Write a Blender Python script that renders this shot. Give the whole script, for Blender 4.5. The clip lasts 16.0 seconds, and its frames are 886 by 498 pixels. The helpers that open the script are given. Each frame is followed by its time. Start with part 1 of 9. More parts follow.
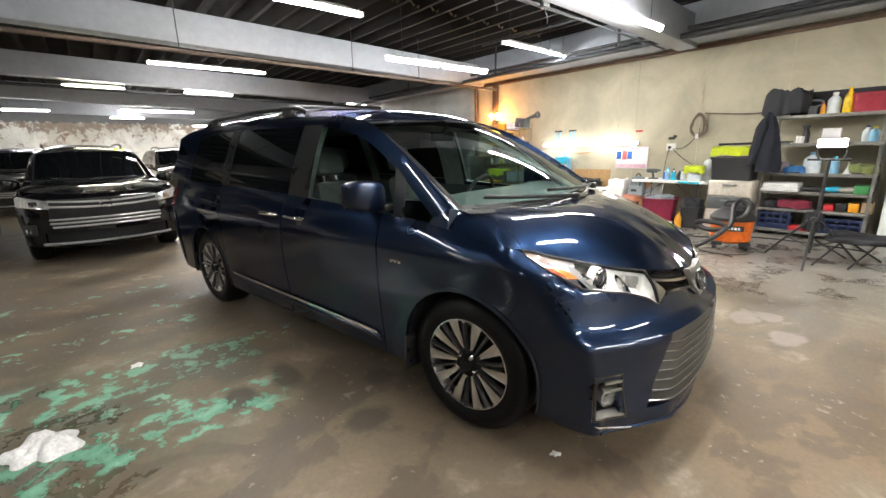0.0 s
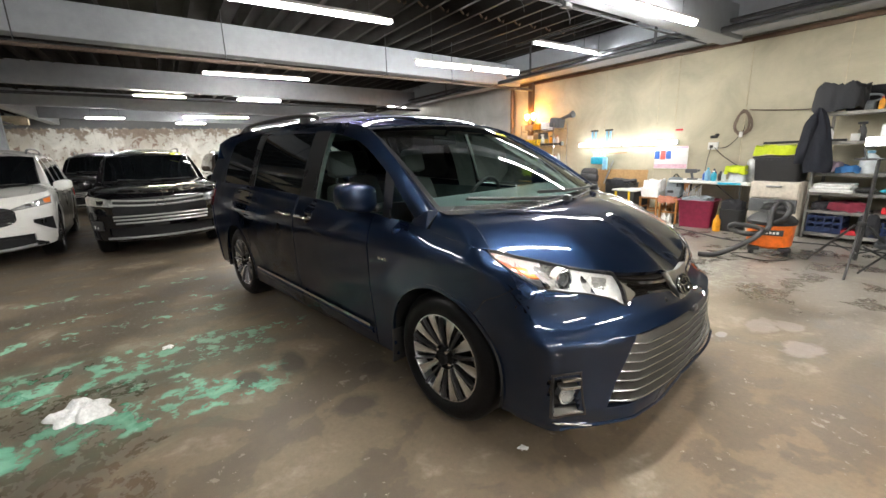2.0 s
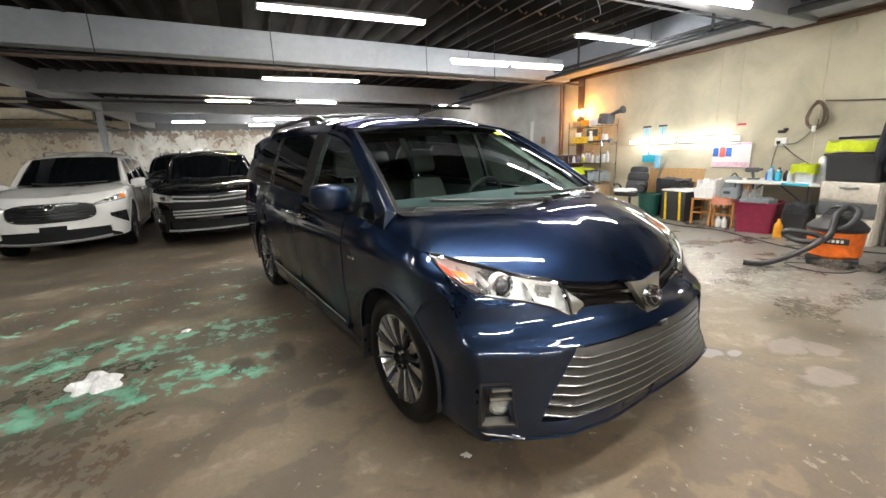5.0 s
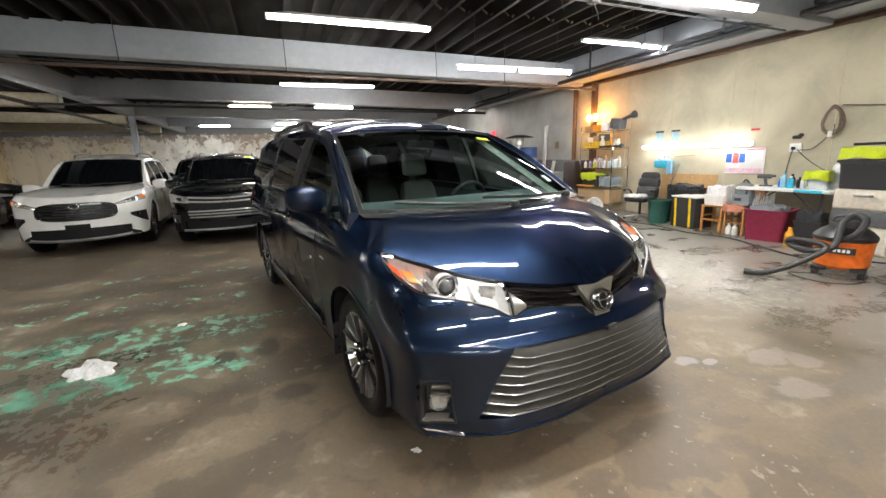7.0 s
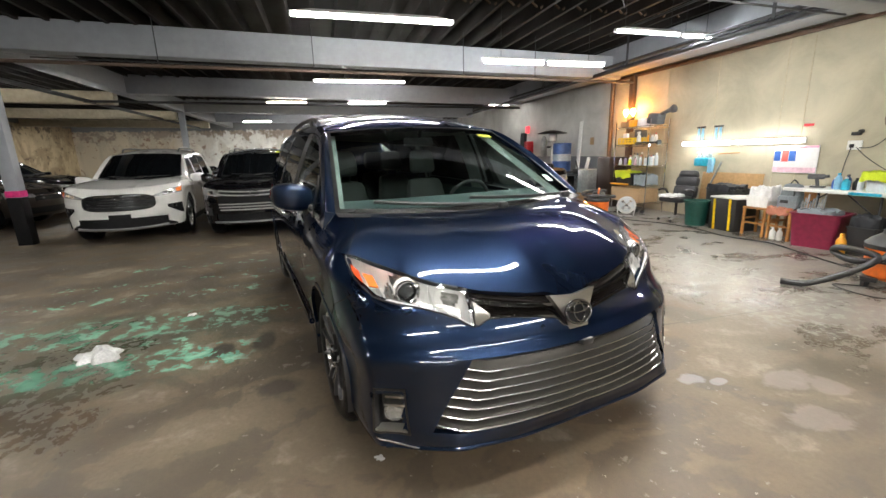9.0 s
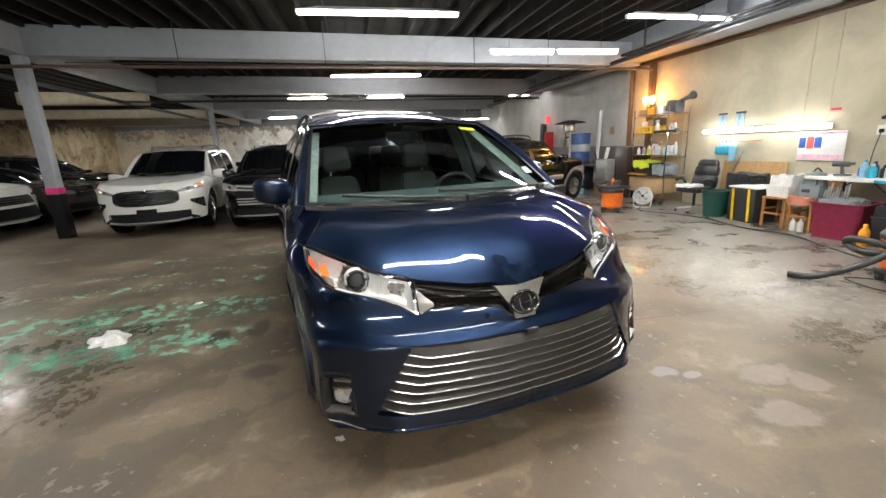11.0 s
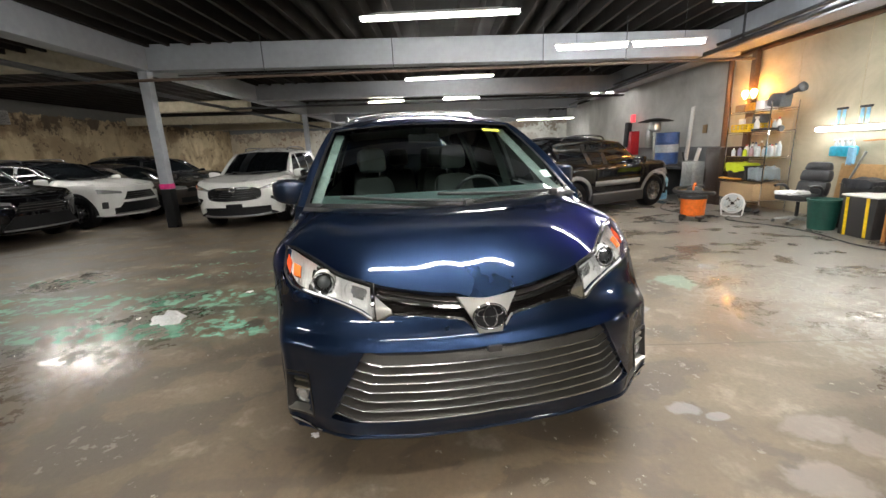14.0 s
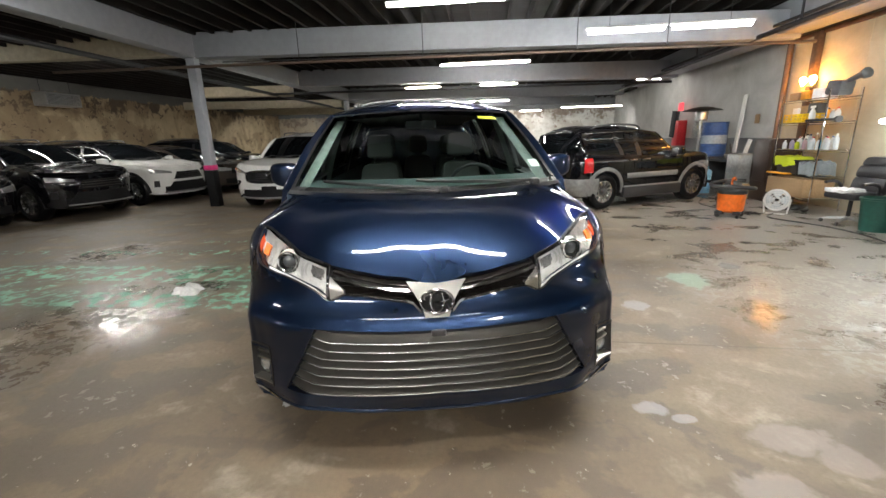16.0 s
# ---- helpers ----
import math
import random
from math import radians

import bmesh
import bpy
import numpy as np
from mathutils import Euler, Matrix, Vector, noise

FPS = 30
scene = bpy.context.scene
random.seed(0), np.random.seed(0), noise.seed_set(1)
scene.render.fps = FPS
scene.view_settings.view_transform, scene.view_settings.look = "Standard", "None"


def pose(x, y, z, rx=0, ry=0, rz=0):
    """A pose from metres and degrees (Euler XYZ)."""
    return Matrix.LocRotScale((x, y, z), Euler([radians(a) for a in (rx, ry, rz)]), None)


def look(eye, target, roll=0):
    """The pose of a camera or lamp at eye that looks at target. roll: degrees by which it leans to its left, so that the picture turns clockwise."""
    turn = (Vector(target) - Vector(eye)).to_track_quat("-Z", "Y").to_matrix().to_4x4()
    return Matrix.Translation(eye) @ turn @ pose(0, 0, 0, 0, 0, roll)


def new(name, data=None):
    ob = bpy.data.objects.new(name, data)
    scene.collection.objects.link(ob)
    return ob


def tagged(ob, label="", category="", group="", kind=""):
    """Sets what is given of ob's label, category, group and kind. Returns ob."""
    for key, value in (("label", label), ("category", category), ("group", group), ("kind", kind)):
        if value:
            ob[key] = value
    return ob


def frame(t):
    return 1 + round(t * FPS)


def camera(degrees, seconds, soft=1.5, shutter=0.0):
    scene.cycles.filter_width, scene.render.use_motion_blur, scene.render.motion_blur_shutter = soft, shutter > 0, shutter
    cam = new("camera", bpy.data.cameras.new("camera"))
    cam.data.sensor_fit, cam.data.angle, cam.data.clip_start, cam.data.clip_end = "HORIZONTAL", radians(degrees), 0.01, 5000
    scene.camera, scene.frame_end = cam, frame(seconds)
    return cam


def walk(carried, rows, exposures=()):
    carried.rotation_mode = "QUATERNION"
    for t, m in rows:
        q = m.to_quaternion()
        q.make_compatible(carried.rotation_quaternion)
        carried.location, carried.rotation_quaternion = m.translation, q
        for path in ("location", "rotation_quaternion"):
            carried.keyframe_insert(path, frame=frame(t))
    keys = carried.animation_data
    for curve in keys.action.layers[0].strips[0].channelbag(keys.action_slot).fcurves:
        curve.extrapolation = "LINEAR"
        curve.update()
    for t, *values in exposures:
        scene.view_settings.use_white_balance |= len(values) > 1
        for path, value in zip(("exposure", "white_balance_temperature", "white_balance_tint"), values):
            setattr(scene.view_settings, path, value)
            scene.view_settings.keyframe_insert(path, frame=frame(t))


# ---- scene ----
cam = camera(94.3, 16.0)
PATH = [
    (0, (0.214, 0.172, 1.405), (-1.278, 1.418, 0.935), -1.3),
    (0.5, (0.242, 0.214, 1.404), (-1.283, 1.422, 0.941), -1.3),
    (1, (0.325, 0.277, 1.404), (-1.242, 1.431, 0.942), -1.5),
    (1.5, (0.415, 0.33, 1.414), (-1.179, 1.446, 0.952), -1.6),
    (2, (0.51, 0.375, 1.417), (-1.115, 1.445, 0.954), -1.8),
    (2.5, (0.564, 0.423, 1.408), (-1.087, 1.451, 0.943), -1.7),
    (3, (0.582, 0.503, 1.392), (-1.096, 1.484, 0.92), -1.6),
    (3.5, (0.617, 0.605, 1.403), (-1.083, 1.547, 0.93), -1.4),
    (4, (0.653, 0.691, 1.41), (-1.074, 1.586, 0.941), -1.6),
    (6.5, (0.946, 1.073, 1.418), (-0.864, 1.797, 0.969), -2.3),
    (7, (0.966, 1.136, 1.406), (-0.852, 1.845, 0.966), -1.9),
    (7.5, (0.974, 1.241, 1.4), (-0.856, 1.909, 0.949), -1.8),
    (8, (0.989, 1.345, 1.411), (-0.857, 1.969, 0.96), -1.7),
    (8.5, (0.992, 1.426, 1.412), (-0.868, 2.003, 0.958), -1.6),
    (9, (0.986, 1.481, 1.413), (-0.888, 2.01, 0.957), -1.6),
    (11.5, (1.152, 1.91, 1.405), (-0.757, 2.255, 0.917), -2.8),
    (12, (1.128, 2.011, 1.393), (-0.791, 2.296, 0.907), -2.8),
    (12.5, (1.099, 2.12, 1.395), (-0.828, 2.342, 0.908), -2.6),
    (13, (1.089, 2.196, 1.395), (-0.845, 2.356, 0.912), -2.5),
    (13.5, (1.086, 2.236, 1.399), (-0.855, 2.327, 0.927), -2.5),
    (14, (1.116, 2.334, 1.397), (-0.829, 2.325, 0.932), -2.7),
    (14.5, (1.164, 2.46, 1.406), (-0.78, 2.384, 0.947), -2.7),
    (15, (1.196, 2.567, 1.397), (-0.741, 2.427, 0.921), -2.6),
    (15.5, (1.183, 2.641, 1.389), (-0.746, 2.46, 0.897), -2.3),
    (16, (1.137, 2.724, 1.384), (-0.783, 2.511, 0.869), -1.8),
]
walk(cam, [(t, look(eye, target, roll)) for t, eye, target, roll in PATH], ((0.0, 0.28), (4.0, 0.22), (9.0, 0.07), (12.0, 0.0), (16.0, -0.04)))

# ---- light of the place: a closed hall, lit by its own tubes and added fill tubes ----
world = bpy.data.worlds.new("world")
scene.world = world
world.use_nodes = True
world.node_tree.nodes["Background"].inputs[0].default_value = (0.02, 0.02, 0.022, 1)
world.node_tree.nodes["Background"].inputs[1].default_value = 0.3
TUBE, WARM, WALLTUBE = 172.0, 260.0, 27.0


# ---- small helpers ----
def spl(*keys):
    """A smooth curve through (x, y) keys, flat outside them."""
    xs = [k[0] for k in keys]
    ys = [k[1] for k in keys]
    n = len(xs)
    d = [(ys[i + 1] - ys[i]) / (xs[i + 1] - xs[i]) for i in range(n - 1)]
    m = [d[0]] + [0 if d[i - 1] * d[i] <= 0 else 2 * d[i - 1] * d[i] / (d[i - 1] + d[i]) for i in range(1, n - 1)] + [d[-1]]

    def f(x):
        if x <= xs[0]:
            return ys[0]
        if x >= xs[-1]:
            return ys[-1]
        i = next(k for k in range(n - 1) if x <= xs[k + 1])
        h = xs[i + 1] - xs[i]
        t = (x - xs[i]) / h
        return (ys[i] * (1 + 2 * t) * (1 - t) ** 2 + m[i] * h * t * (1 - t) ** 2 + ys[i + 1] * t * t * (3 - 2 * t) - m[i + 1] * h * t * t * (1 - t))
    return f


def lerp(a, b, t):
    return a + (b - a) * t


def V(x, y, z):
    return Vector((x, y, z))


def mesh_of(name, bm, mat, smooth=True, angle=38):
    me = bpy.data.meshes.new(name)
    bm.to_mesh(me)
    bm.free()
    for m in mat if isinstance(mat, (list, tuple)) else (mat,):
        me.materials.append(m)
    if smooth:
        me.polygons.foreach_set("use_smooth", [True] * len(me.polygons))
        me.set_sharp_from_angle(angle=radians(angle))
    return me


def part(name, bm, material, parent=None, label="", smooth=True, angle=38):
    ob = new(name, mesh_of(name, bm, material, smooth, angle))
    ob.parent = parent
    if label:
        ob["label"] = label
    return ob


def share(name, me, parent, m):
    ob = new(name, me)
    ob.parent = parent
    ob.matrix_basis = m
    return ob


def thing(name, m, label, category, group="", kind=""):
    ob = new(name)
    ob.empty_display_size = 0.1
    ob.matrix_basis = m
    return tagged(ob, label, category, group, kind)


def single(name, bm, material, label, category, m=None, group="", kind="", smooth=True):
    ob = part(name, bm, material, None, label, smooth)
    if m is not None:
        ob.matrix_basis = m
    return tagged(ob, label, category, group, kind)


def box(bm, c, s, bevel=0.0, m=None, mi=0, taper=1.0):
    """A box of size s round c, its edges bevelled; taper narrows the top."""
    x, y, z = (k / 2 for k in s)
    vs = [bm.verts.new((c[0] + sx * x * (taper if sz > 0 else 1), c[1] + sy * y * (taper if sz > 0 else 1), c[2] + sz * z)) for sz in (-1, 1) for sy in (-1, 1) for sx in (-1, 1)]
    fs = [bm.faces.new([vs[i] for i in q]) for q in ((0, 2, 3, 1), (4, 5, 7, 6), (0, 1, 5, 4), (2, 6, 7, 3), (0, 4, 6, 2), (1, 3, 7, 5))]
    for f in fs:
        f.material_index = mi
    if bevel > 0:
        es = list({e for f in fs for e in f.edges})
        r = bmesh.ops.bevel(bm, geom=es, offset=min(bevel, min(s) * 0.45), segments=2, affect="EDGES", profile=0.5)
        vs = list({v for f in r["faces"] for v in f.verts} | {v for v in vs if v.is_valid})
        for f in r["faces"]:
            f.material_index = mi
    if m is not None:
        bmesh.ops.transform(bm, matrix=m, verts=vs)
    return vs


def lathe(bm, prof, n=24, m=None, mi=0, caps=True):
    """A surface turned about the z axis from (radius, z) pairs."""
    rings = []
    for r, z in prof:
        rings.append([bm.verts.new((r * math.cos(2 * math.pi * i / n), r * math.sin(2 * math.pi * i / n), z)) for i in range(n)])
    for a, b in zip(rings, rings[1:]):
        for i in range(n):
            f = bm.faces.new((a[i], a[(i + 1) % n], b[(i + 1) % n], b[i]))
            f.material_index = mi
    if caps:
        for ring, flip in ((rings[0], True), (rings[-1], False)):
            f = bm.faces.new(list(reversed(ring)) if flip else ring)
            f.material_index = mi
    vs = [v for r in rings for v in r]
    if m is not None:
        bmesh.ops.transform(bm, matrix=m, verts=vs)
    return vs


def tube(bm, pts, r, n=8, mi=0, closed=False):
    """A round bar along points; r may be a list."""
    pts = [Vector(p) for p in pts]
    k = len(pts)
    rings = []
    up = Vector((0.13, 0.29, 0.95))
    for i, p in enumerate(pts):
        a = pts[(i - 1) % k] if closed or i else p
        b = pts[(i + 1) % k] if closed or i < k - 1 else p
        d = (b - a).normalized()
        s = d.cross(up)
        if s.length < 0.05:
            s = d.cross(Vector((1, 0, 0)))
        s.normalize()
        t = s.cross(d)
        rr = r[i] if isinstance(r, (list, tuple)) else r
        rings.append([bm.verts.new(p + (s * math.cos(2 * math.pi * j / n) + t * math.sin(2 * math.pi * j / n)) * rr) for j in range(n)])
    pairs = list(zip(rings, rings[1:])) + ([(rings[-1], rings[0])] if closed else [])
    for a, b in pairs:
        for j in range(n):
            f = bm.faces.new((a[j], a[(j + 1) % n], b[(j + 1) % n], b[j]))
            f.material_index = mi
    if not closed:
        bm.faces.new(list(reversed(rings[0]))).material_index = mi
        bm.faces.new(rings[-1]).material_index = mi


def bend(pts, n=8):
    """A smooth line through points."""
    pts = [Vector(p) for p in pts]
    out = []
    for i in range(len(pts) - 1):
        p0, p1, p2, p3 = pts[max(i - 1, 0)], pts[i], pts[i + 1], pts[min(i + 2, len(pts) - 1)]
        for j in range(n):
            t = j / n
            out.append(0.5 * ((2 * p1) + (p2 - p0) * t + (2 * p0 - 5 * p1 + 4 * p2 - p3) * t * t + (3 * p1 - p0 - 3 * p2 + p3) * t ** 3))
    return out + [pts[-1]]


def sheet(bm, f, nu, nv, lip=0.0, centre=None, thick=0.0, mi=0, keep=None):
    """A grid over f(u, v), u and v from 0 to 1. Its border turns inwards by lip, away from centre's far side."""
    g = [[bm.verts.new(f(i / nu, j / nv)) for j in range(nv + 1)] for i in range(nu + 1)]
    for i in range(nu):
        for j in range(nv):
            if keep is None or keep((i + 0.5) / nu, (j + 0.5) / nv):
                bm.faces.new((g[i][j], g[i + 1][j], g[i + 1][j + 1], g[i][j + 1])).material_index = mi
    if lip:
        loop = [(i, 0) for i in range(nu)] + [(nu, j) for j in range(nv)] + [(i, nv) for i in range(nu, 0, -1)] + [(0, j) for j in range(nv, 0, -1)]
        low = []
        for i, j in loop:
            du = g[min(i + 1, nu)][j].co - g[max(i - 1, 0)][j].co
            dv = g[i][min(j + 1, nv)].co - g[i][max(j - 1, 0)].co
            n = du.cross(dv)
            p = g[i][j].co
            if n.length < 1e-9:
                n = p - Vector(centre)
            n.normalize()
            if n.dot(p - Vector(centre)) < 0:
                n = -n
            low.append(bm.verts.new(p - n * lip))
        k = len(loop)
        for a in range(k):
            b = (a + 1) % k
            va, vb = g[loop[a][0]][loop[a][1]], g[loop[b][0]][loop[b][1]]
            bm.faces.new((va, low[a], low[b], vb)).material_index = mi
    if centre is not None:
        # faces look outwards, away from the centre
        fs = {f for r in g for v in r for f in v.link_faces}
        t = 0.0
        for f in fs:
            f.normal_update()
            t += f.normal.dot(f.calc_center_median() - Vector(centre)) * f.calc_area()
        if t < 0:
            bmesh.ops.reverse_faces(bm, faces=list(fs))
    return g


def drape(bm, c, s, seed, h=0.04, m=None, mi=0, n=26):
    """A crumpled cloth lying over a box of size s at c."""
    rnd = random.Random(seed)
    ox = rnd.random() * 50
    def f(u, v):
        x, y = (u - 0.5) * 2, (v - 0.5) * 2
        e = (abs(x) ** 5 + abs(y) ** 5) ** 0.2
        fall = min(1.0, max(0, e - 0.7) / 0.3)
        hem = 0.88 + 0.24 * noise.noise(Vector((x * 1.7 + ox, y * 1.7, 1)))
        z = s[2] * (1 - fall * max(0.6, min(1.0, hem)))
        k = noise.noise(Vector((x * 2.2 + ox, y * 2.2, 3.1))) + 0.6 * noise.noise(Vector((x * 5 + ox, y * 5, 7))) + 0.3 * noise.noise(Vector((x * 11 + ox, y * 11, 2)))
        fold = 1 + fall * 0.12 * math.sin(9 * math.atan2(y, x) + 3 * noise.noise(Vector((x * 2 + ox, y * 2, 5)))) * 0.6 + 0.05 * noise.noise(Vector((x * 2 + ox, y * 2, 9)))
        g = 1 / max(0.72, e) * 0.92
        return V(c[0] + s[0] / 2 * x * g * fold * min(1.0, 1), c[1] + s[1] / 2 * y * g * fold, max(c[2] + 0.001, c[2] + z + h * k * (1 - 0.7 * fall)))
    g = sheet(bm, f, n, n, mi=mi)
    if m is not None:
        bmesh.ops.transform(bm, matrix=m, verts=[v for r in g for v in r])


# ---- materials ----
def mat(name, color, rough=0.5, metal=0.0, coat=0.0, bump=0.0, scale=20.0, vary=0.25, rvary=0.15, spec=0.5, detail=6.0, big=1.3, emit=None):
    """A surface with two scales of colour and gloss variation and a fine relief."""
    m = bpy.data.materials.new(name)
    m.use_nodes = True
    nt = m.node_tree
    b = nt.nodes["Principled BSDF"]
    b.inputs["Metallic"].default_value = metal
    b.inputs["Specular IOR Level"].default_value = spec
    b.inputs["Coat Weight"].default_value = coat
    b.inputs["Coat Roughness"].default_value = 0.025
    co = nt.nodes.new("ShaderNodeTexCoord")
    n1 = nt.nodes.new("ShaderNodeTexNoise")
    n1.inputs["Scale"].default_value = scale
    n1.inputs["Detail"].default_value = detail
    n2 = nt.nodes.new("ShaderNodeTexNoise")
    n2.inputs["Scale"].default_value = big
    n2.inputs["Detail"].default_value = 4
    for n in (n1, n2):
        nt.links.new(co.outputs["Object"], n.inputs["Vector"])
    mx = nt.nodes.new("ShaderNodeMath")
    mx.operation = "ADD"
    nt.links.new(n1.outputs["Fac"], mx.inputs[0])
    nt.links.new(n2.outputs["Fac"], mx.inputs[1])
    mr = nt.nodes.new("ShaderNodeMapRange")
    mr.inputs["From Min"].default_value, mr.inputs["From Max"].default_value = 0.7, 1.3
    mr.inputs["To Min"].default_value, mr.inputs["To Max"].default_value = 1 - vary, 1 + vary
    nt.links.new(mx.outputs[0], mr.inputs["Value"])
    vm = nt.nodes.new("ShaderNodeVectorMath")
    vm.operation = "SCALE"
    vm.inputs[0].default_value = color[:3]
    nt.links.new(mr.outputs[0], vm.inputs["Scale"])
    nt.links.new(vm.outputs[0], b.inputs["Base Color"])
    rr = nt.nodes.new("ShaderNodeMapRange")
    rr.inputs["From Min"].default_value, rr.inputs["From Max"].default_value = 0.3, 0.7
    rr.inputs["To Min"].default_value, rr.inputs["To Max"].default_value = max(0.02, rough * (1 - rvary)), min(1, rough * (1 + rvary))
    nt.links.new(n2.outputs["Fac"], rr.inputs["Value"])
    nt.links.new(rr.outputs[0], b.inputs["Roughness"])
    if bump:
        bp = nt.nodes.new("ShaderNodeBump")
        bp.inputs["Strength"].default_value = bump
        bp.inputs["Distance"].default_value = 0.01
        nt.links.new(n1.outputs["Fac"], bp.inputs["Height"])
        nt.links.new(bp.outputs[0], b.inputs["Normal"])
    if emit:
        b.inputs["Emission Color"].default_value = (*emit[:3], 1)
        b.inputs["Emission Strength"].default_value = emit[3]
    return m


def glass(name, tint, rough=0.0, ior=1.5):
    """A thin pane: it lets light through, tinted, and mirrors more at a slant."""
    m = bpy.data.materials.new(name)
    m.use_nodes = True
    nt = m.node_tree
    nt.nodes.remove(nt.nodes["Principled BSDF"])
    t = nt.nodes.new("ShaderNodeBsdfTransparent")
    t.inputs[0].default_value = (*tint, 1)
    g = nt.nodes.new("ShaderNodeBsdfGlossy")
    g.inputs["Roughness"].default_value = rough
    fr = nt.nodes.new("ShaderNodeFresnel")
    fr.inputs["IOR"].default_value = ior
    mx = nt.nodes.new("ShaderNodeMixShader")
    nt.links.new(fr.outputs[0], mx.inputs[0])
    nt.links.new(t.outputs[0], mx.inputs[1])
    nt.links.new(g.outputs[0], mx.inputs[2])
    nt.links.new(mx.outputs[0], nt.nodes["Material Output"].inputs[0])
    return m


def glow(name, color, strength):
    m = bpy.data.materials.new(name)
    m.use_nodes = True
    nt = m.node_tree
    nt.nodes.remove(nt.nodes["Principled BSDF"])
    e = nt.nodes.new("ShaderNodeEmission")
    e.inputs[0].default_value = (*color, 1)
    e.inputs[1].default_value = strength
    nt.links.new(e.outputs[0], nt.nodes["Material Output"].inputs[0])
    return m


def ramp(nt, src, a, b, ca=0.0, cb=1.0):
    r = nt.nodes.new("ShaderNodeMapRange")
    r.inputs["From Min"].default_value, r.inputs["From Max"].default_value = a, b
    r.inputs["To Min"].default_value, r.inputs["To Max"].default_value = ca, cb
    nt.links.new(src, r.inputs["Value"])
    return r.outputs[0]


def math_node(nt, op, a, b=0.0):
    n = nt.nodes.new("ShaderNodeMath")
    n.operation = op
    for i, v in enumerate((a, b)):
        if isinstance(v, (int, float)):
            n.inputs[i].default_value = v
        else:
            nt.links.new(v, n.inputs[i])
    return n.outputs[0]


def mix_color(nt, fac, a, b):
    n = nt.nodes.new("ShaderNodeMix")
    n.data_type = "RGBA"
    for k, v in ((0, fac), (6, a), (7, b)):
        if isinstance(v, tuple):
            n.inputs[k].default_value = (*v, 1)
        elif isinstance(v, (int, float)):
            n.inputs[k].default_value = v
        else:
            nt.links.new(v, n.inputs[k])
    return n.outputs[2]


def noise_node(nt, vec, scale, detail=5.0, rough=0.55, offset=None, stretch=None, distort=0.0):
    n = nt.nodes.new("ShaderNodeTexNoise")
    n.inputs["Scale"].default_value = scale
    n.inputs["Detail"].default_value = detail
    n.inputs["Roughness"].default_value = rough
    n.inputs["Distortion"].default_value = distort
    if offset or stretch:
        mp = nt.nodes.new("ShaderNodeMapping")
        mp.inputs["Location"].default_value = offset or (0, 0, 0)
        mp.inputs["Scale"].default_value = stretch or (1, 1, 1)
        nt.links.new(vec, mp.inputs["Vector"])
        vec = mp.outputs[0]
    nt.links.new(vec, n.inputs["Vector"])
    return n.outputs["Fac"]


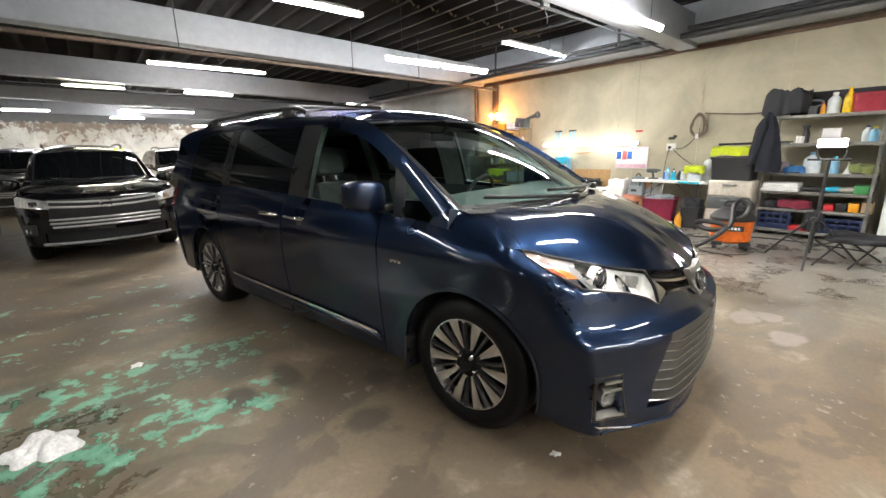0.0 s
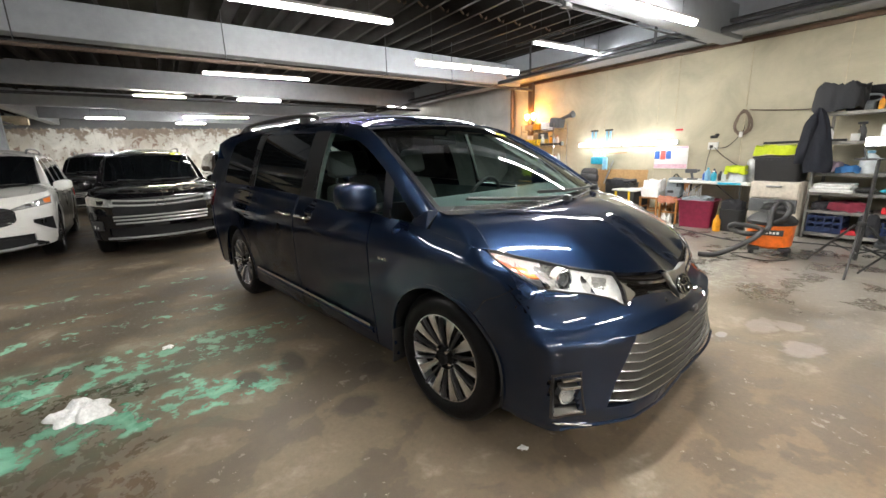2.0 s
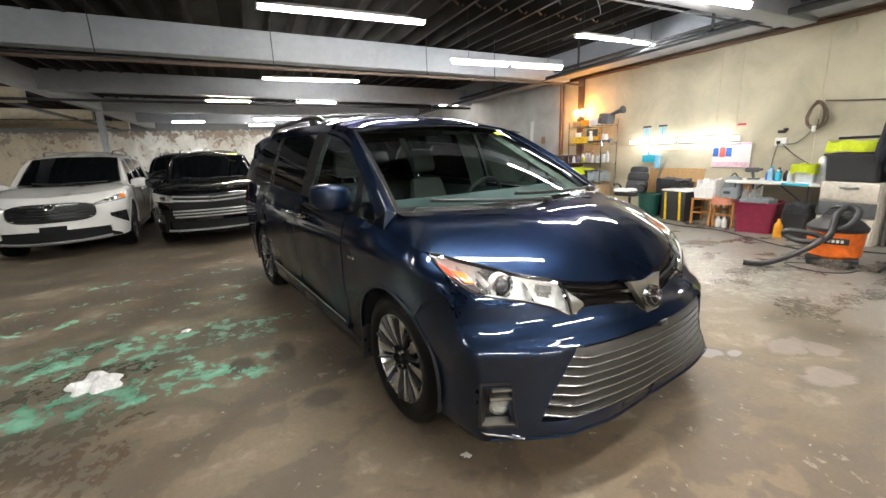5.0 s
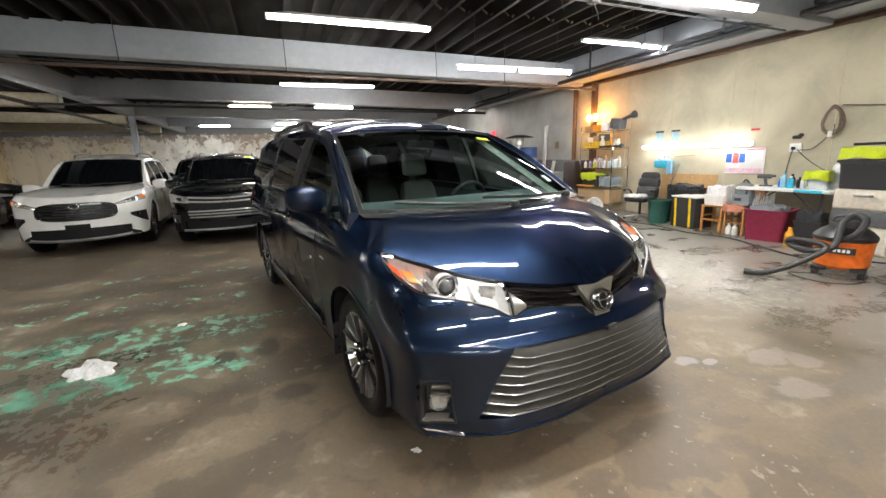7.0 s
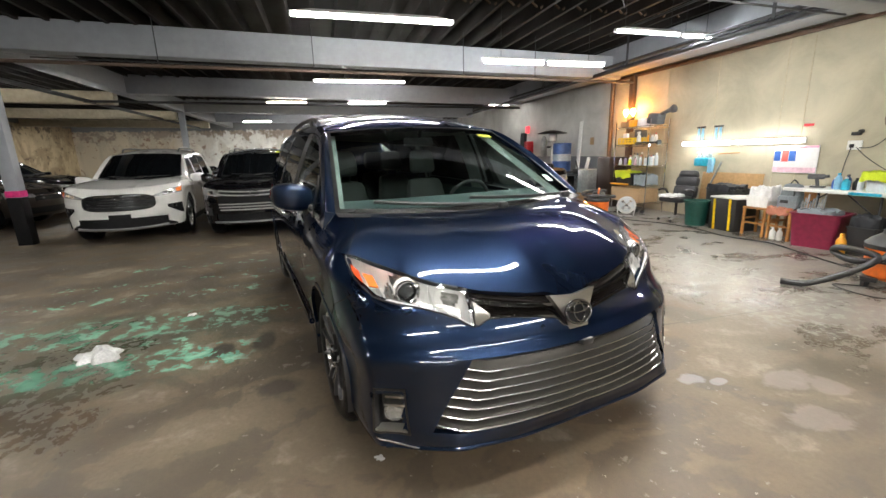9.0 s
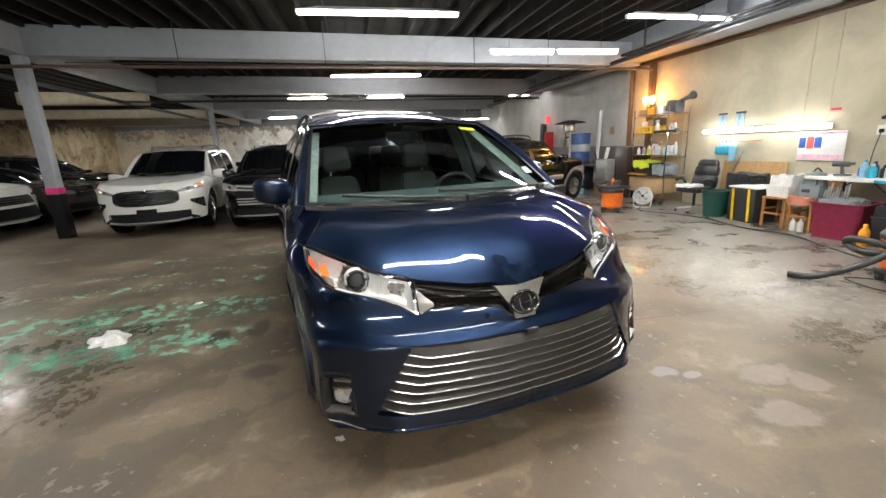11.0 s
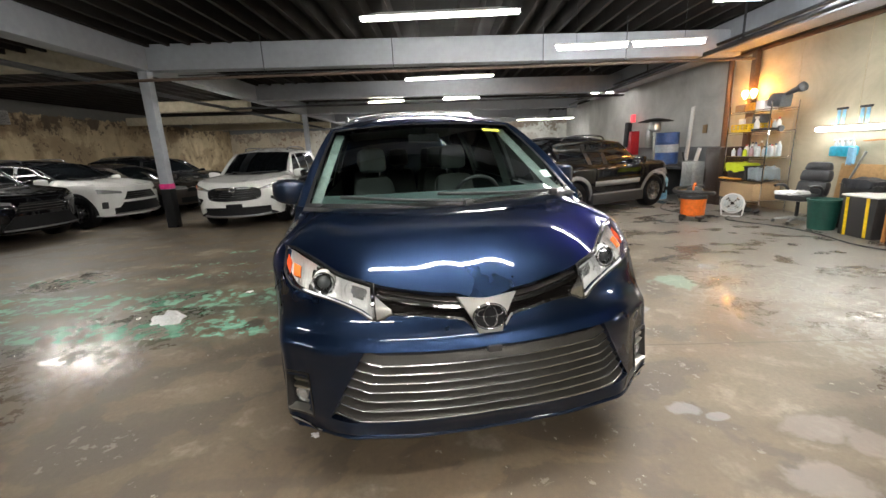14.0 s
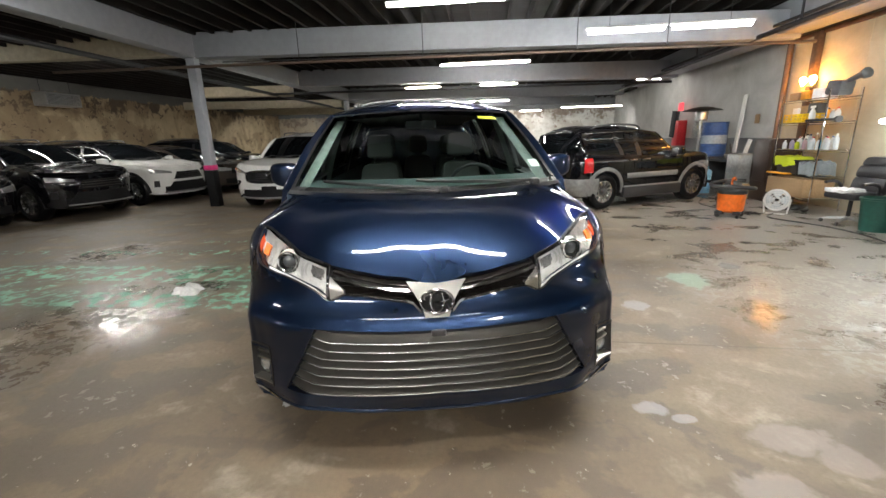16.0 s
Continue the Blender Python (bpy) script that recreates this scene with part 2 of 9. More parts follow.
def floor_material():
    """Worn garage concrete: brown dirt, soft damp, pale puddles, glossy wet flakes with painted glints, flaking green
    bay lines.
    """
    m = bpy.data.materials.new("worn_concrete")
    m.use_nodes = True
    nt = m.node_tree
    b = nt.nodes["Principled BSDF"]
    geo = nt.nodes.new("ShaderNodeNewGeometry")
    pos = geo.outputs["Position"]
    sep = nt.nodes.new("ShaderNodeSeparateXYZ")
    nt.links.new(pos, sep.inputs[0])
    X, Y = sep.outputs[0], sep.outputs[1]
    add = lambda a, c: math_node(nt, "ADD", a, c)
    sub = lambda a, c: math_node(nt, "SUBTRACT", a, c)
    mul = lambda a, c: math_node(nt, "MULTIPLY", a, c)
    big = noise_node(nt, pos, 0.7, 4, 0.5, distort=0.25)
    mid = noise_node(nt, pos, 1.9, 6, 0.55, offset=(7, 3, 0), stretch=(1.1, 0.85, 1), distort=0.35)
    clump = noise_node(nt, pos, 6.2, 7, 0.6, offset=(2, 8, 0), distort=0.25)
    flake = noise_node(nt, pos, 13, 6, 0.6, offset=(5, 6, 0), distort=0.3)
    fine = noise_node(nt, pos, 38, 6, 0.7)
    grain = noise_node(nt, pos, 260, 3, 0.6)
    warp = mul(sub(clump, 0.5), 1.6)

    def spot(x, y, rx, ry, soft=0.3, ragged=1.0):
        """1 inside an uneven patch round (x, y), 0 outside."""
        dx, dy = mul(sub(X, x), 1 / rx), mul(sub(Y, y), 1 / ry)
        d = math_node(nt, "SQRT", add(mul(dx, dx), mul(dy, dy)))
        return ramp(nt, add(d, mul(warp, ragged)), 1 + soft / 2, 1 - soft / 2)

    def any_of(spots):
        out = spots[0]
        for k in spots[1:]:
            out = math_node(nt, "MAXIMUM", out, k)
        return out

    side = add(ramp(nt, Y, 3.0, 7.0), mul(sub(big, 0.5), 0.9))
    base = mix_color(nt, ramp(nt, big, 0.38, 0.62), (0.118, 0.086, 0.053), (0.2, 0.155, 0.1))
    base = mix_color(nt, ramp(nt, side, 0.25, 0.85), base, (0.245, 0.233, 0.21))
    # warm stain on the open floor before the van
    warm = mul(spot(0.1, 2.2, 1.1, 1.0, 1.2, 0.5), ramp(nt, mid, 0.4, 0.62))
    base = mix_color(nt, mul(warm, 0.6), base, (0.27, 0.165, 0.085))
    # soft damp, darker towards the parked side
    rim = add(add(mid, mul(sub(clump, 0.5), 0.16)), ramp(nt, Y, 3.2, 0.2, -0.015, 0.045))
    dark = add(mul(ramp(nt, rim, 0.44, 0.62), 0.5), mul(ramp(nt, rim, 0.512, 0.54), 0.5))
    base = mix_color(nt, mul(dark, 0.78), base, (0.056, 0.042, 0.028))
    # lighter dry islands and scuffs
    dry = mul(ramp(nt, add(mid, mul(sub(flake, 0.5), 0.12)), 0.42, 0.36), ramp(nt, clump, 0.4, 0.6))
    base = mix_color(nt, mul(dry, 0.6), base, (0.36, 0.32, 0.25))
    # oil
    oil = any_of([spot(*q, 0.5, 0.9) for q in ((-2.3, 0.92, 0.17, 0.08), (-1.88, 1.37, 0.11, 0.09), (-2.22, 0.62, 0.11, 0.09), (-1.55, 1.1, 0.1, 0.12), (-3.4, -2.6, 0.12, 0.3))])
    base = mix_color(nt, mul(oil, 0.75), base, (0.026, 0.022, 0.018))
    drag = any_of([spot(*q, 0.5, 0.9) for q in ((-0.62, 4.25, 0.14, 0.3), (-0.2, 4.35, 0.12, 0.5), (-0.3, 3.85, 0.07, 0.28), (0.08, 3.75, 0.14, 0.45), (-0.15, 3.05, 0.06, 0.09), (-0.19, 4.95, 0.1, 0.2), (-0.42, 1.4, 0.04, 0.32))])
    base = mix_color(nt, mul(drag, 0.5), base, (0.075, 0.058, 0.042))
    rust = ramp(nt, noise_node(nt, pos, 1.1, 5, 0.6, offset=(21, 5, 0)), 0.56, 0.7)
    base = mix_color(nt, mul(rust, 0.35), base, (0.2, 0.125, 0.062))
    # worn pale flakes on the workshop side, few elsewhere
    lane = mul(ramp(nt, Y, 4.4, 5.4), ramp(nt, X, -4.4, -3.2))
    pale = ramp(nt, add(add(flake, mul(sub(mid, 0.5), 0.5)), mul(lane, 0.085)), 0.668, 0.7)
    base = mix_color(nt, mul(pale, 0.4), base, (0.42, 0.4, 0.35))
    # pale flakes: bright wet reflections put into the colour of this patch
    worn = spot(-2.25, 5.45, 1.25, 0.75, 0.7, 0.5)
    glint_flakes = mul(worn, ramp(nt, add(mul(clump, 0.45), mul(flake, 0.55)), 0.5, 0.53))
    base = mix_color(nt, mul(glint_flakes, 0.55), base, (0.5, 0.5, 0.47))
    base = mix_color(nt, mul(ramp(nt, fine, 0.32, 0.7), 0.34), base, (0.075, 0.06, 0.045))
    base = mix_color(nt, ramp(nt, grain, 0.25, 0.8, 0.0, 0.16), base, (0.33, 0.3, 0.26))
    crumbs = mul(ramp(nt, noise_node(nt, pos, 17, 5, 0.65, offset=(5, 6, 0)), 0.665, 0.685), ramp(nt, mid, 0.46, 0.52))
    base = mix_color(nt, mul(crumbs, 0.7), base, (0.5, 0.47, 0.4))
    # smooth pale puddles of spilt wash
    mauve = any_of([spot(*q, 0.3, 1.3) for q in ((-0.62, 4.14, 0.1, 0.17), (-0.5, 4.25, 0.09, 0.1), (-0.3, 3.88, 0.11, 0.14))])
    base = mix_color(nt, mul(mauve, 0.3), base, (0.34, 0.3, 0.285))
    blue = any_of([spot(*q, 0.3, 1.7) for q in ((-0.8, 3.58, 0.06, 0.08), (-0.74, 3.7, 0.03, 0.06), (-2.19, 3.92, 0.11, 0.1), (-3.3, 5.25, 0.12, 0.1))])
    base = mix_color(nt, mul(blue, 0.34), base, (0.34, 0.37, 0.41))
    base = mix_color(nt, mul(spot(-2.85, 4.65, 0.2, 0.2, 0.2, 1.4), 0.4), base, (0.24, 0.44, 0.36))
    # saw-cut joint across the floor
    jd = math_node(nt, "ABSOLUTE", sub(add(X, 1.69), mul(Y, 0.042)))
    joint = mul(ramp(nt, jd, 0.01, 0.004), ramp(nt, Y, 2.6, 2.9))
    base = mix_color(nt, mul(joint, 0.5), base, (0.05, 0.043, 0.036))
    # flaking green paint of old bay lines, across the hall
    chip = add(add(mul(clump, 0.62), mul(flake, 0.38)), mul(sub(fine, 0.5), 0.08))
    line = 0.0
    for xc, hw, y0, y1, lack in ((-2.99, 0.27, -9.0, 0.95, 0.0), (-2.2, 0.19, -9.0, 0.9, -0.01), (-2.6, 0.25, -9.0, 0.5, 0.06), (-3.05, 0.08, 0.8, 1.3, 0.02), (-3.87, 0.11, -9.0, 0.75, 0.03), (-4.42, 0.12, -1.6, 0.4, 0.05), (-5.17, 0.08, -1.2, 0.7, 0.03), (-4.4, 0.3, 0.3, 0.9, 0.06)):
        d = math_node(nt, "ABSOLUTE", sub(X, xc))
        band = ramp(nt, sub(d, mul(sub(flake, 0.5), 0.16)), hw, hw * 0.9)
        ends = mul(ramp(nt, Y, y0, y0 + 0.15), ramp(nt, add(Y, mul(warp, 0.3)), y1, y1 - 0.1))
        k = mul(mul(band, ends), ramp(nt, chip, 0.512 + lack, 0.527 + lack))
        line = math_node(nt, "MAXIMUM", k, line)
    green = mix_color(nt, ramp(nt, clump, 0.45, 0.65), (0.085, 0.36, 0.24), (0.26, 0.58, 0.42))
    # worn wash of the same paint between and round the flakes
    wash = mul(ramp(nt, math_node(nt, "ABSOLUTE", sub(X, -2.62)), 0.9, 0.6), mul(ramp(nt, Y, 1.0, 0.2), ramp(nt, clump, 0.4, 0.6)))
    base = mix_color(nt, mul(wash, 0.2), base, (0.14, 0.28, 0.2))
    base = mix_color(nt, mul(line, ramp(nt, mid, 0.36, 0.6, 0.9, 0.5)), base, green)
    nt.links.new(base, b.inputs["Base Color"])
    # gloss: dull dry concrete, sheen on damp, ragged wet flakes by the lines and before the workshop
    r = ramp(nt, dark, 0.0, 1.0, 0.6, 0.46)
    wet_left = mul(any_of([spot(-1.9, -0.5, 1.35, 0.75, 0.8, 0.6), spot(-3.86, -2.44, 0.5, 0.5, 0.8, 0.6)]), ramp(nt, add(add(mul(clump, 0.45), mul(flake, 0.4)), mul(fine, 0.15)), 0.47, 0.51))
    wet_right = mul(spot(-2.3, 5.3, 1.6, 0.9, 0.8, 0.5), ramp(nt, add(mul(clump, 0.4), mul(flake, 0.6)), 0.47, 0.55))
    sheen = mul(ramp(nt, Y, 3.9, 4.9), 0.22)
    r = sub(r, math_node(nt, "MAXIMUM", math_node(nt, "MAXIMUM", sheen, mul(spot(-2.0, -0.6, 1.5, 1.3, 0.9, 0.6), 0.1)), math_node(nt, "MAXIMUM", mul(wet_left, 0.35), mul(wet_right, 0.34))))
    r = sub(r, mul(math_node(nt, "MAXIMUM", mauve, blue), 0.16))
    r = add(r, ramp(nt, fine, 0.3, 0.7, -0.05, 0.06))
    nt.links.new(r, b.inputs["Roughness"])
    bp = nt.nodes.new("ShaderNodeBump")
    bp.inputs["Strength"].default_value = 0.3
    bp.inputs["Distance"].default_value = 0.005
    dryness = sub(1.0, math_node(nt, "MAXIMUM", wet_left, wet_right))
    h = add(mul(mul(fine, 0.6), add(mul(dryness, 0.7), 0.3)), add(mul(line, 0.3), add(mul(pale, 0.2), mul(flake, 0.4))))
    nt.links.new(h, bp.inputs["Height"])
    nt.links.new(bp.outputs[0], b.inputs["Normal"])
    return m


def wall_material(name, clean, under, peel, stain, streak=0.5, top=2.3, band=None, mottle=None, aged=None):
    """Old paint that peels to the render beneath, with damp streaks from above."""
    m = bpy.data.materials.new(name)
    m.use_nodes = True
    nt = m.node_tree
    b = nt.nodes["Principled BSDF"]
    geo = nt.nodes.new("ShaderNodeNewGeometry")
    pos = geo.outputs["Position"]
    sep = nt.nodes.new("ShaderNodeSeparateXYZ")
    nt.links.new(pos, sep.inputs[0])
    n1 = noise_node(nt, pos, 1.1, 8, 0.66, distort=0.5)
    n2 = noise_node(nt, pos, 6, 8, 0.7, distort=0.3)
    run = noise_node(nt, pos, 2.6, 6, 0.6, stretch=(1, 1, 0.16))
    fine = noise_node(nt, pos, 60, 5, 0.6)
    c = mix_color(nt, ramp(nt, n1, 0.35, 0.68), clean, tuple(k * 0.7 for k in clean))
    # the bare patches lie high on the wall, where the water came in
    high = ramp(nt, sep.outputs[2], top - 1.1, top + 0.5, -0.16, 0.1)
    p = math_node(nt, "ADD", math_node(nt, "ADD", math_node(nt, "MULTIPLY", n1, 0.6), math_node(nt, "MULTIPLY", n2, 0.4)), high)
    bare = ramp(nt, p, peel, peel + 0.03)
    if aged:
        # the paint turns from white to smoke-stained tan along the wall
        along = math_node(nt, "ADD", sep.outputs[1], math_node(nt, "MULTIPLY", math_node(nt, "SUBTRACT", n1, 0.5), 5.0))
        c = mix_color(nt, ramp(nt, along, aged[0], aged[1]), c, aged[2])
    if mottle:
        # broad brown blotches with ragged borders
        n3 = noise_node(nt, pos, 0.62, 7, 0.62, offset=(4, 9, 2), stretch=(1, 1, 0.8), distort=0.6)
        blot = math_node(nt, "ADD", math_node(nt, "MULTIPLY", ramp(nt, n3, 0.47, 0.6), 0.5), math_node(nt, "MULTIPLY", ramp(nt, math_node(nt, "ADD", n3, math_node(nt, "MULTIPLY", n2, 0.16)), 0.585, 0.61), 0.5))
        c = mix_color(nt, math_node(nt, "MULTIPLY", blot, mottle[0]), c, mottle[1])
        chips = ramp(nt, math_node(nt, "ADD", noise_node(nt, pos, 3.4, 8, 0.72, offset=(1, 5, 7)), math_node(nt, "MULTIPLY", n3, 0.3)), 0.735, 0.75)
        c = mix_color(nt, math_node(nt, "MULTIPLY", chips, 0.8), c, mottle[2])
    c = mix_color(nt, bare, c, mix_color(nt, n2, under, tuple(k * 0.35 for k in under)))
    c = mix_color(nt, math_node(nt, "MULTIPLY", ramp(nt, run, 0.52, 0.7), streak), c, stain)
    if band:
        # a painted strip along the top of the wall, with a ragged lower edge
        edge = math_node(nt, "ADD", sep.outputs[2], math_node(nt, "MULTIPLY", math_node(nt, "SUBTRACT", n2, 0.5), 0.5))
        c = mix_color(nt, ramp(nt, edge, band[0], band[0] + 0.05), c, mix_color(nt, n2, band[1], tuple(k * 0.6 for k in band[1])))
    nt.links.new(c, b.inputs["Base Color"])
    b.inputs["Roughness"].default_value = 0.75
    bp = nt.nodes.new("ShaderNodeBump")
    bp.inputs["Strength"].default_value = 0.4
    bp.inputs["Distance"].default_value = 0.008
    nt.links.new(math_node(nt, "ADD", math_node(nt, "MULTIPLY", fine, 0.3), math_node(nt, "MULTIPLY", bare, -0.8)), bp.inputs["Height"])
    nt.links.new(bp.outputs[0], b.inputs["Normal"])
    return m


def paint(name, color, metal=0.35, rough=0.32):
    """Car paint: fine flakes under a clear coat, with a little orange peel and dust."""
    m = mat(name, color, rough, metal, coat=1.0, spec=0.12, scale=900, vary=0.18, rvary=0.3, big=2.0, detail=2)
    nt = m.node_tree
    b = nt.nodes["Principled BSDF"]
    co = nt.nodes.new("ShaderNodeTexCoord")
    b.inputs["Specular Tint"].default_value = (*(min(1, 0.06 + k * 5) for k in color), 1)
    n = noise_node(nt, co.outputs["Object"], 5.5, 3)
    bp = nt.nodes.new("ShaderNodeBump")
    bp.inputs["Strength"].default_value = 0.05
    bp.inputs["Distance"].default_value = 0.01
    nt.links.new(n, bp.inputs["Height"])
    nt.links.new(bp.outputs[0], b.inputs["Coat Normal"])
    return m


FLOOR = floor_material()
YELLOW = wall_material("cream_wall", (0.53, 0.485, 0.36), (0.48, 0.42, 0.3), 0.9, (0.48, 0.41, 0.28), 0.18)
PEEL = wall_material("peeling_white_wall", (0.78, 0.78, 0.74), (0.44, 0.36, 0.29), 0.57, (0.3, 0.27, 0.22), 0.4, 2.45, (3.1, (0.2, 0.21, 0.22)), (0.5, (0.36, 0.32, 0.26), (0.2, 0.11, 0.08)), (-5.0, -7.5, (0.5, 0.43, 0.32)))
TAN = wall_material("stained_tan_wall", (0.6, 0.48, 0.3), (0.22, 0.165, 0.115), 0.6, (0.2, 0.14, 0.085), 0.45, 2.6, (3.3, (0.2, 0.2, 0.19)), (0.75, (0.27, 0.195, 0.115), (0.13, 0.09, 0.06)))
GREYWALL = wall_material("grey_white_wall", (0.56, 0.56, 0.54), (0.36, 0.35, 0.33), 0.78, (0.5, 0.48, 0.44), 0.3)
GREYBAND = mat("grey_dado_paint", (0.17, 0.18, 0.19), 0.6, bump=0.2, scale=40)
BEAM = mat("painted_beam", (0.33, 0.35, 0.385), 0.5, bump=0.02, scale=9, vary=0.09, big=0.7)
CREAMBEAM = mat("cream_painted_beam", (0.42, 0.37, 0.27), 0.6, bump=0.05, scale=9, vary=0.2, big=0.7)
JOIST = mat("dark_joist_wood", (0.012, 0.009, 0.007), 0.85, bump=0.3, scale=30, vary=0.5)
RUSTY = mat("rusty_pipe", (0.12, 0.085, 0.065), 0.6, 0.3, bump=0.3, scale=40, vary=0.4)
DARKPIPE = mat("dark_pipe", (0.05, 0.052, 0.056), 0.5, 0.4, bump=0.1)
TRIMWOOD = mat("brown_trim_wood", (0.1, 0.055, 0.03), 0.6, bump=0.2, scale=25, vary=0.35)
WHITEMETAL = mat("white_enamel", (0.7, 0.7, 0.7), 0.35, vary=0.08)
TUBELIGHT = glow("tube_light", (1.0, 0.965, 0.9), TUBE)
TUBEWARM = glow("yellowish_tube_light", (1.0, 0.93, 0.66), TUBE * 0.7)
TUBECOOL = glow("cool_tube_light", (0.95, 0.97, 0.96), TUBE * 0.6)
TUBEFAR = glow("dim_tube_light", (0.98, 0.97, 0.92), TUBE * 0.45)
TUBEWALL = glow("wall_tube_light", (1.0, 0.98, 0.92), WALLTUBE)
BULB = glow("orange_bulb_light", (1.0, 0.42, 0.08), WARM)
LED = glow("led_light", (0.95, 0.97, 1.0), 120)
MATTBLACK = mat("matt_black_plastic", (0.008, 0.008, 0.009), 0.65, spec=0.2)
BLACK = mat("black_plastic", (0.02, 0.02, 0.021), 0.45, bump=0.05, scale=120)
SATIN = mat("satin_black_trim", (0.012, 0.012, 0.013), 0.28, vary=0.1)
RUBBER = mat("tyre_rubber", (0.005, 0.005, 0.006), 0.33, spec=0.16, bump=0.15, scale=90, vary=0.3)
CHROME = mat("chrome", (0.75, 0.75, 0.75), 0.08, 1.0, vary=0.05)
SILVER = mat("machined_alloy", (0.62, 0.62, 0.62), 0.25, 1.0, vary=0.1, scale=60)
GUNMETAL = mat("dark_alloy", (0.1, 0.1, 0.105), 0.35, 0.7)
WHEELDARK = mat("dark_wheel_pocket", (0.006, 0.006, 0.007), 0.6, spec=0.15)
GRILLEGREY = mat("grey_grille_bar", (0.055, 0.051, 0.045), 0.42, 0.5, vary=0.1)
LAMPBOWL = mat("bright_reflector", (0.92, 0.91, 0.88), 0.2, 0.5, vary=0.12, scale=50, bump=0.25)
BLUE = paint("deep_blue_metallic", (0.0115, 0.022, 0.05), 0.88, 0.35)
CARBLACK = paint("black_car_paint", (0.004, 0.004, 0.005), 0.0, 0.3)
CARWHITE = paint("pearl_white_paint", (0.68, 0.68, 0.66), 0.0)
CARBROWN = paint("dark_grey_brown_paint", (0.05, 0.042, 0.036), 0.5)
CLADSILVER = mat("silver_cladding", (0.22, 0.22, 0.22), 0.4, 0.4)
PRIVACY = mat("dark_privacy_glass", (0.004, 0.005, 0.006), 0.03, vary=0.02, rvary=0.1, spec=0.35)
CLEAR = glass("clear_pane", (0.48, 0.62, 0.59))
LENS = glass("lamp_lens", (0.95, 0.96, 0.97))
AMBER = mat("amber_lens", (0.72, 0.19, 0.04), 0.15, coat=1.0)
REDLENS = mat("red_lens", (0.42, 0.012, 0.015), 0.12, coat=1.0)
DARKRED = mat("dark_red_lens", (0.1, 0.006, 0.008), 0.12, coat=1.0)
GREYCLOTH = mat("light_grey_seat", (0.095, 0.1, 0.093), 0.75, bump=0.25, scale=150)
PILLARTRIM = mat("pale_pillar_trim", (0.27, 0.3, 0.28), 0.7)
DASH = mat("dark_dashboard", (0.065, 0.09, 0.09), 0.6, bump=0.1, scale=200)
HEADLINER = mat("pale_headliner", (0.22, 0.225, 0.21), 0.85)
YTAG = mat("yellow_sticker", (0.75, 0.8, 0.03), 0.5)
PAPER = mat("white_paper", (0.8, 0.8, 0.8), 0.7, vary=0.06)


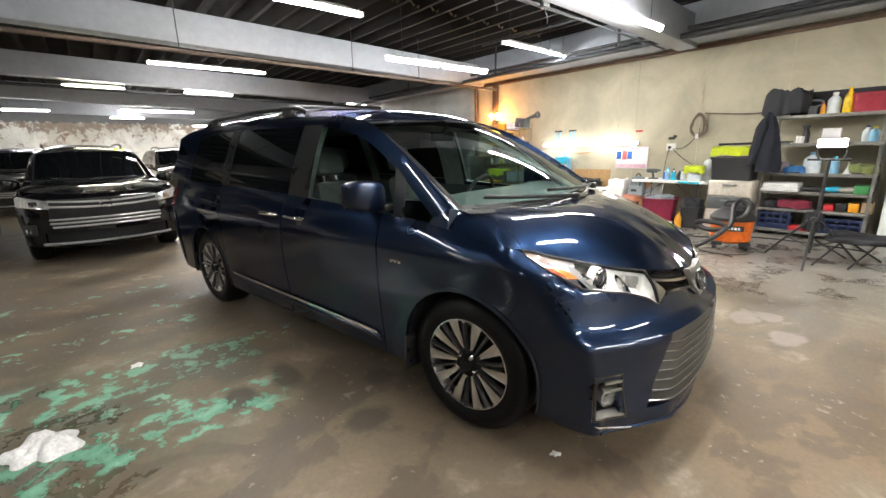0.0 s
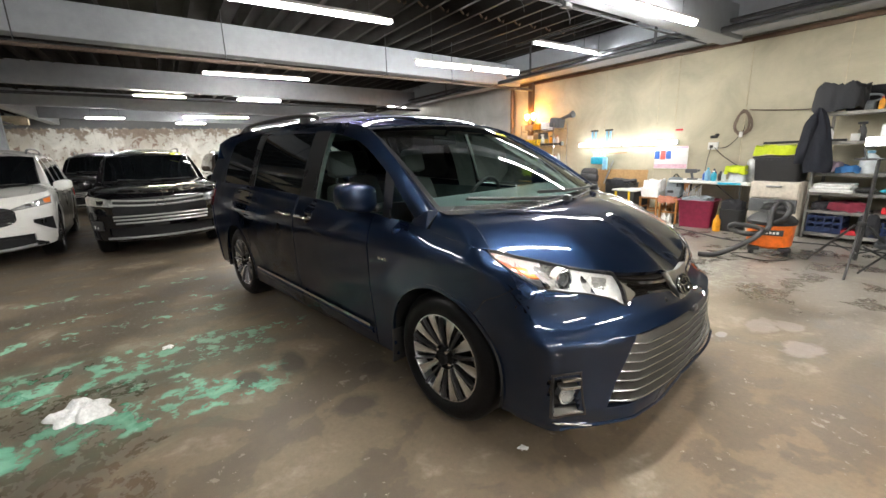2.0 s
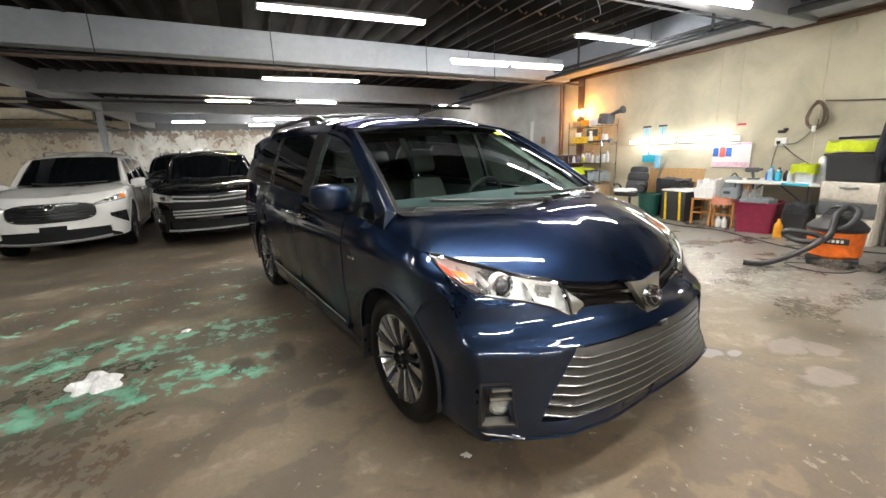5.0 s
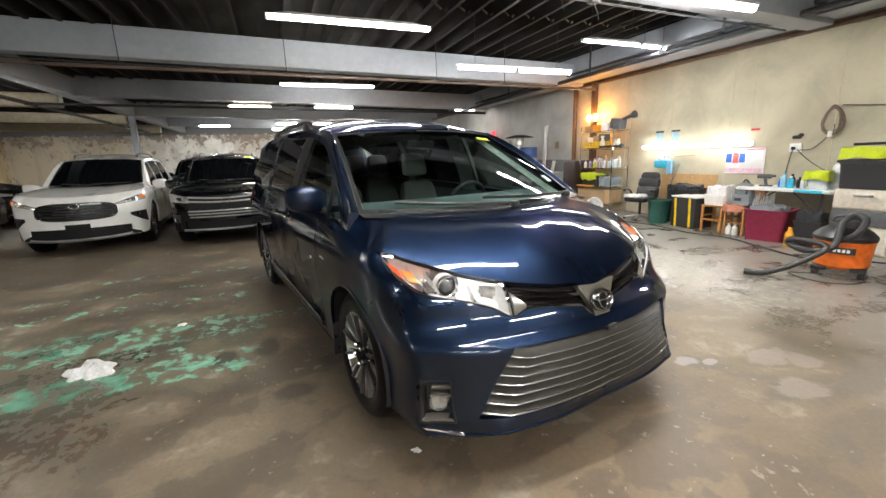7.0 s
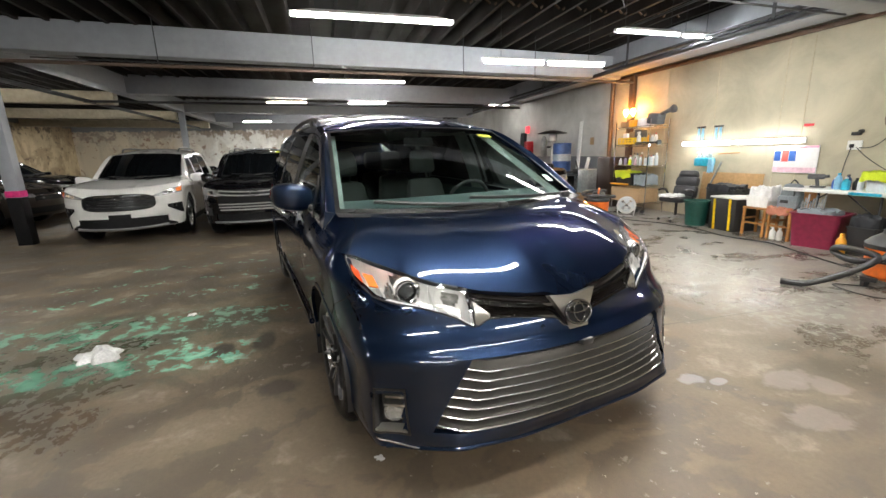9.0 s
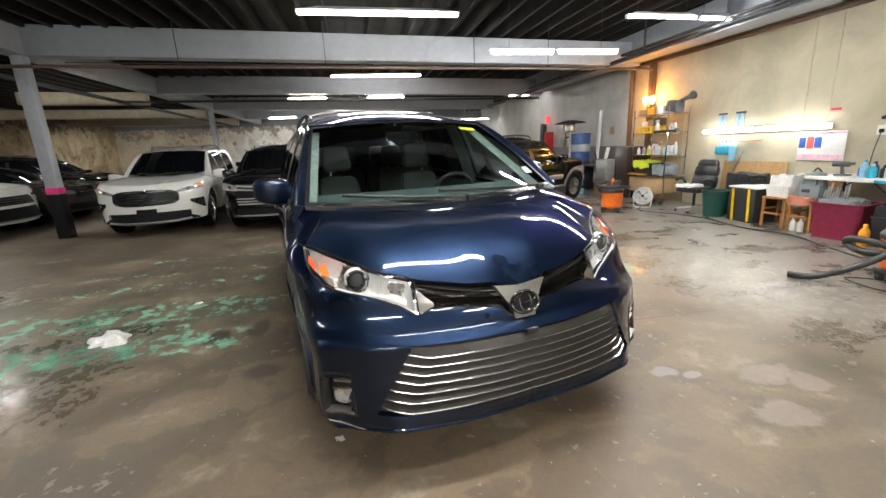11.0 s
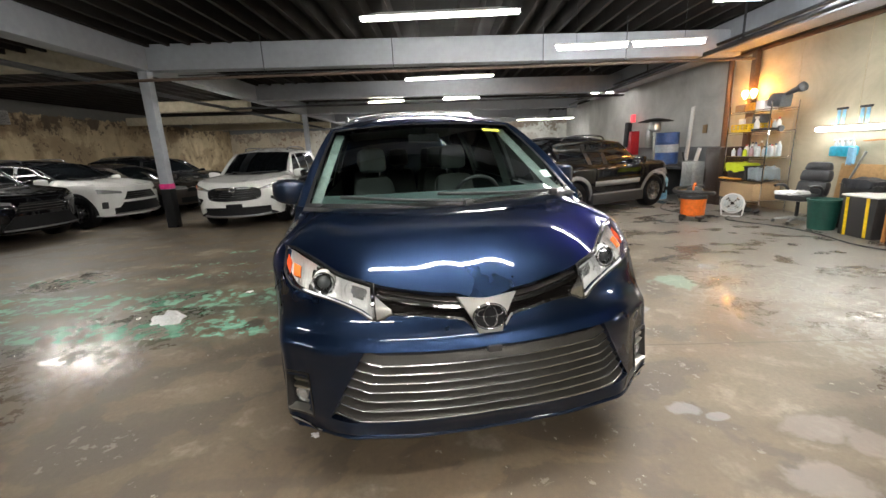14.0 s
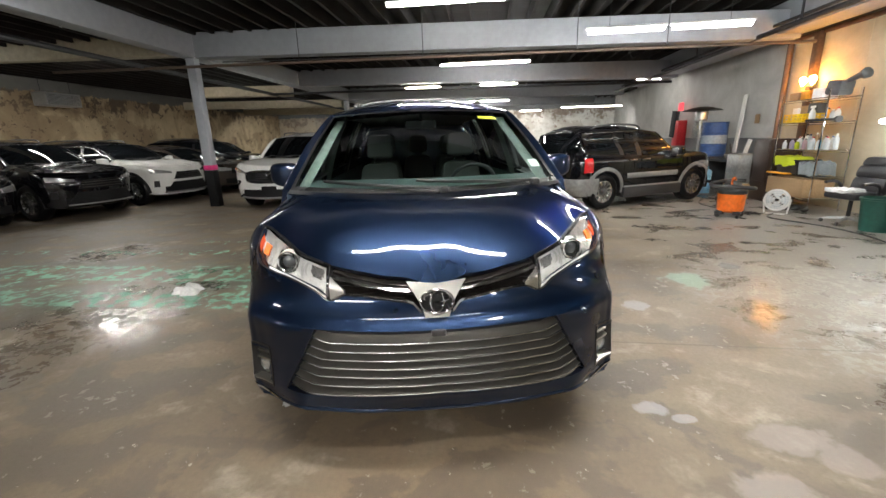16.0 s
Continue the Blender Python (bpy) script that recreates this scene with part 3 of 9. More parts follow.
# ---- vehicles: one way of building, many shapes ----
SPOKEGREY = mat("grey_alloy", (0.11, 0.11, 0.115), 0.3, 0.9)
DISC = mat("brake_disc", (0.02, 0.02, 0.02), 0.5, 0.4)
def wheel_meshes(name, R, rim, width, spokes, face, dark, twin=False):
    """Meshes of one wheel lying along the y axis, its outer face at y = 0 towards -y."""
    turn = pose(0, 0, 0, 90, 0, 0)
    w = width
    bm = bmesh.new()
    lathe(bm, [(rim - 0.012, 0.0), (rim + 0.004, 0.012), (rim + 0.03, 0.018), ((R + rim) / 2, 0.022), (R - 0.035, 0.012), (R - 0.012, -0.008), (R, -0.03), (R, -w + 0.03), (R - 0.012, -w + 0.008), (R - 0.04, -w), (rim, -w), (rim - 0.012, -w + 0.02)], 48, turn, caps=False)
    tyre = mesh_of("tyre", bm, RUBBER)
    bm = bmesh.new()
    lathe(bm, [(rim - 0.022, -0.05), (rim - 0.02, -0.012), (rim - 0.012, 0.006), (rim + 0.002, 0.004), (rim + 0.002, -0.01)], 48, turn, mi=0, caps=False)
    lathe(bm, [(rim - 0.022, -0.05), (rim - 0.03, -w + 0.03), (rim, -w + 0.01)], 48, turn, mi=1, caps=False)
    lathe(bm, [(0.0, -0.135), (0.15, -0.135), (0.155, -0.12), (0.06, -0.115), (0.055, -0.04)], 32, turn, mi=2, caps=False)
    lathe(bm, [(0.0, -0.15), (rim - 0.03, -0.15)], 32, turn, mi=1, caps=False)
    barrel = mesh_of("rim", bm, (face, dark, DISC))
    bm = bmesh.new()
    a = 0.5 * math.pi * 2 / spokes * (0.88 if twin else 0.86)
    r0, r1 = 0.06, rim - 0.014
    def top(u, v):
        r = lerp(r0, r1, u)
        h = lerp(0.4, 0.5, u) * a * lerp(1.0, 0.92, u)
        x = r * math.sin((v - 0.5) * 2 * h)
        y = -0.004 + 0.026 * (1 - u) ** 1.5 - 0.006 * abs(v - 0.5)
        return V(x, y, r)
    sheet(bm, top, 6, 4, lip=0.035, centre=(0, 0.6, rim / 2), mi=0)
    for f in bm.faces:
        f.material_index = 0 if abs(f.calc_center_median().y - top(0.5, 0.5).y) < 0.018 else 1
    spoke = mesh_of("spoke", bm, (face, dark), angle=30)
    bm = bmesh.new()
    lathe(bm, [(0.07, -0.03), (0.068, -0.012), (0.05, -0.006), (0.034, 0.0), (0.032, 0.012), (0.028, 0.016), (0.0, 0.017)], 24, turn, mi=0, caps=False)
    for i in range(5):
        c, s = math.cos(i * 2 * math.pi / 5), math.sin(i * 2 * math.pi / 5)
        lathe(bm, [(0.012, -0.02), (0.012, 0.012), (0.008, 0.016)], 6, pose(0.056 * c, 0, 0.056 * s) @ turn, mi=1)
    hub = mesh_of("hub_cap", bm, (dark, CHROME))
    minor = None
    if twin:
        bm = bmesh.new()
        def slim(u, v):
            r = lerp(r0, r1, u)
            x = (v - 0.5) * lerp(0.006, 0.012, u)
            return V(x, -0.02 + 0.03 * (1 - u) ** 1.5 - 0.2 * abs(x), r)
        sheet(bm, slim, 6, 2, lip=0.02, centre=(0, 0.6, rim / 2))
        minor = mesh_of("spoke", bm, SPOKEGREY, angle=30)
    return tyre, barrel, spoke, hub, spokes, minor


def add_wheel(car, x, y, z, meshes, side):
    """side: -1 on the right of the car, 1 on its left."""
    tyre, barrel, spoke, hub, n, minor = meshes
    m = pose(x, y, z) if side < 0 else pose(x, y, z, 0, 0, 180)
    w = share("wheel", barrel, car, m @ pose(0, 0, 0, 0, 17 * (1 + x), 0))
    share("tyre", tyre, w, Matrix())
    share("hub_cap", hub, w, Matrix())
    for i in range(n):
        share("spoke", spoke, w, pose(0, 0, 0, 0, 360 * i / n, 0))
        if minor:
            share("spoke", minor, w, pose(0, 0, 0, 0, 360 * (i + 0.5) / n, 0))


class Shell:
    """The outer form of a car: x forward from the front axle, y to its left, z up."""

    def __init__(s, hw, x0, xr0, axle, wheel_z, arch, flare, flare_out, round_a, round_b, F, R, inset, waist, shoulder, bodytop, zb, mouth, mouth_y, seam, door_x, door_names, cowl_x, cowl_bow, cowl_y, cowl_z, cowl_rise, head_x, head_bow, head_y, head_z, head_fall, hood_pow, hood_bulge, hood_rib, glass_y, edge, dlo, roof_end, crown, panes):
        s.hw, s.x0, s.xr0, s.axle, s.wheel_z, s.arch, s.flare, s.flare_out, s.round_a = hw, x0, xr0, axle, wheel_z, arch, flare, flare_out, round_a
        s.round_b, s.F, s.R, s.inset, s.waist, s.shoulder, s.bodytop, s.zb, s.mouth = round_b, F, R, inset, waist, shoulder, bodytop, zb, mouth
        s.mouth_y, s.seam, s.door_x, s.door_names, s.cowl_x, s.cowl_bow, s.cowl_y, s.cowl_z, s.cowl_rise = mouth_y, seam, door_x, door_names, cowl_x, cowl_bow, cowl_y, cowl_z, cowl_rise
        s.head_x, s.head_bow, s.head_y, s.head_z, s.head_fall, s.hood_pow, s.hood_bulge, s.hood_rib, s.glass_y = head_x, head_bow, head_y, head_z, head_fall, hood_pow, hood_bulge, hood_rib, glass_y
        s.edge, s.dlo, s.roof_end, s.crown, s.panes = edge, dlo, roof_end, crown, panes
        s.u_at = None
        s.nooks = None
        s.round_top = 0.0
        s.square = None
        s.seam_low = None
        s.D = s.round_a + s.round_b
        t = np.linspace(0, 1, 400)
        s.ft = s.arc(t, s.drop, s.F(0.5) - s.x0)
        s.rt = s.arc(t, s.drop, s.xr0 - s.R(0.6))
        s.t = t
        f = []
        for kind, v, z in s.shoulder:
            f.append((v if kind == "u" else s.uos(v) if kind == "s" else s.uox(v), z))
        s.zs = spl(*f)
        s.zt = spl(*[((v if kind == "u" else s.uos(v) if kind == "s" else s.uox(v)), z) for kind, v, z in s.bodytop]) if s.bodytop else s.zs

    def drop(s, q):
        return s.round_a * q * q + s.round_b * (1 - max(0.0, 1 - q ** 5) ** 0.2)

    def arc(s, t, drop, reach):
        x = np.array([reach * (1 - drop(q) / s.D) for q in t])
        y = s.hw * t
        l = np.concatenate([[0], np.cumsum(np.hypot(np.diff(x), np.diff(y)))])
        return l / l[-1]

    def uos(s, q):
        return float(np.interp(q, s.t, s.ft))

    def uox(s, x):
        if x > s.x0:
            return float(np.interp(-x, [-s.F(0.8) + 0.0, -s.x0], [0.75, 1]))
        return 1 + (x - s.x0) / (s.xr0 - s.x0)

    def surf(s, u, z):
        W = s.hw - s.inset(z)
        if s.round_top and u > 0.7:
            # the shoulder rolls over into the hood and the belt line
            r = s.round_top * float(np.interp(u, [0.7, 0.84, 1.04, 1.2], [0.0, 2.2, 2.2, 1.0]))
            d = max(0.0, 0.78 * r - (s.zs(u) - z))
            W -= r - math.sqrt(max(0.0, r * r - d * d))
        if u <= 1:
            q = float(np.interp(u, s.ft, s.t))
            more = s.square(q, z) if s.square else 0.0
            x = s.x0 + (s.F(z) - s.x0) * (1 - s.drop(q) / s.D) + more
            if s.square:
                W *= 1 - 0.03 * q ** 3 * min(1.0, max(0.0, (x - 0.14) / 0.3)) * float(np.interp(z, [0.25, 0.5, 0.85, 0.95], [0.3, 1.0, 1.0, 0.3]))
            return V(x, W * q, z)
        if u <= 2:
            x = lerp(s.x0, s.xr0, u - 1)
            return V(x, W * s.waist(x), z)
        q = float(np.interp(3 - u, s.rt, s.t))
        return V(s.xr0 + (s.R(z) - s.xr0) * (1 - s.drop(q) / s.D), W * s.waist(s.xr0) * q, z)

    def seam_at(s, z):
        """Where the bumper ends and the fender begins: upright, or slanting up to the lamp."""
        return s.seam if s.seam_low is None else float(np.interp(z, [s.seam_low, 0.85], [s.seam, 0.701]))

    def front(s, y, z, out=0.0):
        """The point of the nose at y and z, out metres proud of it."""
        W = s.hw - s.inset(z)
        q = min(1.0, abs(y) / W)
        u = s.uos(q)
        p = s.surf(u, z)
        if out:
            a = s.surf(min(u + 0.02, 1), z) - s.surf(max(u - 0.02, 0), z)
            n = Vector((a.y, -a.x, 0)).normalized()
            p = p + n * out
        return V(p.x, p.y if y >= 0 else -p.y, p.z)

    def side_y(s, z):
        return s.glass_y(z)

    def cowl(s, a):
        return V(s.cowl_x - s.cowl_bow * a * a, a * s.cowl_y, s.cowl_z + s.cowl_rise * a * a)

    def header(s, a):
        return V(s.head_x - s.head_bow * a * a, a * s.head_y, s.head_z - s.head_fall * a * a)


def arch_cut(bm, cx, cz, r):
    """Opens a wheel arch in a side panel and turns its edge inwards."""
    dead = [f for f in bm.faces if (f.calc_center_median().x - cx) ** 2 + (f.calc_center_median().z - cz) ** 2 < r * r]
    if not dead:
        return
    bmesh.ops.delete(bm, geom=dead, context="FACES")
    edge = [e for e in bm.edges if len(e.link_faces) == 1 and all(abs(math.hypot(v.co.x - cx, v.co.z - cz) - r) < 0.06 and v.co.z > 0.12 for v in e.verts)]
    vs = {v for e in edge for v in e.verts}
    for v in vs:
        d = Vector((v.co.x - cx, 0, v.co.z - cz))
        d *= r / d.length
        v.co.x, v.co.z = cx + d.x, cz + d.z


def mirror_pair(name, build, material, car, label=""):
    """A part on the right of the car and its twin on the left."""
    out = []
    for k in (-1, 1):
        bm = bmesh.new()
        build(bm, k)
        out.append(part(name, bm, material, car, label))
    return out


def car_body(S, car, body, clad=None, glassmat=PRIVACY, front_glass=PRIVACY, pillar=SATIN, doors=True):
    """Panels, hood, roof and panes of a car."""
    mid = (S.axle / 2, 0, 0.75)
    wheels = [(0.0, S.wheel_z), (S.axle, S.wheel_z)]

    def panel(name, ua, ub, nu, nv, z0=None, z1=None, material=body, label=""):
        def build(bm, k):
            du = 0.0012
            def f(a, b):
                u = lerp(ua + du, ub - du, a)
                for _ in range(7 if name == "fender" else 1):
                    lo = S.zb(u) if z0 is None else z0(u)
                    hi = S.zt(u) if z1 is None else z1(u)
                    z = lerp(lo, hi, b)
                    if name == "fender":
                        u = lerp(S.seam_at(z) + du, ub - du, a)
                p = S.surf(u, z)
                return V(p.x, p.y * k, p.z)
            sheet(bm, f, nu, nv, lip=0.012, centre=mid)
            for cx, cz in wheels:
                arch_cut(bm, cx, cz, S.arch)
        return mirror_pair(name, build, material, car, label)

    # nose, with the mouth of the grille left open
    zg0, zg1 = S.mouth
    def nose(bm):
        for k in (-1, 1):
            def f(a, b):
                z3 = 3 * b
                um = lambda z: S.uos(min(0.98, S.mouth_y(z) / (S.hw - S.inset(z))))
                def at(z_of):
                    zz = z_of(0.3)
                    for _ in range(7):
                        ug = um(min(max(zz, zg0), zg1))
                        u = ug * a * 2 if a <= 0.5 else lerp(ug, S.seam_at(zz), a * 2 - 1)
                        zz = z_of(u)
                    return S.surf(u, zz)
                if z3 <= 1:
                    p = at(lambda u: lerp(S.zb(u), zg0, z3))
                elif z3 <= 2:
                    p = at(lambda u: lerp(zg0, zg1, z3 - 1))
                else:
                    p = at(lambda u: lerp(zg1, S.zt(u), z3 - 2))
                return V(p.x, p.y * k, p.z)
            sheet(bm, f, 88, 36, keep=lambda a, b: not (a < 0.5 and 1 / 3 < b < 2 / 3))
        bmesh.ops.remove_doubles(bm, verts=bm.verts, dist=0.0005)
        arch_cut(bm, 0, S.wheel_z, S.arch)
        if S.nooks:
            ya, yb, za, zb = S.nooks
            dead = [f for f in bm.faces if ya < abs(f.calc_center_median().y) < yb and za < f.calc_center_median().z < zb]
            bmesh.ops.delete(bm, geom=dead, context="FACES")
        # the skin turns inwards at its borders
        es = [e for e in bm.edges if len(e.link_faces) == 1]
        r = bmesh.ops.extrude_edge_only(bm, edges=es)
        for v in r["geom"]:
            if isinstance(v, bmesh.types.BMVert):
                d = Vector((S.x0 - 0.5, 0, v.co.z)) - v.co
                d.z = 0
                v.co += d.normalized() * 0.03
    bm = bmesh.new()
    nose(bm)
    part("front_bumper", bm, body, car)

    panel("fender", S.seam, S.uox(S.door_x[0]), 36, 34)
    if doors:
        for nm, a, b in zip(S.door_names, S.door_x, S.door_x[1:]):
            panel(nm, S.uox(a), S.uox(b), 30, 28)
    panel("rear_quarter_panel", S.uox(S.door_x[-1]), 2.0, 40, 34)
    bm = bmesh.new()
    def rear(a, b):
        w = a * 2 - 1
        u = 3 - abs(w) * 0.999
        p = S.surf(u, lerp(S.zb(u), S.zs(2.0), b))
        return V(p.x, p.y if w > 0 else -p.y, p.z)
    sheet(bm, rear, 40, 24, lip=0.01, centre=mid)
    part("tailgate", bm, body, car)

    # hood, from the leading edge up to the foot of the windscreen
    uc = S.uox(S.cowl(1).x)
    bm = bmesh.new()
    def hood(a, b):
        w = a * 2 - 1
        k = 1 if w >= 0 else -1
        P = S.surf(abs(w) * uc, S.zs(abs(w) * uc))
        C = S.cowl(abs(w))
        e = 1 - (1 - b) ** lerp(S.hood_pow, 1.0, min(1.0, max(0.0, (abs(w) - 0.5) / 0.45)))
        z = lerp(P.z, C.z, e) + S.hood_bulge * math.sin(math.pi * b) * (1 - w * w)
        q = abs(lerp(P.y, C.y, b))
        rib = 1 / (1 + math.exp(-(q - lerp(0.15, 0.5, b)) * 36))
        z += S.hood_rib * min(1.0, b * 5) * rib * math.sin(math.pi * min(1, b * 1.15)) * (0.5 + 0.5 * math.cos(math.pi * min(1, max(0, (q - 0.45) / 0.35))))
        return V(lerp(P.x, C.x, b), k * lerp(P.y, C.y, b), z)
    sheet(bm, hood, 72, 30, lip=0.025, centre=mid)
    hd = part("hood", bm, body, car)
    for k in (-1, 1):
        bm = bmesh.new()
        w0 = (0.69 if S.nooks else S.uos(0.8)) / uc
        tube(bm, [hood((1 + k * lerp(w0, 0.95, t ** 1.3)) / 2, lerp(0.012, 0.97, t)) + Vector((0, 0, -0.0012)) for t in np.linspace(0, 1, 26)], 0.0026, 5)
        part("hood_gap", bm, MATTBLACK, hd)

    bm = bmesh.new()
    def screen(a, b):
        w = a * 2 - 1
        p = S.cowl(w).lerp(S.header(w), b)
        p += Vector((0.45, 0, 1)).normalized() * (0.05 * math.sin(math.pi * b) * (1 - 0.6 * w * w))
        return p
    sheet(bm, lambda a, b: screen(lerp(0.008, 0.992, a), lerp(0.0, 0.99, b)), 28, 14, centre=mid)
    ws = part("windscreen", bm, front_glass, car)
    ws.visible_shadow = False
    # dark band round the pane
    bm = bmesh.new()
    for a0, a1, b0, b1 in ((0, 1, -0.005, 0.035), (0, 1, 0.965, 1.0), (0, 0.014, 0.035, 0.965), (0.986, 1, 0.035, 0.965)):
        sheet(bm, lambda a, b: screen(lerp(a0, a1, a), lerp(b0, b1, b)) + Vector((0.002, 0, 0.003)), 24, 6)
    part("windscreen_seal", bm, SATIN, car)

    # side frame: windscreen pillar and roof rail in one sweep, with the panes below it
    ex = lambda t: S.edge(t)
    def frame_side(bm, k):
        def f(a, b):
            t = lerp(0, 1, a)
            x, z = ex(t)
            xl, zl = S.dlo(t)
            zz = lerp(zl, z, b)
            xx = lerp(xl, x, b)
            return V(xx, k * (S.side_y(zz) + 0.006 * math.sin(math.pi * b)), zz)
        sheet(bm, f, 48, 5, lip=0.01, centre=mid)
    mirror_pair("roof_side_frame", frame_side, body, car)

    # pillar skin between the edge of the windscreen and the side frame
    def pillar_skin(bm, k):
        def f(a, b):
            x, z = ex(0.3 * a)
            q = V(x, k * S.side_y(z), z)
            p = S.cowl(k).lerp(S.header(k), a) + Vector((0.45, 0, 1)).normalized() * (0.02 * math.sin(math.pi * a))
            m_ = p.lerp(q, b)
            return m_ + Vector((0.012, k * 0.012, 0.006)) * math.sin(math.pi * b)
        sheet(bm, f, 24, 5)
    mirror_pair("windscreen_pillar", pillar_skin, body, car)

    # skin below the foot of that pillar
    def pillar_foot(bm, k):
        def f(a, b):
            x = lerp(ex(0)[0] + 0.006, S.dlo(0)[0] - 0.03, a)
            p = S.surf(S.uox(x), S.zs(S.uox(x)) - 0.004)
            xt, zt = lerp(ex(0)[0] + 0.004, S.dlo(0)[0] - 0.02, a), lerp(ex(0)[1], S.dlo(0)[1] - 0.004, a)
            q = V(xt, S.side_y(zt) + 0.002, zt)
            r = p.lerp(q, b)
            return V(r.x, k * r.y, r.z)
        sheet(bm, f, 8, 5, centre=mid)
        x0 = ex(0)[0] + 0.006
        p0 = S.surf(S.uox(x0), S.zs(S.uox(x0)) - 0.004)
        c0, q0 = S.cowl(1.0), V(ex(0)[0] + 0.004, S.side_y(ex(0)[1]) + 0.002, ex(0)[1])
        def gusset(a, b):
            r = p0.lerp(c0.lerp(q0, a), b)
            return V(r.x, k * r.y, r.z)
        sheet(bm, gusset, 4, 4, centre=mid)
    mirror_pair("pillar_foot", pillar_foot, body, car)

    def dlo_z(x):
        lo, hi = 0.0, 1.0
        for _ in range(24):
            t = (lo + hi) / 2
            if S.dlo(t)[0] > x:
                lo = t
            else:
                hi = t
        return S.dlo(lo)[1]

    def pane(xa, xb, sa, sb, out, inner=0.0):
        def build(bm, k):
            def f(a, b):
                x0 = lerp(xa, xb, a)
                x1 = lerp(sa, sb, a)
                za = S.zt(S.uox(x0)) - 0.012
                zb = max(za + 0.004, dlo_z(x1) + 0.01)
                x, z = lerp(x0, x1, b), lerp(za, zb, b)
                return V(x, k * (S.side_y(z) + out), z)
            sheet(bm, f, 14, 10, centre=mid)
        return build
    for nm, xa, xb, sa, sb, gm, out in S.panes:
        m_ = {"glass": glassmat, "front": front_glass, "pillar": pillar, "body": body}[gm]
        for ob in mirror_pair(nm, pane(xa, xb, sa, sb, out), m_, car):
            if gm == "front":
                ob.visible_shadow = False

    # shelf below the panes, between the shoulder and the pane's foot
    def shelf(bm, k):
        def f(a, b):
            u = lerp(S.uox(S.dlo(0)[0] + 0.01), 2.0, a)
            p = S.surf(u, S.zs(u))
            return V(p.x, k * lerp(p.y, S.side_y(p.z) - 0.03, b), p.z - 0.004 * b)
        sheet(bm, f, 40, 3)
    mirror_pair("belt_moulding", shelf, SATIN, car)

    bm = bmesh.new()
    def roof(a, b):
        w = a * 2 - 1
        h = S.header(w)
        x = lerp(h.x, S.roof_end - 0.1 * w * w, b)
        xe = lerp(S.header(1).x, S.roof_end - 0.1, b)
        lo, hi = 0.0, 1.0
        for _ in range(20):
            t = (lo + hi) / 2
            if ex(t)[0] > xe:
                lo = t
            else:
                hi = t
        ze = ex(lo)[1]
        c = lerp(S.head_fall, S.crown, min(1, b * 3) ** 0.6)
        ye = S.side_y(ze)
        return V(x, w * ye, ze + c * (1 - abs(w) ** 2.6))
    sheet(bm, roof, 32, 30, lip=0.012, centre=mid)
    part("roof", bm, body, car)

    # rear window and its surround
    bm = bmesh.new()
    def back(a, b):
        w = a * 2 - 1
        t = roof(a, 1.0)
        u = 3 - abs(w) * 0.98
        p = S.surf(u, S.zs(2.0))
        p.y = p.y if w > 0 else -p.y
        return p.lerp(t, b) + Vector((-0.05 * math.sin(math.pi * b), 0, 0))
    sheet(bm, back, 24, 10, lip=0.01, centre=mid)
    part("rear_hatch_frame", bm, body, car)
    bm = bmesh.new()
    sheet(bm, lambda a, b: back(lerp(0.1, 0.9, a), lerp(0.1, 0.86, b)) + Vector((-0.006, 0, 0)), 20, 8)
    part("rear_window", bm, PRIVACY, car)

    # dark floor pan and wheel housings close the body below
    bm = bmesh.new()
    box(bm, ((S.F(0.3) + S.R(0.3)) / 2 - 0.02, 0, 0.3), (S.F(0.3) - S.R(0.3) - 0.5, 1.15, 0.16), 0.02)
    for k in (-1, 1):
        box(bm, (S.axle / 2, k * 0.62, 0.3), (-S.axle - 2 * S.arch - 0.06, 0.5, 0.2), 0.02)
    part("underbody", bm, BLACK, car)
    for cx, cz in wheels:
        def liner(bm, k):
            def f(a, b):
                t = lerp(-0.25, math.pi + 0.25, a)
                r = S.arch + 0.004
                return V(cx + r * math.cos(t), k * lerp(S.hw - S.inset(0.6) - 0.018, 0.55, b), cz + r * math.sin(t))
            sheet(bm, f, 28, 3)
            def g(a, b):
                t = lerp(-0.25, math.pi + 0.25, a)
                return V(cx + S.arch * b * math.cos(t), k * 0.56, cz + S.arch * b * math.sin(t))
            sheet(bm, g, 20, 3)
        mirror_pair("wheel_housing", liner, BLACK, car)
        def lipring(bm, k):
            def f(a, b):
                t = lerp(-0.12, math.pi + 0.12, a)
                r = S.arch + lerp(-0.012, S.flare, b)
                x, z = cx + r * math.cos(t), cz + r * math.sin(t)
                y = S.surf(S.u_at(x, z), max(z, 0.2)).y
                return V(x, k * (y + 0.004 + S.flare_out * math.sin(math.pi * min(1, b + 0.25))), z)
            sheet(bm, f, 34, 4, lip=0.02, centre=mid)
        mirror_pair("wheel_arch_trim", lipring, clad or body, car)


def u_at(S):
    """The way round the car at which its side has a given x."""
    def f(x, z):
        if x <= S.x0:
            return S.uox(x)
        lo, hi = 0.5, 1.0
        for _ in range(20):
            m = (lo + hi) / 2
            if S.surf(m, z).x > x:
                lo = m
            else:
                hi = m
        return lo
    return f


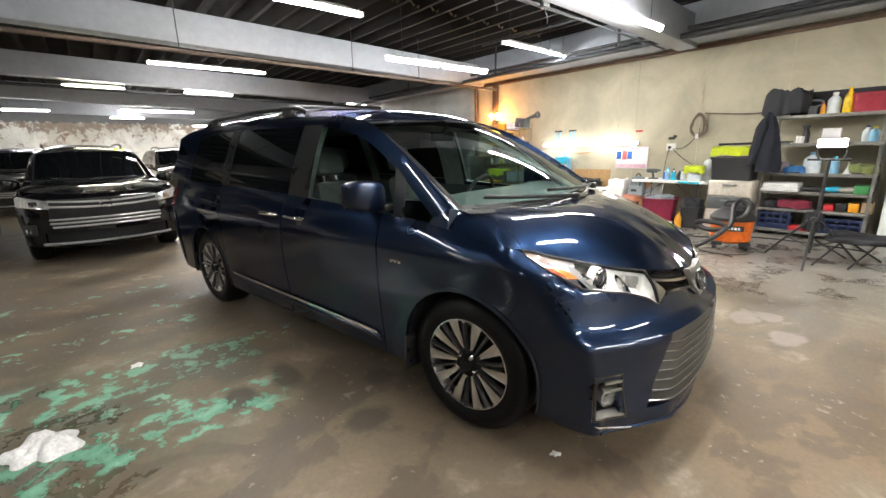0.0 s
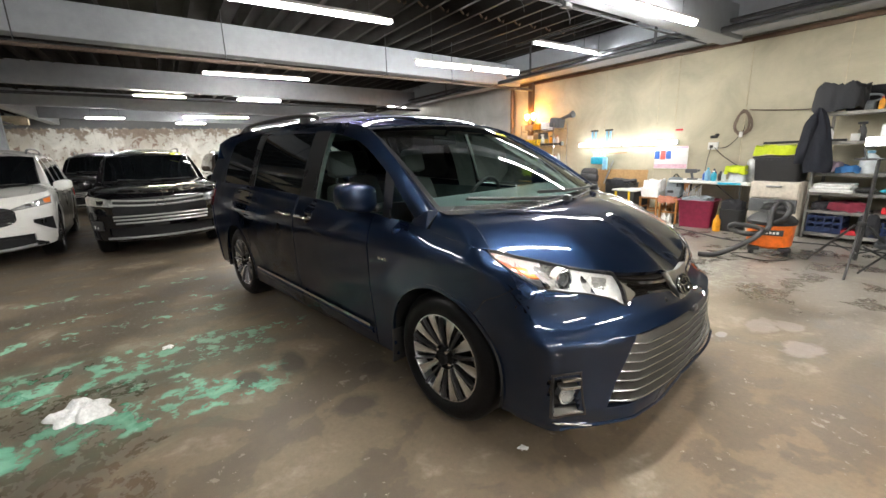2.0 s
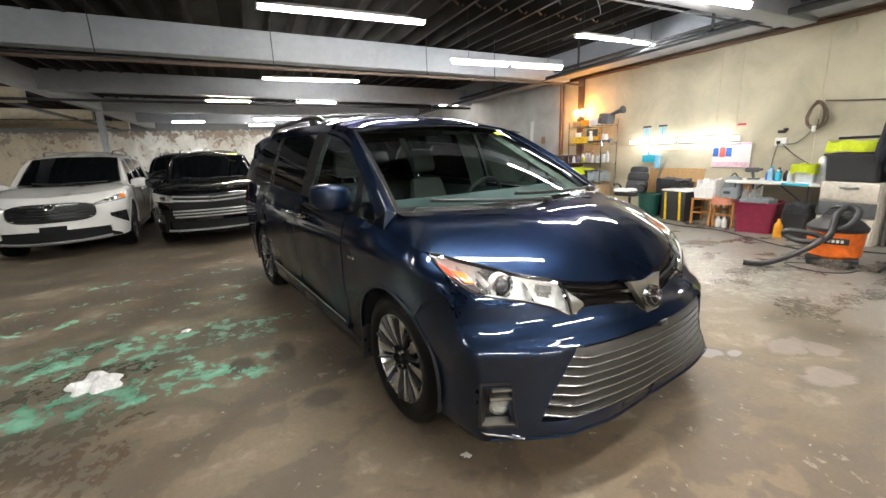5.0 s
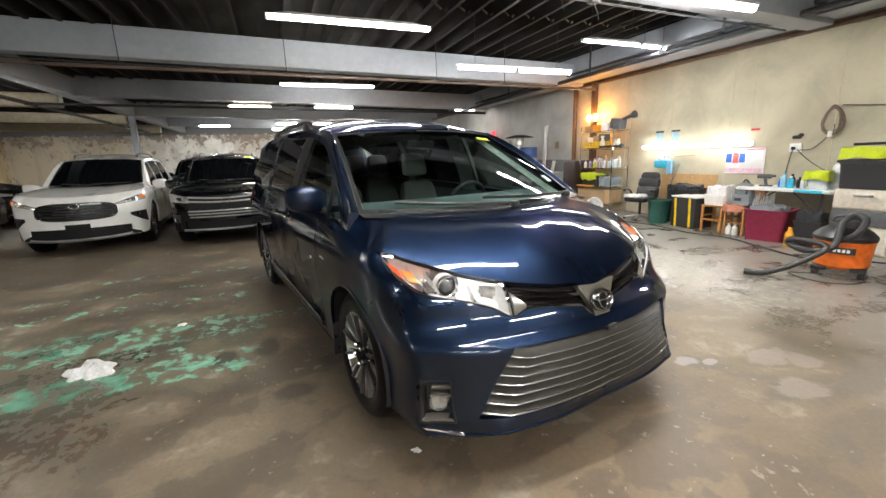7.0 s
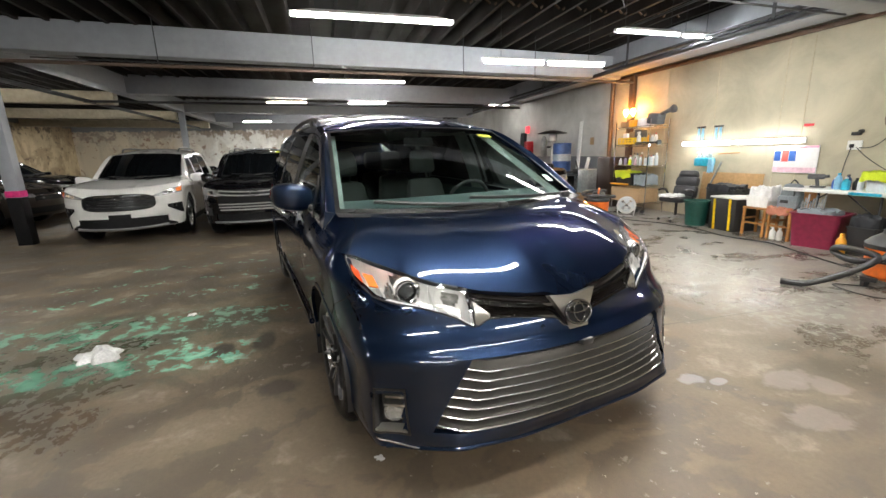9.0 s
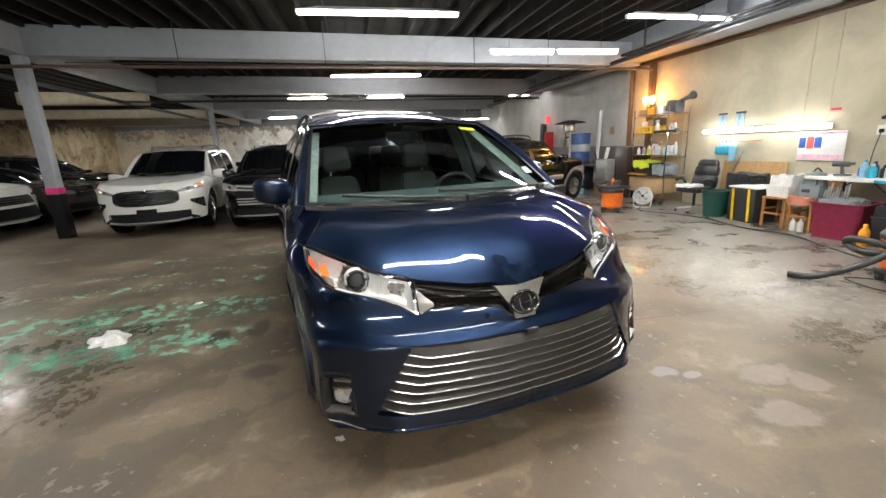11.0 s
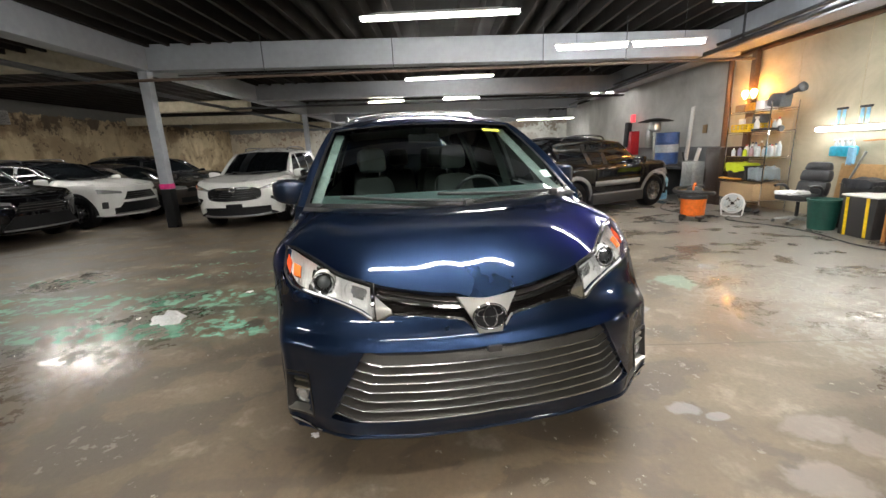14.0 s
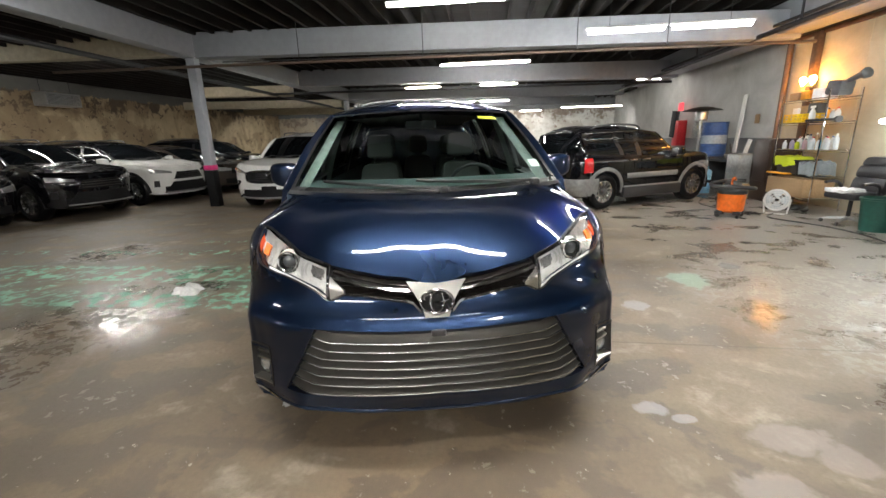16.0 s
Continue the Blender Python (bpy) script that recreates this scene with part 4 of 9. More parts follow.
def nose_patch(S, car, name, material, ya, yb, za, zb, out, nu=16, nv=6, lip=0.012, label="", both=True, bow=None):
    """A piece lying on the nose: between y = ya(t), yb(t) and z = za(s), zb(s)."""
    obs = []
    for k in ((-1, 1) if both else (1,)):
        bm = bmesh.new()
        def f(a, b):
            y = lerp(ya, yb, a)
            z = lerp(za(y), zb(y), b)
            o = out + (bow * math.sin(math.pi * b) if bow else 0)
            return S.front(k * y, z, o)
        sheet(bm, f, nu, nv, lip=lip, centre=(S.x0 - 0.6, 0, 0.6))
        obs.append(part(name, bm, material, car, label))
    return obs


def side_mirror(car, x, y, z, material, sc=1.0):
    for k in (-1, 1):
        bm = bmesh.new()
        prof = []
        def f(a, b):
            t = 2 * math.pi * a
            p = math.pi * b
            sx = math.copysign(abs(math.cos(t)) ** 0.5, math.cos(t)) * math.sin(p) ** 0.45
            sz = math.copysign(abs(math.sin(t)) ** 0.5, math.sin(t)) * math.sin(p) ** 0.45
            yy = -math.cos(p)
            return V(x + (0.085 * sx - 0.03 * yy * yy) * sc, k * (y + 0.125 * yy * sc), z + (0.088 * sz + 0.012 * yy) * sc)
        sheet(bm, f, 24, 14)
        bmesh.ops.remove_doubles(bm, verts=bm.verts, dist=0.0008)
        mr = part("side_mirror", bm, material, car)
        bm = bmesh.new()
        box(bm, (x + 0.02, k * (y - 0.14 * sc), z - 0.07 * sc), (0.09, 0.12, 0.045), 0.015)
        part("mirror_stalk", bm, SATIN, mr)
        bm = bmesh.new()
        box(bm, (x - 0.082 * sc, k * y, z), (0.008, 0.19 * sc, 0.13 * sc), 0.003)
        part("mirror_glass", bm, CHROME, mr)


def door_handle(car, x, y, z, material):
    for k in (-1, 1):
        bm = bmesh.new()
        tube(bm, bend([(x + 0.1, k * (y - 0.01), z), (x + 0.08, k * (y + 0.025), z + 0.004), (x, k * (y + 0.03), z + 0.008), (x - 0.08, k * (y + 0.025), z + 0.006), (x - 0.1, k * (y - 0.01), z + 0.004)], 4), 0.014, 8)
        part("door_handle", bm, material, car)


def bars(widths, heights, tilt=0.0):
    """Plain bars that stand for writing too small to read."""
    bm = bmesh.new()
    x = 0
    for w, h in zip(widths, heights):
        box(bm, (x + w / 2, 0, h / 2), (w, 0.003, h))
        x += w + 0.008
    return bm


# ---- the blue minivan ----
SLATEDGE = mat("bright_slat_edge", (0.6, 0.6, 0.6), 0.2, 1.0)
EMBLEMC = mat("dark_chrome", (0.3, 0.3, 0.3), 0.12, 1.0)
WEDGE = mat("satin_chrome", (0.42, 0.41, 0.385), 0.3, 1.0, vary=0.05)
LAMPDARK = mat("smoked_reflector", (0.42, 0.415, 0.4), 0.15, 0.75, vary=0.3, scale=60, bump=0.4)
MARKER = mat("orange_red_lens", (0.6, 0.09, 0.03), 0.15, coat=1.0)
BLADE = mat("grille_blade_black", (0.03, 0.026, 0.023), 0.25, 0.6, vary=0.1)
PROJECTOR = mat("projector_glass", (0.09, 0.095, 0.095), 0.08, 0.5, coat=1.0)
FOGLENS = mat("fog_lamp_lens", (0.45, 0.46, 0.46), 0.12, 0.7, vary=0.3, scale=90, bump=0.4)
VAN = pose(-1.318, 2.365, 0, 0, 0, 9.98)


def minivan():
    car = thing("minivan", VAN, "deep blue metallic minivan with alloy wheels, parked on the garage floor", "minivan")
    S = Shell(
        hw=0.975, x0=0.14, xr0=-3.75, axle=-3.03, wheel_z=0.352, arch=0.405, flare=0.008, flare_out=0.001,
        round_a=0.30, round_b=0.45,
        F=spl((0.16, 0.84), (0.21, 0.868), (0.27, 0.885), (0.32, 0.905), (0.57, 0.9), (0.6, 0.908), (0.65, 0.845), (0.72, 0.802), (0.78, 0.783), (0.86, 0.715), (0.95, 0.425), (1.02, 0.3)),
        R=spl((0.2, -3.95), (0.4, -4.12), (0.7, -4.14), (1.1, -4.05)),
        inset=spl((0.15, 0.075), (0.28, 0.03), (0.45, 0.018), (0.68, 0.0), (0.88, 0.0), (0.98, 0.022), (1.08, 0.06), (1.2, 0.095)),
        waist=lambda x: 1.0 - 0.012 * max(0, -x - 2.2) ** 2,
        shoulder=(("u", 0.0, 0.778), ("u", 0.012, 0.7783), ("u", 0.05, 0.788), ("u", 0.09, 0.806), ("u", 0.15, 0.812), ("u", 0.22, 0.826), ("u", 0.3, 0.842), ("u", 0.37, 0.864), ("u", 0.45, 0.887), ("u", 0.52, 0.915), ("u", 0.6, 0.945), ("u", 0.66, 0.968), ("u", 0.72, 0.976), ("x", 0.1, 0.996), ("x", -0.2, 1.04), ("x", -0.7, 1.075), ("x", -1.7, 1.125), ("x", -3.0, 1.16), ("x", -3.75, 1.175)),
        bodytop=(("u", 0.0, 0.655), ("u", 0.045, 0.66), ("u", 0.075, 0.698), ("u", 0.13, 0.71), ("u", 0.22, 0.728), ("u", 0.285, 0.733), ("u", 0.337, 0.708), ("u", 0.395, 0.75), ("u", 0.5, 0.795), ("u", 0.55, 0.806), ("u", 0.64, 0.832), ("u", 0.668, 0.858), ("u", 0.684, 0.88), ("u", 0.692, 0.905), ("u", 0.7, 0.955), ("u", 0.73, 0.974), ("x", 0.1, 0.996), ("x", -0.2, 1.04), ("x", -0.7, 1.075), ("x", -1.7, 1.125), ("x", -3.0, 1.16), ("x", -3.75, 1.175)),
        zb=spl((0.0, 0.212), (0.21, 0.228), (0.36, 0.247), (0.45, 0.25), (0.5, 0.238), (0.56, 0.22), (0.65, 0.214), (0.75, 0.212), (0.9, 0.23), (1.0, 0.24), (1.2, 0.235), (2.0, 0.24), (3.0, 0.3)),
        mouth=(0.312, 0.612), mouth_y=lambda z: lerp(0.7, 0.535, (z - 0.312) / 0.3),
        seam=0.0, door_x=(-0.58, -1.6, -2.62), door_names=("front_door", "sliding_door"),
        cowl_x=0.06, cowl_bow=0.165, cowl_y=0.832, cowl_z=1.085, cowl_rise=0.028,
        head_x=-0.82, head_bow=0.12, head_y=0.678, head_z=1.605, head_fall=0.026,
        hood_pow=2.25, hood_bulge=0.004, hood_rib=-0.007,
        glass_y=spl((1.0, 0.915), (1.13, 0.878), (1.35, 0.806), (1.55, 0.716), (1.63, 0.668), (1.7, 0.615)),
        edge=None, dlo=None, roof_end=-3.92, crown=0.09, panes=())
    e1, e2 = spl((0, -0.13), (0.15, -0.54), (0.3, -0.97), (0.42, -1.45), (0.7, -2.7), (0.92, -3.72), (1, -4.02)), spl((0, 1.122), (0.15, 1.405), (0.3, 1.597), (0.42, 1.652), (0.7, 1.688), (0.92, 1.652), (1, 1.58))
    S.edge = lambda t: (e1(t), e2(t))
    d1, d2 = spl((0, -0.215), (0.15, -0.61), (0.3, -1.01), (0.42, -1.48), (0.7, -2.72), (0.92, -3.4), (1, -3.62)), spl((0, 1.07), (0.15, 1.345), (0.3, 1.515), (0.42, 1.582), (0.7, 1.605), (0.92, 1.56), (1, 1.4))
    S.dlo = lambda t: (d1(t), d2(t))
    S.seam = 0.9
    S.u_at = u_at(S)
    S.seam = S.u_at(0.25, 0.7)
    S.seam_low = 0.69
    S.panes = (
        ("quarter_pane", -0.22, -0.42, -0.27, -0.45, "front", 0.0), ("mirror_pillar", -0.42, -0.5, -0.45, -0.55, "pillar", 0.004),
        ("front_door_pane", -0.5, -1.34, -0.55, -1.36, "front", 0.0), ("door_pillar", -1.34, -1.6, -1.36, -1.6, "pillar", 0.004),
        ("rear_door_pane", -1.6, -2.58, -1.6, -2.6, "glass", 0.0), ("door_pillar", -2.58, -2.72, -2.6, -2.74, "pillar", 0.004),
        ("rear_quarter_pane", -2.72, -3.46, -2.74, -3.42, "glass", 0.0), ("rear_pillar", -3.46, -4.0, -3.42, -3.9, "body", 0.002))
    S.round_top = 0.05
    # below the lamps the bumper is squarer in plan than above them
    corner = spl((0.0, 0.0), (0.4, 0.016), (0.56, 0.032), (0.73, 0.044), (0.83, 0.05), (0.9, 0.075), (0.955, 0.115), (0.985, 0.08), (1.0, 0.0))
    low = spl((0.15, 1.0), (0.44, 1.0), (0.56, 0.85), (0.68, 0.4), (0.8, 0.08), (0.88, 0.0))
    # the chin is flat across and breaks at a corner under the grille's ends
    chin = spl((0.0, 0.0), (0.2, 0.02), (0.43, 0.064), (0.57, 0.092), (0.655, 0.112), (0.7, 0.106), (0.757, 0.092), (0.8, 0.085), (0.85, 0.085), (0.9, 0.1), (0.965, 0.15), (0.985, 0.1), (1.0, 0.0))
    under = spl((0.15, 1.0), (0.25, 1.0), (0.33, 0.35), (0.42, 0.0))
    S.square = lambda q, z: lerp(corner(q) * low(z), chin(q), under(z))
    S.nooks = (0.79, 0.893, 0.306, 0.472)
    car_body(S, car, BLUE, None, PRIVACY, CLEAR)

    # lower grille: slats in a dark mouth
    bm = bmesh.new()
    sheet(bm, lambda a, b: S.front(lerp(-0.7, 0.7, a), lerp(0.29, 0.63, b), -0.07), 30, 6)
    back = part("lower_grille", bm, BLACK, car)
    for i in range(7):
        z = 0.32 + i * 0.0392
        hw = S.mouth_y(z) + 0.004
        bm = bmesh.new()
        kink = hw - lerp(0.13, 0.1, i / 6)
        tall = lerp(0.02, 0.034, i / 6)
        def f(a, b):
            y = lerp(-hw, hw, a)
            e = max(0.0, (abs(y) - kink) / (hw - kink))
            dz = 0.016 * e
            return S.front(y, z + tall * b + dz, 0.004 - 0.03 * b - 0.02 * e)
        sheet(bm, f, 56, 4, lip=0.012, centre=(-0.3, 0, 0.45))
        tube(bm, [f(i / 56, 0.0) for i in range(57)], 0.0036, 6, mi=1)
        part("grille_slat", bm, (GRILLEGREY, SLATEDGE), back)
    bm = bmesh.new()
    box(bm, tuple(S.front(0, 0.6, -0.012)), (0.03, 0.06, 0.028), 0.006)
    part("sensor_cover", bm, GUNMETAL, back)
    # upper grille: dark wings, chrome bars, chrome shield and emblem
    bm = bmesh.new()
    def ug(a, b):
        y = lerp(-0.5, 0.5, a)
        u = S.uos(abs(y) / S.hw)
        return S.front(y, lerp(S.zt(u) - 0.02, S.zs(u) + 0.01, b), -0.05)
    sheet(bm, ug, 30, 5)
    up = part("upper_grille", bm, BLACK, car)
    bar_z = spl((0.05, 0.752), (0.11, 0.758), (0.2, 0.776), (0.3, 0.803), (0.36, 0.822))
    for k in (-1, 1):
        def band(lo, hi, o0, o1, ya=0.07, yb=0.462):
            def f(a, b):
                y = lerp(ya, yb, a)
                u = S.uos(y / S.hw)
                return S.front(k * y, lerp(lo(u), hi(u), b), lerp(o0, o1, b))
            return f
        for nm, m_, lo, hi, o0, o1 in (
                ("chrome_bar", CHROME, lambda u: bar_z(u) - 0.0055, lambda u: bar_z(u) + 0.0045, 0.006, -0.001),
                ("chrome_bar", CHROME, lambda u: S.zt(u) + 0.001, lambda u: S.zt(u) + 0.008, 0.004, -0.003),
                ("grille_blade", BLADE, lambda u: bar_z(u) + 0.012, lambda u: lerp(bar_z(u), S.zs(u), 0.62), -0.012, -0.04),
                ("grille_blade", BLADE, lambda u: lerp(S.zt(u), bar_z(u), 0.5), lambda u: bar_z(u) - 0.008, -0.03, -0.006),
                ("grille_blade", BLADE, lambda u: S.zt(u) + 0.012, lambda u: lerp(S.zt(u), bar_z(u), 0.42), -0.008, -0.04)):
            bm = bmesh.new()
            sheet(bm, band(lo, hi, o0, o1), 24, 4, lip=0.01, centre=(0, 0, 0.7))
            part(nm, bm, m_, up)
        bm = bmesh.new()
        def wedge(a, b):
            u = lerp(0.334, 0.288, a)
            lo, hi = lerp(0.716, 0.742, a), lerp(0.812, 0.756, a)
            return S.front(k * float(np.interp(u, S.ft, S.t)) * S.hw, lerp(lo, hi, b), 0.005 + 0.006 * math.sin(math.pi * b) * (1 - a))
        sheet(bm, wedge, 10, 8, lip=0.02, centre=(0, 0, 0.7))
        part("chrome_wedge", bm, WEDGE, up, "satin chrome wedge beside the headlamp")
    bm = bmesh.new()
    def shield(a, b):
        w = a * 2 - 1
        half = lerp(0.052, 0.13, b ** 1.4)
        y = w * half
        z = lerp(0.646, 0.785, b) + 0.014 * abs(w) * b
        return V(lerp(0.846, 0.8, b) - 0.3 * y * y + 0.004, y, z)
    sheet(bm, shield, 14, 12, lip=0.03, centre=(-0.3, 0, 0.7))
    sh = part("chrome_shield", bm, WEDGE, up, "brushed chrome shield round the emblem")
    ec = V(0.838, 0, 0.714)
    base = Matrix.Translation(ec) @ pose(0, 0, 0, 0, 72, 0)
    bm = bmesh.new()
    ring = [(0.0, 0.07 * math.cos(t), 0.05 * math.sin(t)) for t in np.linspace(0, 2 * math.pi, 33)[:-1]]
    place = Matrix.Translation(ec) @ pose(0, 0, 0, 0, -20, 0)
    tube(bm, [place @ Vector((0.005, p[1], p[2])) for p in ring], 0.006, 8, closed=True)
    tube(bm, [place @ Vector((0.008, p[1] * 0.42, p[2] * 0.86)) for p in ring], 0.0035, 6, closed=True)
    tube(bm, [place @ Vector((0.008, p[1] * 0.8, p[2] * 0.36 + 0.016)) for p in ring], 0.0035, 6, closed=True)
    part("emblem", bm, EMBLEMC, sh)
    bm = bmesh.new()
    vs = lathe(bm, [(0.0, 0.0), (0.048, 0.0), (0.0485, -0.02)], 28, caps=False)
    bmesh.ops.transform(bm, matrix=place @ pose(0.0035, 0, 0, 0, 90, 0) @ Matrix.Diagonal((1, 1.42, 1, 1)), verts=vs)
    part("emblem_ground", bm, MATTBLACK, sh)

    # headlamps: chrome bowl, projector, reflector, amber corner, clear cover
    for k in (-1, 1):
        ua, ub = 0.338, 0.698
        def hl(out, lo=0.0, hi=1.0, a0=0.0, a1=1.0):
            def f(a, b):
                u = lerp(ua, ub, lerp(a0, a1, a))
                z0 = S.zt(u) + 0.001
                z1 = max(z0 + 0.003, S.zs(u) - 0.002)
                z = lerp(z0, z1, lerp(lo, hi, b))
                p = S.surf(u, z)
                t = S.surf(min(u + 0.01, 1), z) - S.surf(u - 0.01, z)
                n = Vector((t.y, -t.x, 0.25)).normalized()
                p = p + n * (out(a, b) if callable(out) else out)
                return V(p.x, k * p.y, p.z)
            return f
        bm = bmesh.new()
        def cup(a, b):
            e = min(a * 3.2, (1 - a) * 2.2, b, 1 - b) / 0.22
            d = -0.004 - 0.075 * min(1, e) ** 0.7
            # pressed facets of the reflector
            return d + min(1, e) * (0.0036 * math.sin(a * 150) * (1.3 - b) + 0.002 * math.sin(b * 26 + 6 * a))
        sheet(bm, hl(cup), 80, 24)
        for f in bm.faces:
            q = f.calc_center_median()
            d = (q - V(0.5, k * 0.692, 0.842)).length
            inner = (Vector((0, abs(q.y), q.z)) - Vector((0, 0.535, 0.812))).length
            f.material_index = 1 if d < 0.085 or inner < 0.034 else 0
        lamp = part("headlamp", bm, (LAMPBOWL, LAMPDARK), car, "clear headlamp with chrome reflector")
        bm = bmesh.new()
        sheet(bm, hl(0.004), 80, 12, centre=(-0.3, 0, 0.7))
        part("lens_cover", bm, LENS, lamp).visible_shadow = False
        bm = bmesh.new()
        g = hl(0.0)
        sheet(bm, hl(-0.002, 0.9, 1.0), 40, 3)
        sheet(bm, hl(-0.002, 0.0, 1.0, 0.0, 0.03), 3, 8)
        part("lamp_rim", bm, CHROME, lamp)
        bm = bmesh.new()
        loop = [g(i / 40, 0) for i in range(41)] + [g(1, i / 8) for i in range(1, 9)] + [g(1 - i / 40, 1) for i in range(1, 41)] + [g(0, 1 - i / 8) for i in range(1, 8)]
        tube(bm, loop, 0.0045, 5, closed=True)
        part("lamp_gasket", bm, SATIN, lamp)
        ahead = Vector((1, k * 0.12, -0.03)).normalized()
        turn = ahead.to_track_quat("Z", "Y").to_matrix().to_4x4()
        m_ = Matrix.Translation(V(0.552, k * 0.692, 0.842)) @ turn
        bm = bmesh.new()
        lathe(bm, [(0.03, -0.04), (0.046, -0.01), (0.05, 0.004), (0.048, 0.009), (0.041, 0.006), (0.036, -0.008)], 32, m_, mi=0, caps=False)
        lathe(bm, [(0.036, -0.008), (0.033, 0.0), (0.024, 0.008), (0.012, 0.012), (0.0, 0.013)], 28, m_, mi=1, caps=False)
        part("projector", bm, (CHROME, PROJECTOR), lamp)
        m2 = Matrix.Translation(hl(0.0)(0.2, 0.48) - ahead * 0.06) @ turn
        bm = bmesh.new()
        lathe(bm, [(0.042, 0.006), (0.038, 0.0), (0.03, -0.018), (0.016, -0.026), (0.013, -0.01), (0.0, -0.004)], 14, m2, caps=False)
        part("reflector_bowl", bm, CHROME, lamp)
        bm = bmesh.new()
        lathe(bm, [(0.054, -0.04), (0.053, -0.012), (0.05, -0.006), (0.047, -0.012)], 32, m_, caps=False)
        part("projector_bezel", bm, LAMPBOWL, lamp)
        bm = bmesh.new()
        def signal(a, b):
            lo, hi = (lerp(0.618, 0.652, a), lerp(0.868, 0.872, a)), (lerp(0.618, 0.654, a), lerp(0.902, 0.91, a))
            p = S.surf(lerp(lo[0], hi[0], b), lerp(lo[1], hi[1], b))
            n = Vector((0.75, 0.6, 0.25)).normalized()
            p = p - n * 0.016
            return V(p.x, k * p.y, p.z)
        sheet(bm, signal, 10, 6, lip=0.01, centre=(-0.3, 0, 0.7))
        part("turn_signal", bm, AMBER, lamp, "amber turn signal lens")
        bm = bmesh.new()
        def marker(a, b):
            p = S.surf(lerp(lerp(0.668, 0.66, b), 0.69, a), lerp(lerp(0.88, 0.908, a), lerp(0.915, 0.94, a), b))
            p = p - Vector((0.6, 0.75, 0.25)).normalized() * 0.008
            return V(p.x, k * p.y, p.z)
        sheet(bm, marker, 8, 6, lip=0.008, centre=(-0.3, 0, 0.7))
        part("side_marker", bm, MARKER, lamp, "orange-red side marker lens")
        bm = bmesh.new()
        for i in range(34):
            a = 0.03 + i * 0.02
            p0, p1 = hl(-0.008, 0.02, 0.02)(a, 0), hl(-0.016, 0.2, 0.2)(a, 0)
            tube(bm, [p0, p1], 0.0036, 5)
        sheet(bm, hl(lambda a, b: -0.011 - 0.01 * b, 0.0, 0.21, 0.02, 0.72), 30, 2)
        part("light_strip", bm, WHITEMETAL, lamp, "ribbed white daytime light strip")
        bm = bmesh.new()
        for a in (0.3, 0.6, 0.74):
            sheet(bm, lambda q, b: hl(-0.02 - 0.05 * q, 0.2, 0.92)(a + 0.02 * b * (1 - b), b), 3, 6)
        part("bezel_rib", bm, CHROME, lamp)
        # fog lamp nook with chrome fins
        def nook(out, y0=0.775, y1=0.908, z0=0.288, z1=0.486):
            def f(a, b):
                o = out(a, b) if callable(out) else out
                return S.front(k * lerp(lerp(y0, y0 + 0.014, b), y1, a), lerp(z0, z1, b), o)
            return f
        bm = bmesh.new()
        sheet(bm, nook(lambda a, b: 0.004 - 0.05 * min(1, max(0, min(a, 1 - a, b, 1 - b) - 0.06) / 0.1)), 24, 24, lip=0.02, centre=(-0.3, 0, 0.4))
        nk = part("fog_lamp_bezel", bm, SATIN, car)
        for zz, ya, yb in ((0.312, 0.785, 0.9), (0.425, 0.79, 0.868), (0.462, 0.79, 0.862)):
            bm = bmesh.new()
            sheet(bm, nook(lambda a, b: 0.006 - 0.034 * b, ya, yb, zz - 0.006, zz + 0.006), 8, 3, lip=0.014, centre=(-0.3, 0, 0.4))
            part("chrome_fin", bm, WEDGE, nk)
        c = S.front(k * 0.836, 0.372, -0.03)
        o = (S.front(k * 0.845, 0.372, 0.05) - c).normalized()
        o = (o + Vector((0.8, 0, 0))).normalized()
        bm = bmesh.new()
        lathe(bm, [(0.044, -0.02), (0.044, 0.012), (0.038, 0.016), (0.034, 0.008), (0.0, 0.002)], 24, Matrix.Translation(c) @ o.to_track_quat("Z", "Y").to_matrix().to_4x4(), caps=False)
        part("fog_lamp", bm, FOGLENS, nk)
        bm = bmesh.new()
        tube(bm, [S.front(k * lerp(0.735, 0.9, t), lerp(0.228, 0.268, t ** 1.5), 0.003) for t in np.linspace(0, 1, 12)], [0.002] + [0.0065] * 10 + [0.002], 8)
        part("chrome_lip", bm, CHROME, car)
        # lip spoiler edge
        bm = bmesh.new()
        tube(bm, [S.front(k * y, S.zb(S.uos(y / S.hw)) + 0.004, 0.0) for y in np.linspace(0.0, 0.86, 30)], 0.009, 8)
        part("chin_spoiler", bm, BLUE, car)
        # sill trim, flap, rails, tail lamp, handle
        bm = bmesh.new()
        def trim(a, b):
            x = lerp(-0.6, -2.52, a)
            z = lerp(0.315, 0.358, b) + 0.035 * a
            return V(x, k * (S.surf(S.uox(x), z).y + 0.006 + 0.014 * math.sin(math.pi * b)), z)
        sheet(bm, trim, 40, 6, lip=0.012, centre=(-1.5, 0, 0.6))
        part("sill_moulding", bm, BLUE, car)
        bm = bmesh.new()
        sheet(bm, lambda a, b: V(lerp(-0.62, -2.5, a), k * (S.surf(S.uox(-1.5), 0.385).y + 0.018), lerp(0.36, 0.379, b) + 0.035 * a), 30, 2, lip=0.008, centre=(-1.5, 0, 0.6))
        part("chrome_strip", bm, CHROME, car)
        for x in (-0.42, -3.44):
            bm = bmesh.new()
            box(bm, (x, k * 0.86, 0.27), (0.012, 0.2, 0.22), 0.004, pose(0, 0, 0, 0, 4, 0))
            part("mud_flap", bm, BLACK, car)
        bm = bmesh.new()
